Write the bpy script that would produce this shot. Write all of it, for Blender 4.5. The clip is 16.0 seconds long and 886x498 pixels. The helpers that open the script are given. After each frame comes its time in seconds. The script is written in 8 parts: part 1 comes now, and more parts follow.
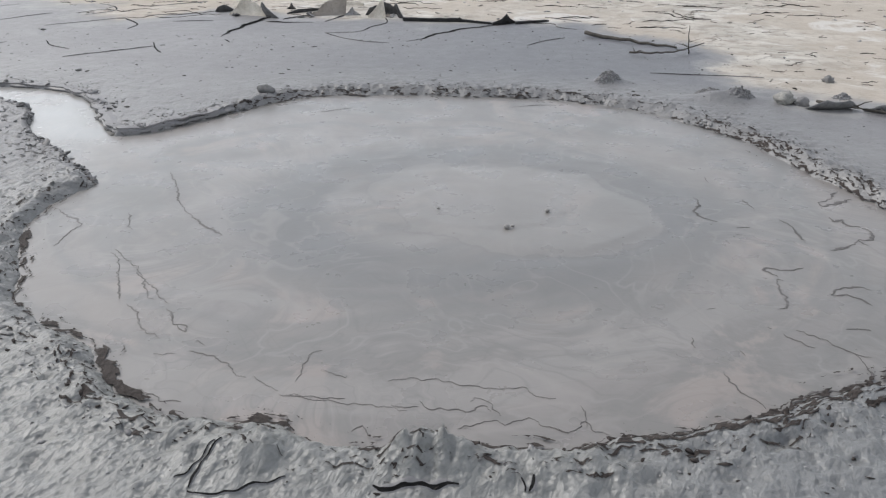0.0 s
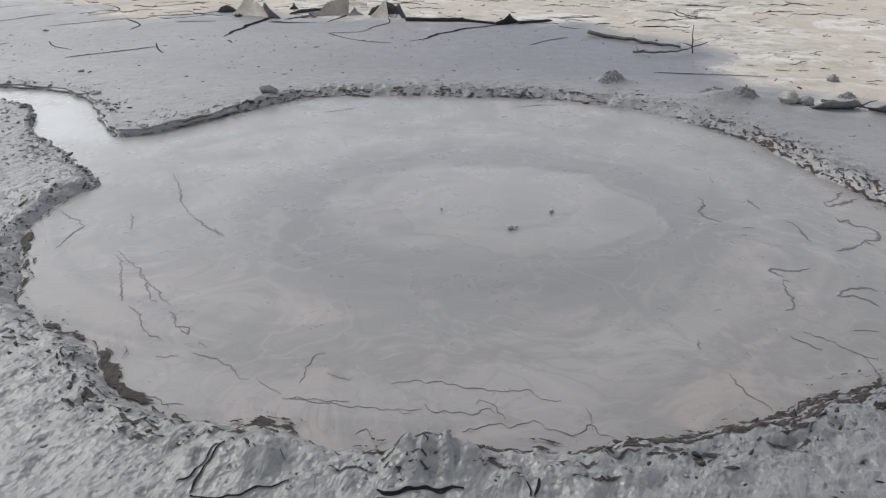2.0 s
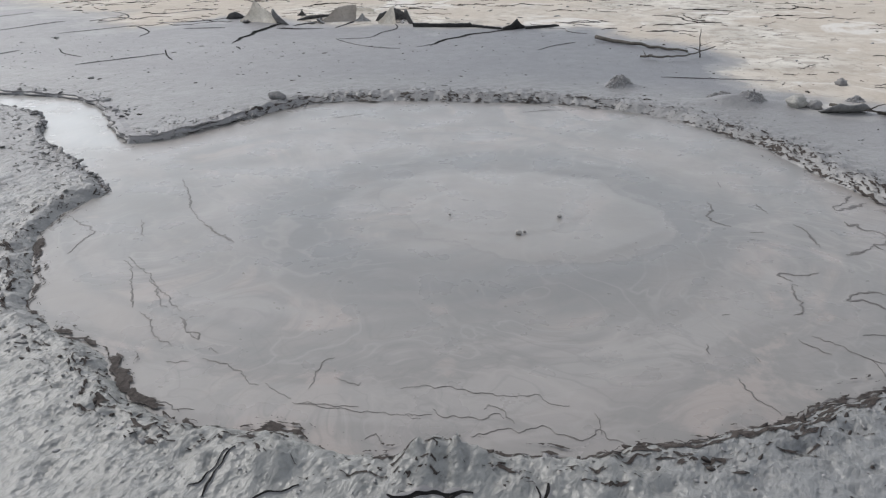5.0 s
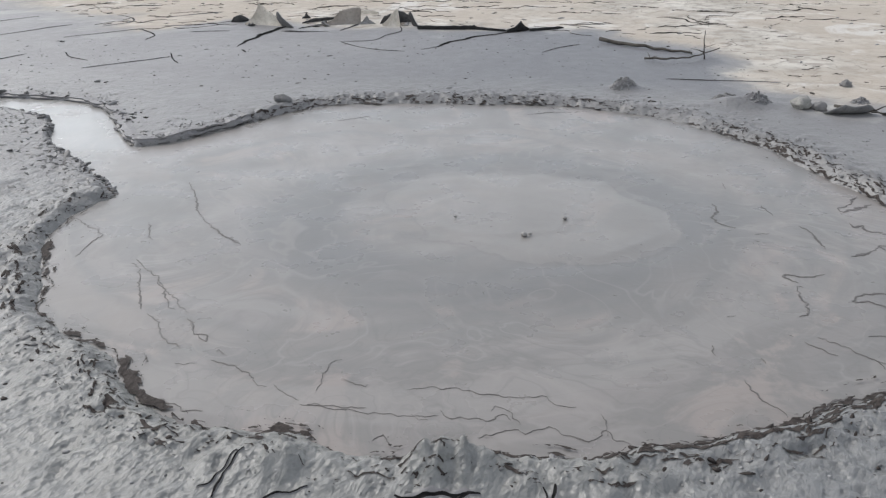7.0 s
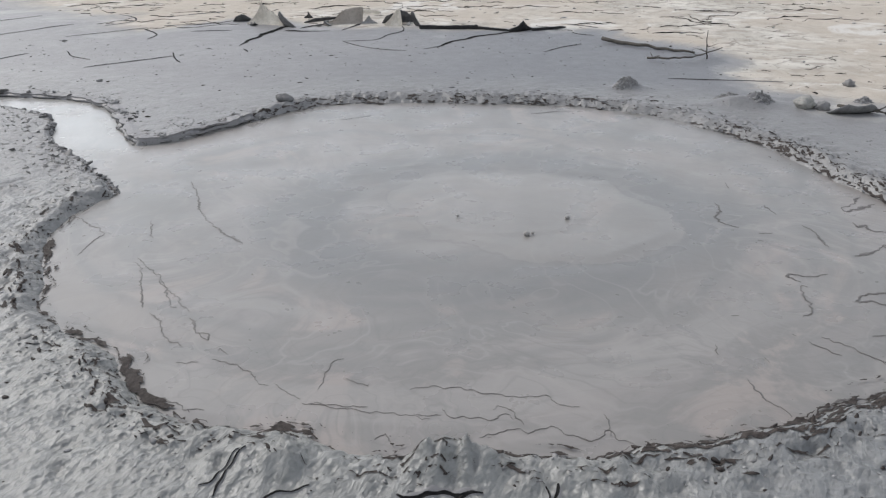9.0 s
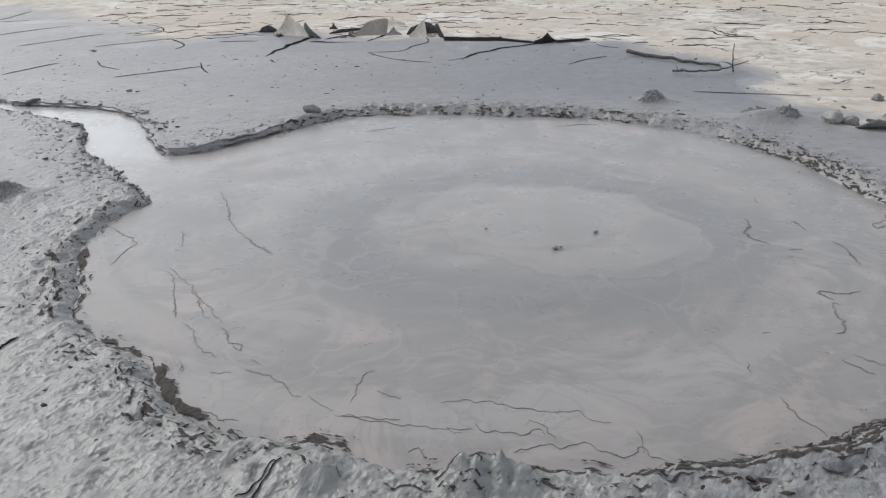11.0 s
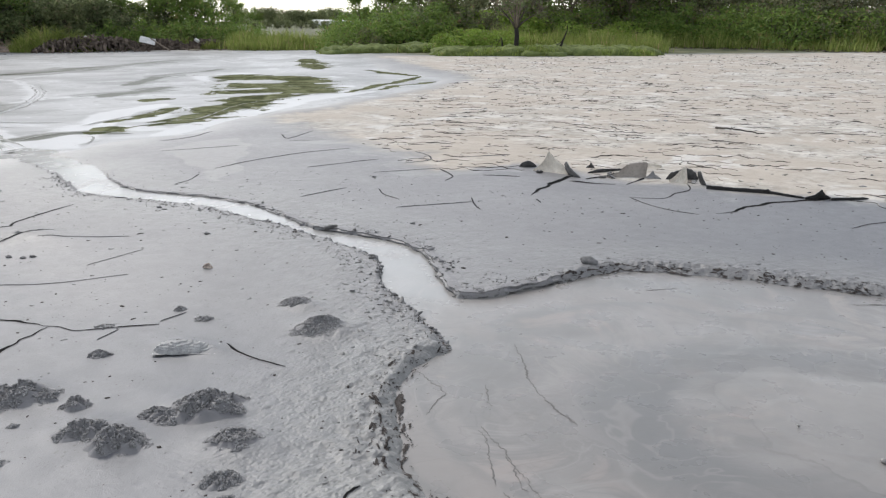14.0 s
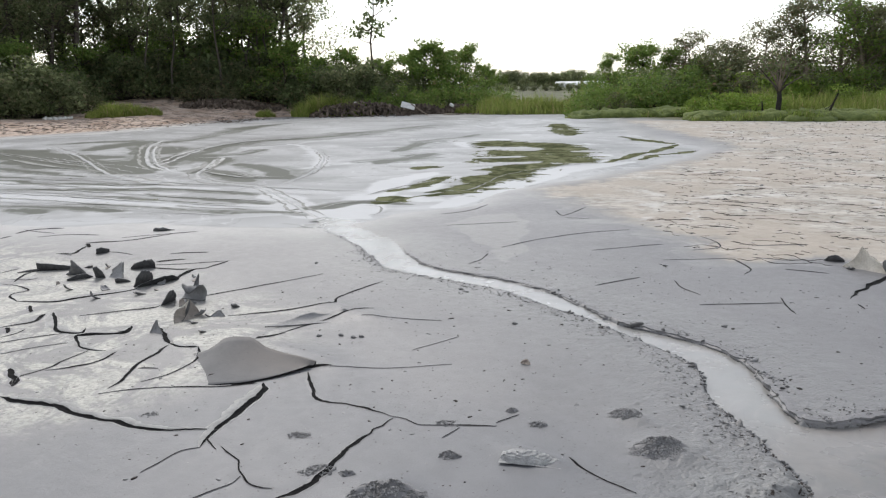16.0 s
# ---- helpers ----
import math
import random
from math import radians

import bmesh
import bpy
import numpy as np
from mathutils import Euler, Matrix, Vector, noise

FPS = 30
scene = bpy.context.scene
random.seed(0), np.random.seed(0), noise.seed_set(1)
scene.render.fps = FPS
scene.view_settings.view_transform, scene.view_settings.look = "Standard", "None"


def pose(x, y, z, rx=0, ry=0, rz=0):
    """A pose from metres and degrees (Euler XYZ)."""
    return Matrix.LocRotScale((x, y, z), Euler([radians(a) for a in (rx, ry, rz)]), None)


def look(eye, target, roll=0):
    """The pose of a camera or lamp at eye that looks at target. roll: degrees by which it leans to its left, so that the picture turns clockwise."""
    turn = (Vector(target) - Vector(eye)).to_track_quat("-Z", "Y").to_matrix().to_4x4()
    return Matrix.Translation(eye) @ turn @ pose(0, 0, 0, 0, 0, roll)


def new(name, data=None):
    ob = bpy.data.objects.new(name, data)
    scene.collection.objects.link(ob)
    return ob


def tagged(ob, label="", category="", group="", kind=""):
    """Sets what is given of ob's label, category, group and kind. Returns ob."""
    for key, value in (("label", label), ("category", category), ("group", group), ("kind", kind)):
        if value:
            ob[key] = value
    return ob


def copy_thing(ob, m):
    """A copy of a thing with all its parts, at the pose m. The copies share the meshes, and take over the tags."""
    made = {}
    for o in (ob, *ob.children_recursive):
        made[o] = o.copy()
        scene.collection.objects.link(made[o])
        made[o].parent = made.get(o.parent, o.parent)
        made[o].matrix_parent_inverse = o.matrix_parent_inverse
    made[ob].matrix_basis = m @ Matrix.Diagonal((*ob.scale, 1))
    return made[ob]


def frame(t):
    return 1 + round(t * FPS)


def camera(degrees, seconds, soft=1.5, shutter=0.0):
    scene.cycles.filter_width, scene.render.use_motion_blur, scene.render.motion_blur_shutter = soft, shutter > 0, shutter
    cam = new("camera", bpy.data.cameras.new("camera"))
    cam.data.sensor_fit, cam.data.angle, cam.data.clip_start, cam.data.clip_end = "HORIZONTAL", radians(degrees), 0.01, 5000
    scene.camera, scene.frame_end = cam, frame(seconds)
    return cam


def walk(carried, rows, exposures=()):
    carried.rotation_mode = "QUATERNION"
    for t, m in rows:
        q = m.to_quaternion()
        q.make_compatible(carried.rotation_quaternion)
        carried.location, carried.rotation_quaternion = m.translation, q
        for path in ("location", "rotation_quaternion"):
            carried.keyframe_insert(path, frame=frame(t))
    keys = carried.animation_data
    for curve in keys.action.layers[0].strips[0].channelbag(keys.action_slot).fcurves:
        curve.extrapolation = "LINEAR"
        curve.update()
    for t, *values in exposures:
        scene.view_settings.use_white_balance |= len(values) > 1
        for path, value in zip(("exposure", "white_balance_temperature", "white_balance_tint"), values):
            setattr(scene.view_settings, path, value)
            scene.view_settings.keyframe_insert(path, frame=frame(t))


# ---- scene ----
cam = camera(58.0, 16.0, soft=1.25)
PATH = [
    (0, (0.166, 0.206, 1.402), (-0.017, 2.009, 0.554), -0.2),
    (0.5, (0.165, 0.213, 1.398), (-0.023, 2.014, 0.548), -0.3),
    (1, (0.165, 0.225, 1.397), (-0.02, 2.027, 0.55), -0.4),
    (1.5, (0.164, 0.223, 1.398), (-0.026, 2.024, 0.549), -0.5),
    (2, (0.161, 0.223, 1.4), (-0.029, 2.024, 0.552), -0.4),
    (2.5, (0.162, 0.224, 1.396), (-0.025, 2.026, 0.548), -0.4),
    (3, (0.161, 0.221, 1.397), (-0.035, 2.023, 0.553), -0.6),
    (3.5, (0.164, 0.218, 1.4), (-0.03, 2.02, 0.554), -0.5),
    (4, (0.157, 0.218, 1.401), (-0.045, 2.021, 0.56), -0.6),
    (6.5, (0.16, 0.204, 1.414), (-0.054, 2.009, 0.579), -0.9),
    (7, (0.152, 0.202, 1.413), (-0.067, 2.007, 0.58), -1.0),
    (7.5, (0.148, 0.202, 1.415), (-0.072, 2.006, 0.58), -1.0),
    (8, (0.15, 0.203, 1.411), (-0.071, 2.008, 0.579), -1.0),
    (10.5, (0.137, 0.211, 1.404), (-0.103, 2.014, 0.571), -1.1),
    (11, (0.103, 0.194, 1.427), (-0.165, 2.002, 0.616), -1.0),
    (11.5, (0.06, 0.176, 1.455), (-0.294, 1.996, 0.704), -0.2),
    (12, (0.012, 0.137, 1.489), (-0.458, 1.959, 0.813), -0.9),
    (12.5, (-0.043, 0.122, 1.503), (-0.569, 1.939, 0.853), -1.2),
    (13, (-0.119, 0.097, 1.53), (-0.704, 1.909, 0.917), -1.0),
    (13.5, (-0.223, 0.108, 1.604), (-0.839, 1.91, 0.992), -0.4),
    (14, (-0.375, 0.069, 1.739), (-1.14, 1.832, 1.185), -0.1),
    (14.5, (-0.547, 0.009, 1.838), (-1.444, 1.724, 1.331), 0.2),
    (15, (-0.719, -0.075, 1.906), (-1.737, 1.574, 1.412), -0.2),
    (15.5, (-0.878, -0.136, 1.996), (-2.044, 1.427, 1.553), -0.8),
    (16, (-0.978, -0.192, 2.052), (-2.242, 1.303, 1.641), -0.9),
]
EXPOSURES = ((0, 0.53), (10.5, 0.55), (12.5, 0.6), (14, 0.62), (15.2, 0.64), (15.6, 0.6), (16, 0.46))
walk(cam, [(t, look(eye, target, roll)) for t, eye, target, roll in PATH], EXPOSURES)

# ---- world, sun and exposure ----
SUN_AZ, SUN_EL = radians(-58), radians(44)
world = bpy.data.worlds.new("sky")
scene.world = world
world.use_nodes = True
wn, wl = world.node_tree.nodes, world.node_tree.links
sky = wn.new("ShaderNodeTexSky")
sky.sky_type, sky.sun_disc = "NISHITA", False
sky.sun_elevation, sky.sun_rotation = SUN_EL, SUN_AZ
sky.air_density, sky.dust_density, sky.ozone_density = 1.0, 1.0, 1.0
pale = wn.new("ShaderNodeHueSaturation")
pale.inputs["Saturation"].default_value = 0.34
wl.new(sky.outputs[0], pale.inputs["Color"])
wl.new(pale.outputs[0], wn["Background"].inputs["Color"])
wn["Background"].inputs["Strength"].default_value = 0.15
sun = new("sun", bpy.data.lights.new("sun", "SUN"))
sun.data.energy, sun.data.angle, sun.data.color = 1.1, radians(10), (1.0, 0.96, 0.9)
sun.matrix_world = look((0, 0, 20), (-math.sin(SUN_AZ) * math.cos(SUN_EL), -math.cos(SUN_AZ) * math.cos(SUN_EL), 20 - math.sin(SUN_EL)))


# ---- materials ----
class Nodes:
    """Short hand for building one node material."""

    def __init__(self, name):
        self.m = bpy.data.materials.new(name)
        self.m.use_nodes = True
        self.n, self.l = self.m.node_tree.nodes, self.m.node_tree.links
        self.b = self.n["Principled BSDF"]
        self.co = self.n.new("ShaderNodeTexCoord").outputs["Object"]

    def put(self, socket, value):
        if isinstance(value, bpy.types.NodeSocket):
            self.l.new(value, socket)
        else:
            socket.default_value = value

    def noise(self, scale, detail=4.0, rough=0.55, distort=0.0, co=None, stretch=None):
        t = self.n.new("ShaderNodeTexNoise")
        src = co or self.co
        if stretch:
            mp = self.n.new("ShaderNodeMapping")
            mp.inputs["Scale"].default_value = stretch
            self.l.new(src, mp.inputs["Vector"])
            src = mp.outputs[0]
        self.l.new(src, t.inputs["Vector"])
        t.inputs["Scale"].default_value, t.inputs["Detail"].default_value = scale, detail
        t.inputs["Roughness"].default_value, t.inputs["Distortion"].default_value = rough, distort
        return t.outputs["Fac"]

    def voronoi(self, scale, feature="F1", co=None):
        t = self.n.new("ShaderNodeTexVoronoi")
        t.feature = feature
        self.l.new(co or self.co, t.inputs["Vector"])
        t.inputs["Scale"].default_value = scale
        return t.outputs["Distance"]

    def ramp(self, value, a, b, lo=0.0, hi=1.0):
        t = self.n.new("ShaderNodeMapRange")
        t.interpolation_type = "SMOOTHSTEP"
        for key, v in (("Value", value), ("From Min", a), ("From Max", b), ("To Min", lo), ("To Max", hi)):
            self.put(t.inputs[key], v)
        return t.outputs[0]

    def mix(self, fac, a, b):
        t = self.n.new("ShaderNodeMix")
        t.data_type = "RGBA"
        self.put(t.inputs[0], fac)
        self.put(t.inputs[6], (*a, 1) if isinstance(a, tuple) else a)
        self.put(t.inputs[7], (*b, 1) if isinstance(b, tuple) else b)
        return t.outputs[2]

    def math(self, op, a, b=0.0):
        t = self.n.new("ShaderNodeMath")
        t.operation = op
        self.put(t.inputs[0], a)
        self.put(t.inputs[1], b)
        return t.outputs[0]

    def attr(self, name):
        t = self.n.new("ShaderNodeAttribute")
        t.attribute_name = name
        return t.outputs["Fac"]

    def island(self):
        return self.n.new("ShaderNodeNewGeometry").outputs["Random Per Island"]

    def each(self):
        return self.n.new("ShaderNodeObjectInfo").outputs["Random"]

    def finish(self, colour, rough=0.7, bump=None, strength=0.4, distance=0.01, spec=0.5, metal=0.0):
        self.put(self.b.inputs["Base Color"], (*colour, 1) if isinstance(colour, tuple) else colour)
        self.put(self.b.inputs["Roughness"], rough)
        self.put(self.b.inputs["Specular IOR Level"], spec)
        self.put(self.b.inputs["Metallic"], metal)
        if bump is not None:
            t = self.n.new("ShaderNodeBump")
            t.inputs["Strength"].default_value, t.inputs["Distance"].default_value = strength, distance
            self.l.new(bump, t.inputs["Height"])
            self.l.new(t.outputs[0], self.b.inputs["Normal"])
        return self.m


def ground_material():
    k = Nodes("mudflat")
    dry, rim, silt, soil, bank, skin = k.attr("dry"), k.attr("rim"), k.attr("silt"), k.attr("soil"), k.attr("bank"), k.attr("skin")
    big, mid, fine, grit = k.noise(0.5, 4), k.noise(3.0, 6, 0.6), k.noise(26, 5, 0.65), k.noise(150, 3, 0.6)
    wet = k.mix(k.ramp(big, 0.3, 0.7), (0.172, 0.168, 0.171), (0.222, 0.215, 0.216))
    wet = k.mix(k.ramp(mid, 0.35, 0.75, 0.0, 0.14), wet, (0.248, 0.240, 0.240))
    wet = k.mix(k.ramp(fine, 0.25, 0.5, 0.22, 0.0), wet, (0.115, 0.115, 0.12))
    wet = k.mix(k.math("MULTIPLY", skin, 0.5), wet, (0.228, 0.222, 0.21))
    wet = k.mix(k.math("MULTIPLY", skin, k.ramp(k.noise(4.5, 6, 0.7, 0.5), 0.5, 0.66, 0.0, 0.7)), wet, (0.17, 0.17, 0.162))
    blot = k.math("MULTIPLY", skin, k.ramp(k.noise(1.15, 9, 0.74, 0.9), 0.44, 0.55, 0.0, 0.95))
    wet = k.mix(blot, wet, k.mix(k.ramp(fine, 0.38, 0.62), (0.31, 0.30, 0.262), (0.52, 0.505, 0.45)))
    wet = k.mix(k.math("MULTIPLY", skin, k.math("MULTIPLY", k.ramp(k.voronoi(13.0), 0.12, 0.26, 0.9, 0.0), k.ramp(k.noise(1.7, 3), 0.42, 0.6))), wet, (0.13, 0.128, 0.122))
    # mixes in a darker, cooler grey north, near east and west of the pool
    wet = k.mix(k.math("MULTIPLY", k.attr("damp"), 0.9), wet, (0.150, 0.152, 0.162))
    specks = k.voronoi(24.0)
    wet = k.mix(k.math("MULTIPLY", k.ramp(specks, 0.10, 0.2, 0.75, 0.0), k.ramp(k.noise(2.0, 2), 0.45, 0.6)), wet, (0.09, 0.088, 0.09))
    dots = k.voronoi(70.0)
    wet = k.mix(k.math("MULTIPLY", k.ramp(dots, 0.12, 0.26, 0.75, 0.0), k.ramp(k.noise(5.0, 3), 0.45, 0.56)), wet, (0.10, 0.098, 0.10))
    pale = k.mix(k.ramp(k.noise(1.3, 5, 0.6), 0.3, 0.7), (0.40, 0.369, 0.32), (0.64, 0.608, 0.547))
    pale = k.mix(k.ramp(k.noise(6.0, 5, 0.65), 0.45, 0.62, 0.0, 0.75), pale, (0.29, 0.255, 0.22))
    bent = k.n.new("ShaderNodeVectorMath")
    bent.operation = "ADD"
    k.l.new(k.co, bent.inputs[0])
    shift = k.n.new("ShaderNodeTexNoise")
    shift.inputs["Scale"].default_value, shift.inputs["Detail"].default_value = 1.6, 4.0
    k.l.new(k.co, shift.inputs["Vector"])
    k.l.new(shift.outputs["Color"], bent.inputs[1])
    net = k.ramp(k.voronoi(2.6, "DISTANCE_TO_EDGE", bent.outputs[0]), 0.0, 0.035, 0.8, 0.0)
    net = k.math("MULTIPLY", net, k.ramp(k.noise(1.1, 3), 0.42, 0.6))
    pale = k.mix(net, pale, (0.12, 0.105, 0.09))
    pale = k.mix(k.ramp(k.noise(0.35, 5, 0.65), 0.4, 0.56, 0.0, 0.8), pale, (0.455, 0.396, 0.33))
    pale = k.mix(k.ramp(k.noise(0.9, 6, 0.7, 0.8), 0.55, 0.62, 0.0, 0.6), pale, (0.68, 0.67, 0.64))
    pale = k.mix(k.ramp(grit, 0.3, 0.5, 0.35, 0.0), pale, (0.22, 0.19, 0.16))
    earth = k.mix(k.ramp(k.noise(0.7, 6, 0.7), 0.35, 0.65), (0.42, 0.295, 0.215), (0.62, 0.50, 0.41))
    earth = k.mix(k.ramp(k.noise(1.1, 7, 0.8), 0.43, 0.5, 0.8, 0.0), earth, (0.13, 0.10, 0.085))
    col = k.mix(k.math("MULTIPLY", rim, k.ramp(k.noise(32, 6, 0.7, 1.0), 0.43, 0.52, 0.4, 0.0)), wet, (0.085, 0.078, 0.075))
    col = k.mix(silt, col, (0.46, 0.45, 0.435))
    edge = k.math("ADD", dry, k.math("MULTIPLY", k.math("SUBTRACT", k.noise(1.5, 7, 0.7, 0.6), 0.5), 0.95))
    film = k.math("ADD", k.attr("film"), k.math("MULTIPLY", k.math("SUBTRACT", k.noise(2.6, 6, 0.65), 0.5), 0.5))
    col = k.mix(k.ramp(film, 0.42, 0.56, 0.0, 0.55), col, (0.285, 0.275, 0.262))
    col = k.mix(k.ramp(edge, 0.20, 0.34, 0.0, 0.42), col, (0.34, 0.332, 0.318))
    col = k.mix(k.ramp(edge, 0.36, 0.70), col, pale)
    turf = k.mix(k.ramp(k.noise(0.8, 5, 0.6), 0.35, 0.65), (0.07, 0.085, 0.035), (0.16, 0.155, 0.08))
    col = k.mix(soil, col, k.mix(k.attr("turf"), earth, turf))
    col = k.mix(k.math("MULTIPLY", bank, k.math("SUBTRACT", 0.6, k.math("MULTIPLY", k.attr("damp"), 0.2))), col, k.mix(k.ramp(fine, 0.35, 0.65), (0.222, 0.226, 0.208), (0.285, 0.288, 0.268)))
    damp = k.ramp(k.noise(9, 5, 0.6), 0.3, 0.7, 0.47, 0.56)
    damp = k.math("SUBTRACT", damp, k.math("MULTIPLY", bank, k.ramp(k.noise(7, 4, 0.6), 0.35, 0.65, 0.05, 0.15)))
    rough = k.ramp(k.math("MAXIMUM", dry, soil), 0.2, 0.8, damp, 0.92)
    relief = k.math("ADD", k.math("MULTIPLY", fine, 0.26), k.math("MULTIPLY", grit, 0.14))
    dents = k.ramp(k.voronoi(38.0), 0.0, 0.55)
    lumps = k.math("ADD", k.math("MULTIPLY", k.noise(17, 2.5, 0.45, 0.4), 2.0), k.math("MULTIPLY", dents, 1.1))
    relief = k.math("MULTIPLY", relief, k.math("SUBTRACT", 1.0, k.math("MULTIPLY", bank, 0.55)))
    turned = k.n.new("ShaderNodeMapping")
    turned.inputs["Rotation"].default_value = (0, 0, radians(22))
    k.l.new(k.co, turned.inputs["Vector"])
    combed = k.noise(30, 4, 0.55, 0.4, turned.outputs[0], (1.3, 0.55, 1))
    lumps = k.math("MULTIPLY", k.math("ADD", lumps, k.math("MULTIPLY", combed, 2.6)), 0.56)
    relief = k.math("ADD", relief, k.math("MULTIPLY", bank, lumps))
    return k.finish(col, rough, relief, 0.6, 0.014)


def pool_material():
    k = Nodes("liquid_mud")
    flow, ring, arc = k.attr("flow"), k.attr("ring"), k.attr("arc")
    swirl = k.noise(0.9, 6, 0.55, 1.5)
    veil = k.noise(1.5, 6, 0.6, 1.6)
    thread = k.noise(1.2, 1.5, 0.4, 3.0)
    col = k.mix(k.ramp(swirl, 0.35, 0.68), (0.208, 0.195, 0.184), (0.268, 0.247, 0.232))
    col = k.mix(k.ramp(veil, 0.42, 0.50, 0.0, 0.55), col, (0.188, 0.181, 0.170))
    col = k.mix(k.ramp(veil, 0.53, 0.62, 0.0, 0.75), col, (0.298, 0.259, 0.236))
    col = k.mix(k.ramp(arc, 0.50, 0.58, 0.0, 0.7), col, (0.188, 0.182, 0.172))
    col = k.mix(k.ramp(arc, 0.60, 0.72, 0.0, 0.45), col, (0.290, 0.259, 0.238))
    col = k.mix(k.ramp(arc, 0.32, 0.42, 0.6, 0.0), col, (0.268, 0.253, 0.238))
    line = k.ramp(k.math("ABSOLUTE", k.math("SUBTRACT", thread, 0.5)), 0.0, 0.010, 0.16, 0.0)
    col = k.mix(line, col, (0.140, 0.134, 0.123))
    col = k.mix(k.math("MULTIPLY", ring, k.ramp(swirl, 0.2, 0.7, 0.5, 1.0)), col, (0.160, 0.157, 0.152))
    curls = k.noise(1.5, 2.5, 0.45, 3.0)
    for mid, wide, tone, much in ((0.45, 0.022, (0.165, 0.160, 0.153), 0.42), (0.52, 0.028, (0.305, 0.283, 0.265), 0.4), (0.585, 0.018, (0.170, 0.165, 0.155), 0.35)):
        wisp = k.ramp(k.math("ABSOLUTE", k.math("SUBTRACT", curls, mid)), 0.0, wide, much, 0.0)
        col = k.mix(k.math("MULTIPLY", wisp, k.ramp(swirl, 0.38, 0.58, 0.15, 1.0)), col, tone)
    core = k.attr("core")
    torn = k.math("ADD", core, k.math("MULTIPLY", k.math("SUBTRACT", k.noise(3.2, 6, 0.62, 0.8), 0.5), 0.5))
    col = k.mix(k.ramp(torn, 0.47, 0.53, 0.0, 0.55), col, k.mix(k.ramp(swirl, 0.4, 0.6), (0.245, 0.232, 0.218), (0.278, 0.261, 0.245)))
    col = k.mix(k.ramp(k.math("ABSOLUTE", k.math("SUBTRACT", torn, 0.49)), 0.0, 0.035, 0.45, 0.0), col, (0.155, 0.148, 0.140))
    # channel mud paler: its silt, with sky sheen also put into the colour
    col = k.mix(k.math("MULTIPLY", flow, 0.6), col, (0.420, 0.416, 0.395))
    fine = k.noise(60, 3, 0.5)
    rough = k.math("SUBTRACT", k.ramp(k.noise(4, 4), 0.3, 0.7, 0.25, 0.36), k.math("MULTIPLY", flow, 0.08))
    return k.finish(col, rough, k.math("ADD", k.noise(9, 4, 0.5, 0.8), k.math("MULTIPLY", fine, 0.08)), 0.10, 0.02)


def silt_material():
    k = Nodes("silty_water")
    clear, dark, white = k.attr("clear"), k.attr("shade"), k.attr("white")
    broad = k.noise(0.13, 2.0, 0.45, 1.6)
    lobe = k.noise(0.22, 1.5, 0.4, 2.6)
    fine = k.noise(1.5, 7, 0.68, 1.2)
    thin = k.noise(0.55, 8, 0.72, 1.6)
    col = k.mix(k.ramp(broad, 0.36, 0.60), (0.31, 0.308, 0.305), (0.44, 0.438, 0.435))
    col = k.mix(k.ramp(lobe, 0.33, 0.40, 0.55, 0.0), col, (0.27, 0.27, 0.262))
    col = k.mix(k.ramp(lobe, 0.60, 0.66, 0.0, 0.5), col, (0.56, 0.56, 0.56))
    seam = k.noise(0.30, 3.5, 0.5, 2.0)
    for mid, wide, tone, much in ((0.44, 0.018, (0.20, 0.20, 0.188), 0.6), (0.52, 0.012, (0.62, 0.62, 0.62), 0.6), (0.57, 0.014, (0.22, 0.22, 0.205), 0.5), (0.37, 0.012, (0.60, 0.60, 0.60), 0.5)):
        line = k.ramp(k.math("ABSOLUTE", k.math("SUBTRACT", seam, mid)), 0.0, wide, much, 0.0)
        col = k.mix(k.math("MULTIPLY", line, k.ramp(fine, 0.35, 0.6)), col, tone)
    col = k.mix(k.ramp(k.math("ADD", white, k.math("MULTIPLY", k.math("SUBTRACT", fine, 0.5), 0.9)), 0.3, 0.7, 0.0, 0.85), col, (0.60, 0.60, 0.60))
    grey = k.math("ADD", dark, k.math("MULTIPLY", k.math("SUBTRACT", fine, 0.5), 1.0))
    col = k.mix(k.ramp(grey, 0.18, 0.42, 0.0, 0.85), col, (0.205, 0.208, 0.19))
    col = k.mix(k.ramp(grey, 0.45, 0.68), col, (0.085, 0.09, 0.068))
    open_water = k.ramp(k.math("ADD", clear, k.math("MULTIPLY", k.math("SUBTRACT", thin, 0.5), 2.9)), 0.47, 0.54)
    # reflection of the trees put into the colour as olive; no gloss there
    green = k.mix(k.ramp(fine, 0.38, 0.62), (0.07, 0.077, 0.040), (0.19, 0.195, 0.112))
    col = k.mix(open_water, col, green)
    rough = k.ramp(open_water, 0.0, 1.0, 0.42, 0.3)
    return k.finish(col, rough, k.noise(3, 4, 0.5, 1.0), 0.03, 0.02, k.ramp(open_water, 0.0, 1.0, 0.07, 0.0))


def plain(name, a, b, scale=20.0, rough=0.8, strength=0.4, distance=0.01, spread=None, spec=0.4):
    """A two-tone grainy surface; spread: random tone from piece to piece."""
    k = Nodes(name)
    n = k.noise(scale, 5, 0.65)
    col = k.mix(k.ramp(n, 0.3, 0.7), a, b)
    col = k.mix(k.ramp(k.noise(scale * 6, 3, 0.6), 0.35, 0.55, 0.3, 0.0), col, tuple(v * 0.5 for v in a))
    if spread == "island":
        col = k.mix(k.math("MULTIPLY", k.island(), 0.75), col, tuple(v * 0.45 for v in a))
    return k.finish(col, rough, n, strength, distance, spec)


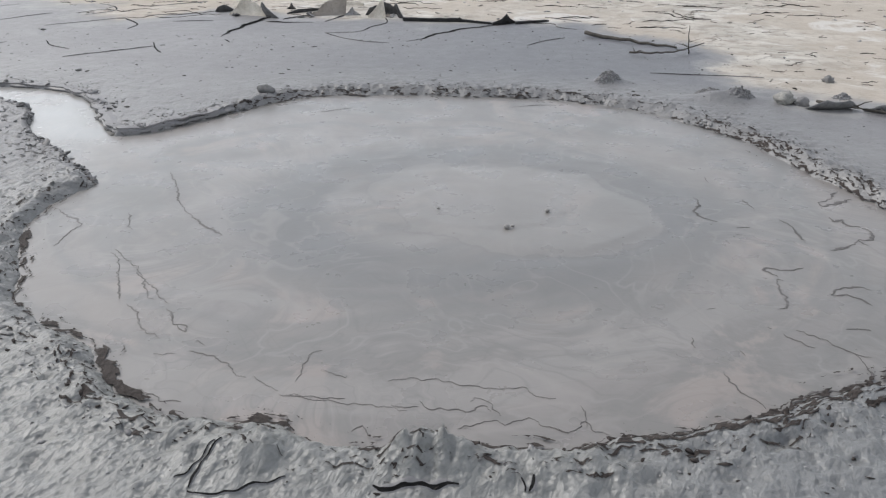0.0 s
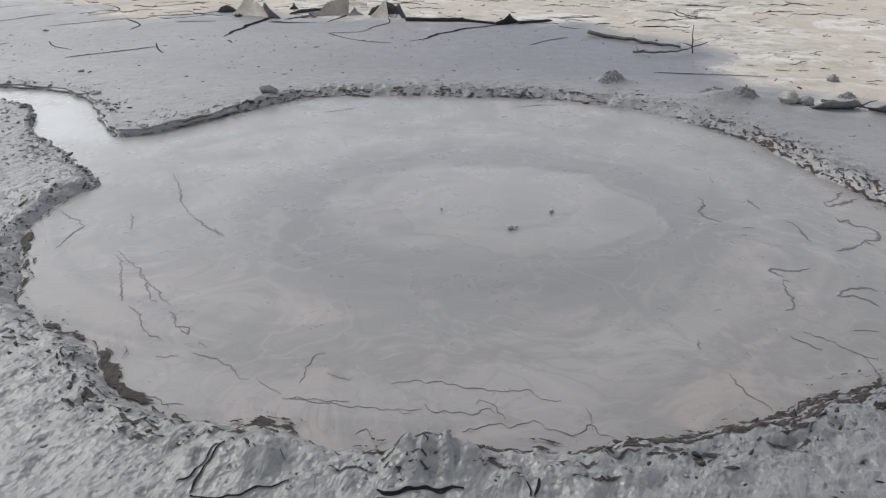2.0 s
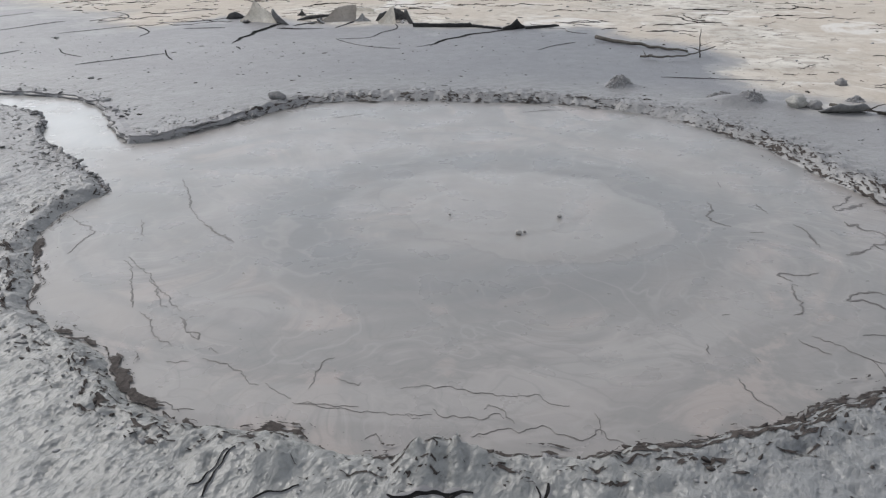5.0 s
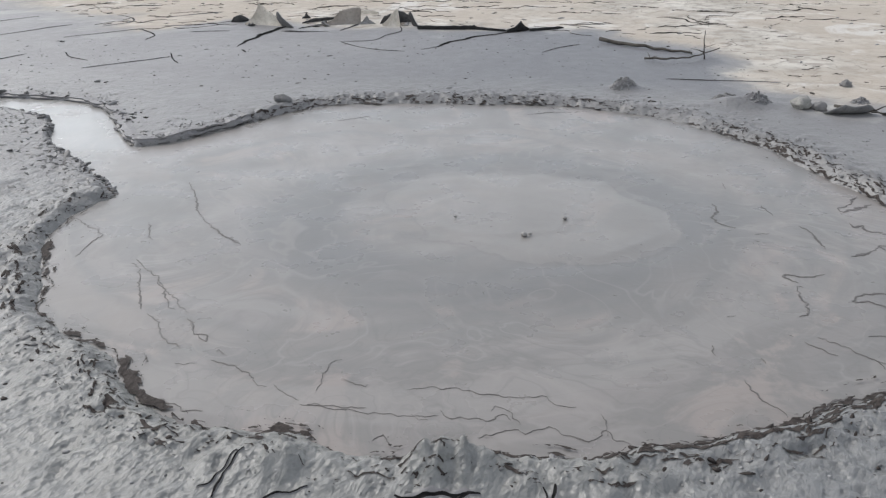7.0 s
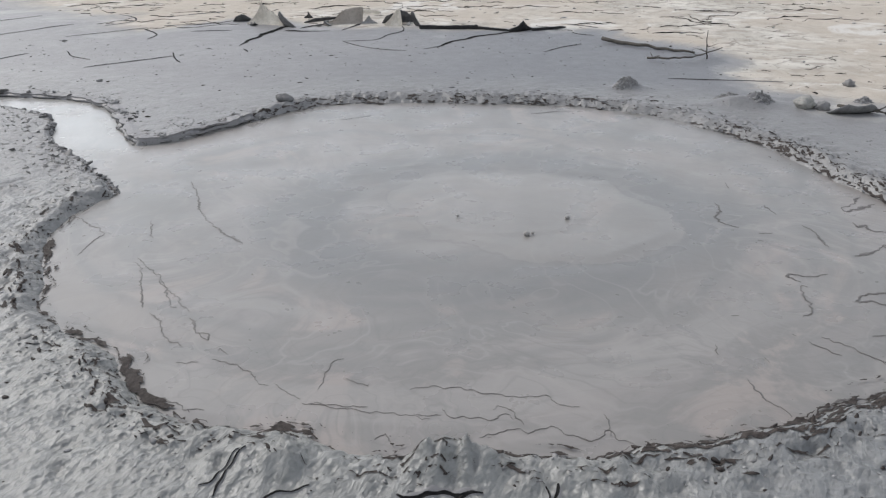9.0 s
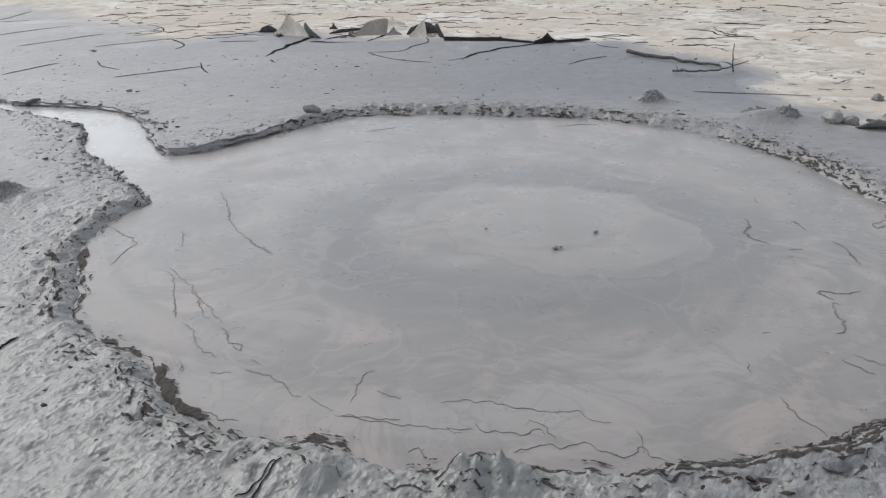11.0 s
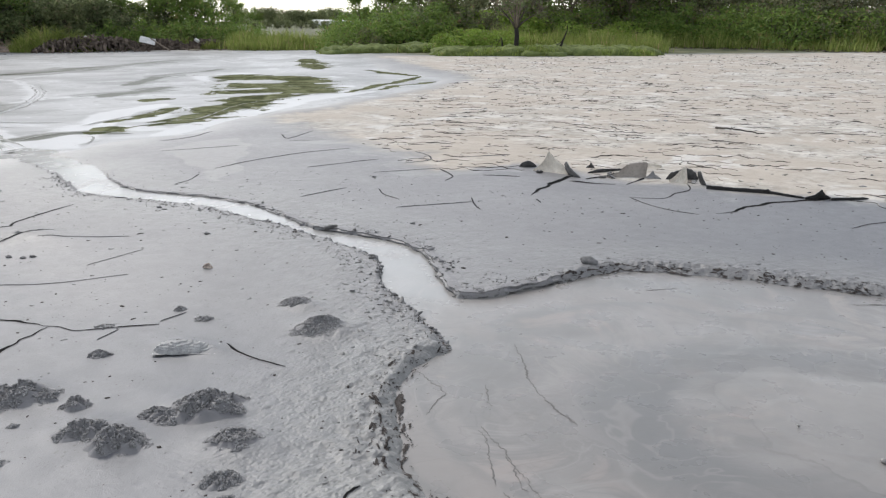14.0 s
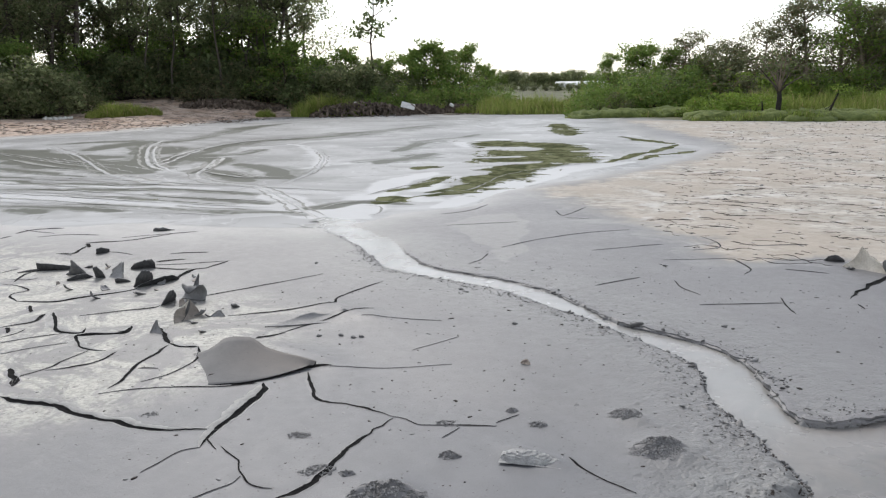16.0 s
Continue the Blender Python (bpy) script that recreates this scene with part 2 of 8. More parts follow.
def leaf_material(name, dark, light, dry, through_light=0.45):
    k = Nodes(name)
    r = k.island()
    col = k.mix(r, dark, light)
    col = k.mix(k.ramp(k.math("FRACT", k.math("MULTIPLY", r, 37.0)), 0.90, 0.96), col, dry)
    col = k.mix(k.math("MULTIPLY", k.each(), 0.3), col, tuple(0.6 * v for v in dark))
    k.finish(col, 0.6, spec=0.25)
    tr = k.n.new("ShaderNodeBsdfTranslucent")
    k.l.new(col, tr.inputs["Color"])
    add = k.n.new("ShaderNodeMixShader")
    add.inputs[0].default_value = through_light
    k.l.new(k.b.outputs[0], add.inputs[1])
    k.l.new(tr.outputs[0], add.inputs[2])
    k.l.new(add.outputs[0], k.n["Material Output"].inputs["Surface"])
    return k.m


GROUND, POOL, SILT = ground_material(), pool_material(), silt_material()
# near-black mud: shade inside cracks and under lifted skin, put into the colour
SHADOW_MUD = plain("dark_wet_mud", (0.014, 0.014, 0.014), (0.028, 0.027, 0.027), 30, 1.0, spec=0.05)
STRING = plain("scum_thread", (0.085, 0.076, 0.072), (0.15, 0.138, 0.13), 40, 0.5)
SCUM = plain("dark_scum", (0.030, 0.025, 0.023), (0.080, 0.068, 0.062), 60, 0.7, spec=0.12)
CLOD = plain("crumbly_mud", (0.27, 0.264, 0.262), (0.40, 0.391, 0.387), 60, 0.75, 0.6, 0.006, "island")
RIM_CLOD = plain("rim_crumbs", (0.26, 0.254, 0.253), (0.36, 0.353, 0.352), 60, 0.6, 0.6, 0.006, "island")
PLATE_TOP = plain("dried_mud_skin", (0.54, 0.49, 0.415), (0.68, 0.63, 0.55), 9, 0.8)
PLATE_GREY = plain("damp_mud_skin", (0.24, 0.236, 0.235), (0.31, 0.305, 0.30), 9, 0.6)
PLATE_TAN = plain("tan_mud_skin", (0.285, 0.252, 0.22), (0.37, 0.332, 0.292), 6, 0.75)
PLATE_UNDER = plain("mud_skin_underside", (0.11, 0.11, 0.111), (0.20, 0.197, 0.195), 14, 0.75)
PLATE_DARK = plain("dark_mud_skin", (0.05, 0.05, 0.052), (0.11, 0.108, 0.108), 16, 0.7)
# mud colour darkened for the shade beneath lifted crack edges
CRACK_SHADE = plain("shaded_crack_mud", (0.03, 0.027, 0.024), (0.06, 0.053, 0.046), 20, 1.0, spec=0.05)
STONE = plain("dark_stone", (0.10, 0.099, 0.099), (0.185, 0.182, 0.18), 30, 0.7)
PALE_STONE = plain("pale_stone", (0.24, 0.235, 0.22), (0.40, 0.385, 0.355), 12, 0.85)
RUST = plain("rusty_shell", (0.10, 0.07, 0.055), (0.66, 0.56, 0.48), 22, 0.8)
PEBBLE = plain("pale_mud_pebbles", (0.27, 0.262, 0.255), (0.37, 0.36, 0.35), 50, 0.7, 0.4, 0.004, "island")
STUMP = plain("charred_wood", (0.014, 0.012, 0.011), (0.04, 0.034, 0.03), 9, 0.9)
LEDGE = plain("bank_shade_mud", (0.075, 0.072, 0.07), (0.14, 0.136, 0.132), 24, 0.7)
FLAKE = plain("pale_flaky_mud", (0.30, 0.297, 0.292), (0.46, 0.455, 0.445), 22, 0.8, 0.8, 0.012)
DEAD_WOOD = plain("grey_dead_wood", (0.045, 0.040, 0.035), (0.11, 0.098, 0.085), 18, 0.85)
BARK = plain("bark", (0.05, 0.042, 0.034), (0.12, 0.10, 0.08), 5, 0.9, 0.6, 0.03)
PALE_BARK = plain("pale_bark", (0.16, 0.125, 0.095), (0.27, 0.22, 0.17), 5, 0.9, 0.6, 0.03)
RUBBLE = plain("dark_rubble", (0.09, 0.068, 0.053), (0.27, 0.215, 0.17), 3, 0.9, 0.5, 0.03, "island")
WHITE = plain("weathered_white_board", (0.60, 0.60, 0.57), (0.75, 0.74, 0.71), 2, 0.6)
ROOF_FILM = plain("pale_roof_film", (0.70, 0.71, 0.70), (0.80, 0.80, 0.79), 0.3, 0.45)
LEAF_WOOD = leaf_material("wood_foliage", (0.125, 0.155, 0.078), (0.29, 0.325, 0.165), (0.34, 0.30, 0.19), 0.75)
LEAF_DARK = leaf_material("dark_foliage", (0.10, 0.14, 0.06), (0.23, 0.28, 0.12), (0.26, 0.22, 0.12))
LEAF_MID = leaf_material("green_foliage", (0.12, 0.20, 0.045), (0.27, 0.37, 0.09), (0.32, 0.27, 0.11))
LEAF_LIGHT = leaf_material("young_foliage", (0.17, 0.27, 0.045), (0.33, 0.44, 0.09), (0.36, 0.33, 0.12))
LEAF_OLIVE = leaf_material("olive_foliage", (0.13, 0.145, 0.075), (0.26, 0.265, 0.145), (0.33, 0.23, 0.15))
GRASS = leaf_material("grass_blades", (0.17, 0.235, 0.05), (0.33, 0.40, 0.11), (0.44, 0.37, 0.17))
REED = leaf_material("tall_yellow_grass", (0.20, 0.26, 0.06), (0.39, 0.44, 0.13), (0.50, 0.39, 0.21))


# ---- noise, plan and heights ----
def lattice(ix, iy, seed):
    h = (ix * 374761393 + iy * 668265263 + seed * 974634541) & 0xFFFFFFFF
    h = ((h ^ (h >> 13)) * 1274126177) & 0xFFFFFFFF
    return ((h ^ (h >> 16)) & 0xFFFF) / 65535.0


def vnoise(x, y, seed=0):
    fx, fy = np.floor(x), np.floor(y)
    ix, iy = fx.astype(np.int64), fy.astype(np.int64)
    u, v = x - fx, y - fy
    u, v = u * u * (3 - 2 * u), v * v * (3 - 2 * v)
    a, b = lattice(ix, iy, seed), lattice(ix + 1, iy, seed)
    c, d = lattice(ix, iy + 1, seed), lattice(ix + 1, iy + 1, seed)
    return (a * (1 - u) + b * u) * (1 - v) + (c * (1 - u) + d * u) * v


def fbm(x, y, seed=0, octaves=4):
    total, amp, norm = 0.0, 1.0, 0.0
    for i in range(octaves):
        total, norm = total + amp * vnoise(x * 2.03 ** i, y * 2.03 ** i, seed + i), norm + amp
        amp *= 0.5
    return total / norm * 2 - 1


def smooth(a, b, v):
    t = np.clip((v - a) / (b - a), 0, 1)
    return t * t * (3 - 2 * t)


def spline(points, n=8, closed=False):
    """A Catmull-Rom line through the points."""
    p = np.array(points, float)
    q = np.vstack([p[-1], p, p[:2]]) if closed else np.vstack([2 * p[0] - p[1], p, 2 * p[-1] - p[-2]])
    out = []
    for i in range(len(q) - 3):
        a, b, c, d = q[i:i + 4]
        for t in np.arange(n) / n:
            out.append(0.5 * (2 * b + (c - a) * t + (2 * a - 5 * b + 4 * c - d) * t * t + (3 * b - a - 3 * c + d) * t ** 3))
    if not closed:
        out.append(p[-1])
    return np.array(out)


def inside_distance(x, y, poly, reach=None):
    """Signed distance to a closed outline, below zero inside; reach: how far out it is worked out."""
    out = np.full(x.shape, 1e3)
    near = np.ones(x.shape, bool)
    if reach:
        (x0, y0), (x1, y1) = poly.min(0) - reach, poly.max(0) + reach
        near = (x > x0) & (x < x1) & (y > y0) & (y < y1)
    px, py = x[near], y[near]
    best, odd = np.full(px.shape, 1e9), np.zeros(px.shape, bool)
    for (ax, ay), (bx, by) in zip(poly, np.roll(poly, -1, 0)):
        ex, ey = bx - ax, by - ay
        t = np.clip(((px - ax) * ex + (py - ay) * ey) / (ex * ex + ey * ey + 1e-12), 0, 1)
        best = np.minimum(best, (px - ax - t * ex) ** 2 + (py - ay - t * ey) ** 2)
        if ay != by:
            odd ^= ((ay > py) != (by > py)) & (px < ex * (py - ay) / ey + ax)
    out[near] = np.where(odd, -1, 1) * np.sqrt(best)
    return out


# the rim of the pool, from the mouth's south lip round by the south and east to the north lip
POOL_RIM = [(-1.93, 3.78), (-2.0, 3.55), (-1.98, 3.3), (-1.9, 3.07), (-1.72, 2.78), (-1.61, 2.61), (-1.42, 2.45), (-1.19, 2.32), (-1.08, 2.19), (-0.97, 2.1),
            (-0.87, 2.03), (-0.67, 1.99), (-0.46, 1.97), (-0.32, 1.91), (-0.08, 1.93), (0.09, 1.93), (0.39, 1.99), (0.69, 2.09), (1.04, 2.24), (1.45, 2.48),
            (1.85, 2.95), (1.92, 3.4), (1.84, 3.78), (1.63, 4.29), (1.42, 4.73), (1.15, 5.14), (0.83, 5.42), (0.29, 5.61), (-0.2, 5.65),
            (-0.72, 5.64), (-1.22, 5.56), (-1.5, 5.38), (-1.83, 4.98), (-2.0, 4.72), (-2.24, 4.57)]
# the channel: north bank out, south bank back
BANK_N = [(-2.48, 4.87), (-2.71, 5.21), (-2.98, 5.51), (-3.3, 5.67), (-3.67, 5.75), (-4.11, 5.81), (-4.62, 6.09), (-5.25, 6.4),
          (-6.07, 6.54), (-6.78, 6.54), (-7.57, 6.91), (-8.38, 7.45), (-9.32, 7.84), (-10.4, 8.3)]
BANK_S = [(-10.2, 7.85), (-8.55, 7.08), (-7.91, 6.66), (-7.2, 6.24), (-6.28, 6.22), (-5.52, 6.17), (-4.82, 5.92), (-4.31, 5.74),
          (-3.75, 5.48), (-3.33, 5.29), (-3.04, 5.07), (-2.79, 4.63), (-2.57, 4.42), (-2.24, 4.14)]
MUD_EDGE = np.vstack([spline(POOL_RIM, 5), spline(BANK_N, 4), spline(BANK_S, 4)])
# the silty pond beyond
POND_EDGE = spline([(-10.3, 8.0), (-11.27, 7.06), (-13.4, 6.2), (-15.1, 5.1), (-22, 1.5), (-40, -4), (-46, 4), (-42.5, 14), (-41.5, 21),
                    (-45.5, 31.5), (-44.5, 40), (-37, 43.6), (-32, 49), (-26.5, 45), (-23, 41), (-17.8, 32.6), (-14.2, 28.8), (-11.8, 26.5),
                    (-10.7, 21.1), (-10.5, 18.1), (-10.3, 15.1), (-10.4, 13.1), (-9.6, 11.2), (-9.9, 10.3), (-10.2, 9.4)], 4, True)
# dried mud north and east of this line
DRY_EDGE = np.array([(-12.6, 29), (-11.2, 26.5), (-10.3, 21), (-10.0, 15.5), (-10.2, 13.2), (-7.7, 11.6), (-6.3, 10.3), (-5.2, 9.5), (-4.2, 8.45), (-3.3, 9.5),
                     (-2.5, 9.05), (-1.15, 8.85), (0.0, 8.45), (0.7, 8.7), (1.4, 8.0), (1.58, 7.3), (1.62, 6.6), (1.72, 6.2), (2.05, 6.0),
                     (2.35, 5.5), (3.0, 5.2), (6, 4.5), (90, 3), (90, 62), (4.6, 58), (-9, 49), (-14, 44), (-24, 43)])
# a paler film of dried silt on the flat north of the channel
FILM = np.array([(-8.73, 8.99), (-8.77, 9.85), (-8.5, 10.49), (-7.45, 9.45), (-6.62, 8.04), (-6.28, 7.31), (-6.88, 7.67)])
# clear water in the pond, coloured like the green trees it mirrors
GREEN = np.array([(-11.17, 11.63), (-10.85, 12.0), (-11.22, 13.3), (-11.74, 15.03), (-12.04, 16.93), (-12.49, 18.74), (-12.44, 20.14), (-14.28, 23.21),
                  (-16.8, 26.49), (-18.68, 26.34), (-20.4, 26.74), (-21.08, 25.52), (-17.55, 21.49), (-14.39, 16.98), (-12.09, 13.34)])
# where land and plants begin beyond the flats
SHORE = np.array([(-60, -40), (-50, -6), (-44, 10), (-43, 21), (-47, 31.5), (-46.5, 41.5), (-38, 45.5), (-32.5, 51.5), (-26.5, 45.5),
                  (-19, 43), (-14, 44.3), (-9, 49.5), (4.6, 59), (60, 66), (320, 20), (320, 390), (-320, 390), (-320, -40)])
# low mounds of ejected mud: x, y, half widths, height
MOUNDS = [(-0.03, 1.82, 0.14, 0.075, 0.075), (-0.50, 1.80, 0.13, 0.08, 0.05), (0.33, 1.82, 0.2, 0.07, 0.03), (-2.68, 3.72, 0.16, 0.12, 0.05),
          (-3.02, 4.0, 0.12, 0.08, 0.03), (-3.2, 3.2, 0.2, 0.09, 0.03), (1.5, 5.62, 0.2, 0.1, 0.06), (0.8, 6.07, 0.1, 0.06, 0.05),
          (-2.38, 2.46, 0.16, 0.11, 0.035), (-3.58, 2.45, 0.2, 0.14, 0.03), (-2.95, 2.32, 0.2, 0.12, 0.03), (-2.75, 2.65, 0.2, 0.12, 0.03), (-5.6, 3.55, 0.5, 0.22, 0.05), (-6.2, 4.6, 0.6, 0.2, 0.05)]


def base_height(x, y):
    return np.maximum(-0.32, 0.04 - 0.0150 * np.maximum(0, np.hypot(x, y - 3.8) - 2.8))


def sheet_level(x, y):
    """The liquid mud: level in the pool, falling along the channel."""
    return -0.0125 * np.maximum(0, -2.6 - x)


def land(x, y):
    """Heights and surface masks of the ground at arrays x, y."""
    wx = x + 0.03 * fbm(x * 6.2, y * 6.2, 11, 4)
    wy = y + 0.03 * fbm(x * 6.2, y * 6.2, 29, 4)
    d = inside_distance(wx, wy, MUD_EDGE, 1.5)
    pond = inside_distance(x + 0.35 * fbm(x * 0.7, y * 0.7, 5), y + 0.35 * fbm(x * 0.7, y * 0.7, 8), POND_EDGE, 12)
    up = -inside_distance(x + 1.2 * fbm(x * 0.2, y * 0.2, 3), y + 1.2 * fbm(x * 0.2, y * 0.2, 4), SHORE)
    wide = 1 + 1.6 * smooth(-3.5, -6.0, x)
    dry = smooth(0.55 * wide, -0.8 * wide, inside_distance(x + 0.55 * fbm(x * 1.1, y * 1.1, 51, 5), y + 0.55 * fbm(x * 1.1, y * 1.1, 52, 5), DRY_EDGE))
    h = base_height(x, y)
    lip_n = smooth(-1.2, -2.0, x) * smooth(4.3, 4.7, y + 0.55 * np.maximum(0, x + 2.2) - 0.35 * np.maximum(0, -x - 2.6))
    near = smooth(0.5 - 0.34 * lip_n, 0.05 - 0.03 * lip_n, d)
    south = smooth(2.9, 2.1, y)
    far_rim = smooth(4.3, 4.9, y) * smooth(-1.75, -1.35, x)
    channel = smooth(-1.9, -2.5, x)
    rim = near * (0.55 + 0.45 * vnoise(x * 2.1, y * 2.1, 61)) * (1 - 0.6 * channel)
    h = h + 0.012 * fbm(x * 0.8, y * 0.8, 71, 3) + 0.0004 * fbm(x * 5.3 + 0.7 * y, y * 5.3 - 0.7 * x, 72, 3)
    h = h + np.exp(-((d - 0.10) / 0.11) ** 2) * (0.013 + 0.013 * fbm(x * 1.7, y * 1.7, 73, 2)) * (1 - 0.5 * far_rim) * (1 - 0.6 * south) * (1 - 0.85 * channel)
    crumb = np.abs(fbm(x * 12 + y * 3, y * 12 - x * 3, 81, 4))
    h = h + rim * (0.042 * (0.3 - crumb) + 0.008 * fbm(x * 33, y * 33, 83, 2))
    bank = smooth(1.1, 0.25, d) * (0.35 + 0.65 * np.maximum(south, 0.5 * smooth(-1.0, -1.8, x) * smooth(4.3, 3.5, y) * smooth(-3.4, -2.4, x)))
    h = h + bank * (0.009 * fbm(x * 13 + y * 5, y * 13 - x * 5, 93, 2) + 0.005 * fbm(x * 30, y * 24, 94, 2))
    for cell, seed in ((0.085, 301), (0.043, 305)):
        ix, iy = np.floor(x / cell).astype(np.int64), np.floor(y / cell).astype(np.int64)
        rad = cell * (0.10 + 0.24 * lattice(ix, iy, seed + 2))
        px, py = (ix + 0.36 + 0.28 * lattice(ix, iy, seed)) * cell, (iy + 0.36 + 0.28 * lattice(ix, iy, seed + 1)) * cell
        q = np.hypot(x - px, y - py) / rad
        some = (lattice(ix, iy, seed + 3) < 0.3) * smooth(1.6, 0.6, d) * (0.25 + 0.75 * bank)
        h = h + some * rad * (0.16 * np.exp(-((q - 1.05) / 0.25) ** 2) - 0.34 * np.exp(-(q / 0.75) ** 4))
    h = h - 0.009 * np.maximum(channel, lip_n) * smooth(0.35, 0.0, d)
    for mx, my, sx, sy, mh in MOUNDS:
        g = np.exp(-((x - mx) / sx) ** 2 - ((y - my) / sy) ** 2)
        h = h + mh * g * (1 + (0.6 if my < 2 else 0.1) * fbm(x * 38, y * 11, 95, 3) + 0.16 * fbm(x * 12, y * 12, 96, 2))
    rough_dry = smooth(0.3, 0.9, dry)
    h = h + rough_dry * (0.018 * np.abs(fbm(x * 1.9, y * 1.9, 97, 4)))
    level = sheet_level(x, y)
    m = np.maximum(lip_n, channel)
    t = smooth(-0.05 + 0.025 * m, 0.10 - 0.065 * m + 0.07 * far_rim, d)
    h = np.where(d < 900, (level - 0.035 - 0.12 * smooth(0, -0.25, d)) * (1 - t) + h * t, h)
    h = h - 0.10 * smooth(0.35, -0.5, pond)
    h = h + smooth(0, 9, up) * (0.25 + 0.15 * fbm(x * 0.15, y * 0.15, 99, 3))
    west = smooth(-34, -40, x)
    bearing = np.degrees(np.arctan2(x + 1.0, y + 0.2))
    bank_top = 0.45 + 1.25 * smooth(-66, -60, bearing) * smooth(-46, -51, bearing)
    h = h + west * smooth(0.3, 19, up) * bank_top * (1 + 0.25 * fbm(x * 0.4, y * 0.4, 103, 4))
    silt = np.clip(smooth(2.6 - 1.2 * smooth(12.5, 15, y), -0.2, pond) * (0.65 + 0.5 * fbm(x * 0.8, y * 2.0, 105, 4)), 0, 1) * smooth(-8.6, -10.2, x)
    return h, {"dry": dry, "rim": rim, "silt": silt, "soil": smooth(-0.3, 0.8, up), "bank": bank, "damp": np.maximum(smooth(5.5, 6.4, y + 0.4 * fbm(x, y, 111, 3)) * smooth(-2.5, 0.5, x), np.maximum(smooth(0.1, 1.0, x + 0.7 * fbm(x * 0.8, y * 0.8, 121, 4)) * smooth(3.4, 2.4, y) * smooth(0.2, 1.4, y + 0.6 * fbm(x * 0.8, y * 0.8, 123, 4)), smooth(0.2, 1.4, y + 0.6 * fbm(x * 0.8, y * 0.8, 125, 4)) * smooth(-1.9, -2.9, x + 0.5 * fbm(x * 0.9, y * 0.9, 127, 4)) * smooth(-6.4, -5.0, x + 0.5 * fbm(x, y, 113, 3)) * smooth(4.0, 2.9, y + 0.5 * fbm(x, y, 115, 3) + 0.12 * x + 0.4))), "turf": smooth(-44, -38, bearing),
               "film": smooth(0.35, -0.35, inside_distance(x + 0.25 * fbm(x * 1.5, y * 1.5, 131, 3), y + 0.25 * fbm(x * 1.5, y * 1.5, 133, 3), FILM)),
               "skin": np.maximum(smooth(-5.2, -6.6, x + 1.1 * fbm(x, y, 107, 4)) * smooth(5.2, 3.4, y + 0.6 * fbm(x, y, 109, 3)), 0.0)}


def graded(lo, hi, a, b, step, growth):
    """Coordinates from lo to hi with fine steps between a and b and growing ones outside."""
    mid = list(np.arange(a, b, step))
    up, down, s = [mid[-1]], [mid[0]], step
    while up[-1] < hi:
        s *= growth
        up.append(up[-1] + s)
    s = step
    while down[-1] > lo:
        s *= growth
        down.append(down[-1] - s)
    return np.array(down[:0:-1] + mid + up[1:])


def sheet(name, xs, ys, z, masks, material, keep=None):
    """A grid mesh over xs and ys with heights z, shape (ys, xs)."""
    nx, ny = len(xs), len(ys)
    gx, gy = np.meshgrid(xs, ys)
    co = np.stack([gx, gy, z], -1).reshape(-1, 3).astype(np.float32)
    i = np.arange(nx * ny).reshape(ny, nx)
    quads = np.stack([i[:-1, :-1], i[:-1, 1:], i[1:, 1:], i[1:, :-1]], -1).reshape(-1, 4)
    if keep is not None:
        k = keep.reshape(-1)
        quads = quads[k[quads].any(1)]
        used, inv = np.unique(quads, return_inverse=True)
        co, quads, masks = co[used], inv.reshape(-1, 4), {n: v.reshape(-1)[used] for n, v in masks.items()}
    me = bpy.data.meshes.new(name)
    me.vertices.add(len(co))
    me.vertices.foreach_set("co", co.reshape(-1))
    me.loops.add(quads.size)
    me.loops.foreach_set("vertex_index", quads.reshape(-1).astype(np.int32))
    me.polygons.add(len(quads))
    me.polygons.foreach_set("loop_start", np.arange(0, quads.size, 4, dtype=np.int32))
    me.update(calc_edges=True)
    me.shade_smooth()
    for n, v in masks.items():
        me.attributes.new(n, "FLOAT", "POINT").data.foreach_set("value", v.reshape(-1).astype(np.float32))
    me.materials.append(material)
    return new(name, me)


XS = graded(-380, 380, -4.8, 2.6, 0.012, 1.035)
YS = graded(-70, 380, 1.4, 6.1, 0.015, 1.035)
YS = np.sort(np.concatenate([YS, 0.5 * (YS[:-1] + YS[1:])[(YS[:-1] > 1.39) & (YS[:-1] < 2.6)]]))
GX, GY = np.meshgrid(XS, YS)
GZ, MASKS = land(GX.ravel(), GY.ravel())
GZ = GZ.reshape(GX.shape)
ground = tagged(sheet("ground", XS, YS, GZ, MASKS, GROUND), "grey mudflat, wet by the pool, dried pale further out", "ground", kind="structure")


def ground_z(x, y):
    """Height of the ground's mesh at one place."""
    i = int(np.clip(np.searchsorted(XS, x) - 1, 0, len(XS) - 2))
    j = int(np.clip(np.searchsorted(YS, y) - 1, 0, len(YS) - 2))
    u, v = (x - XS[i]) / (XS[i + 1] - XS[i]), (y - YS[j]) / (YS[j + 1] - YS[j])
    return float((GZ[j, i] * (1 - u) + GZ[j, i + 1] * u) * (1 - v) + (GZ[j + 1, i] * (1 - u) + GZ[j + 1, i + 1] * u) * v)


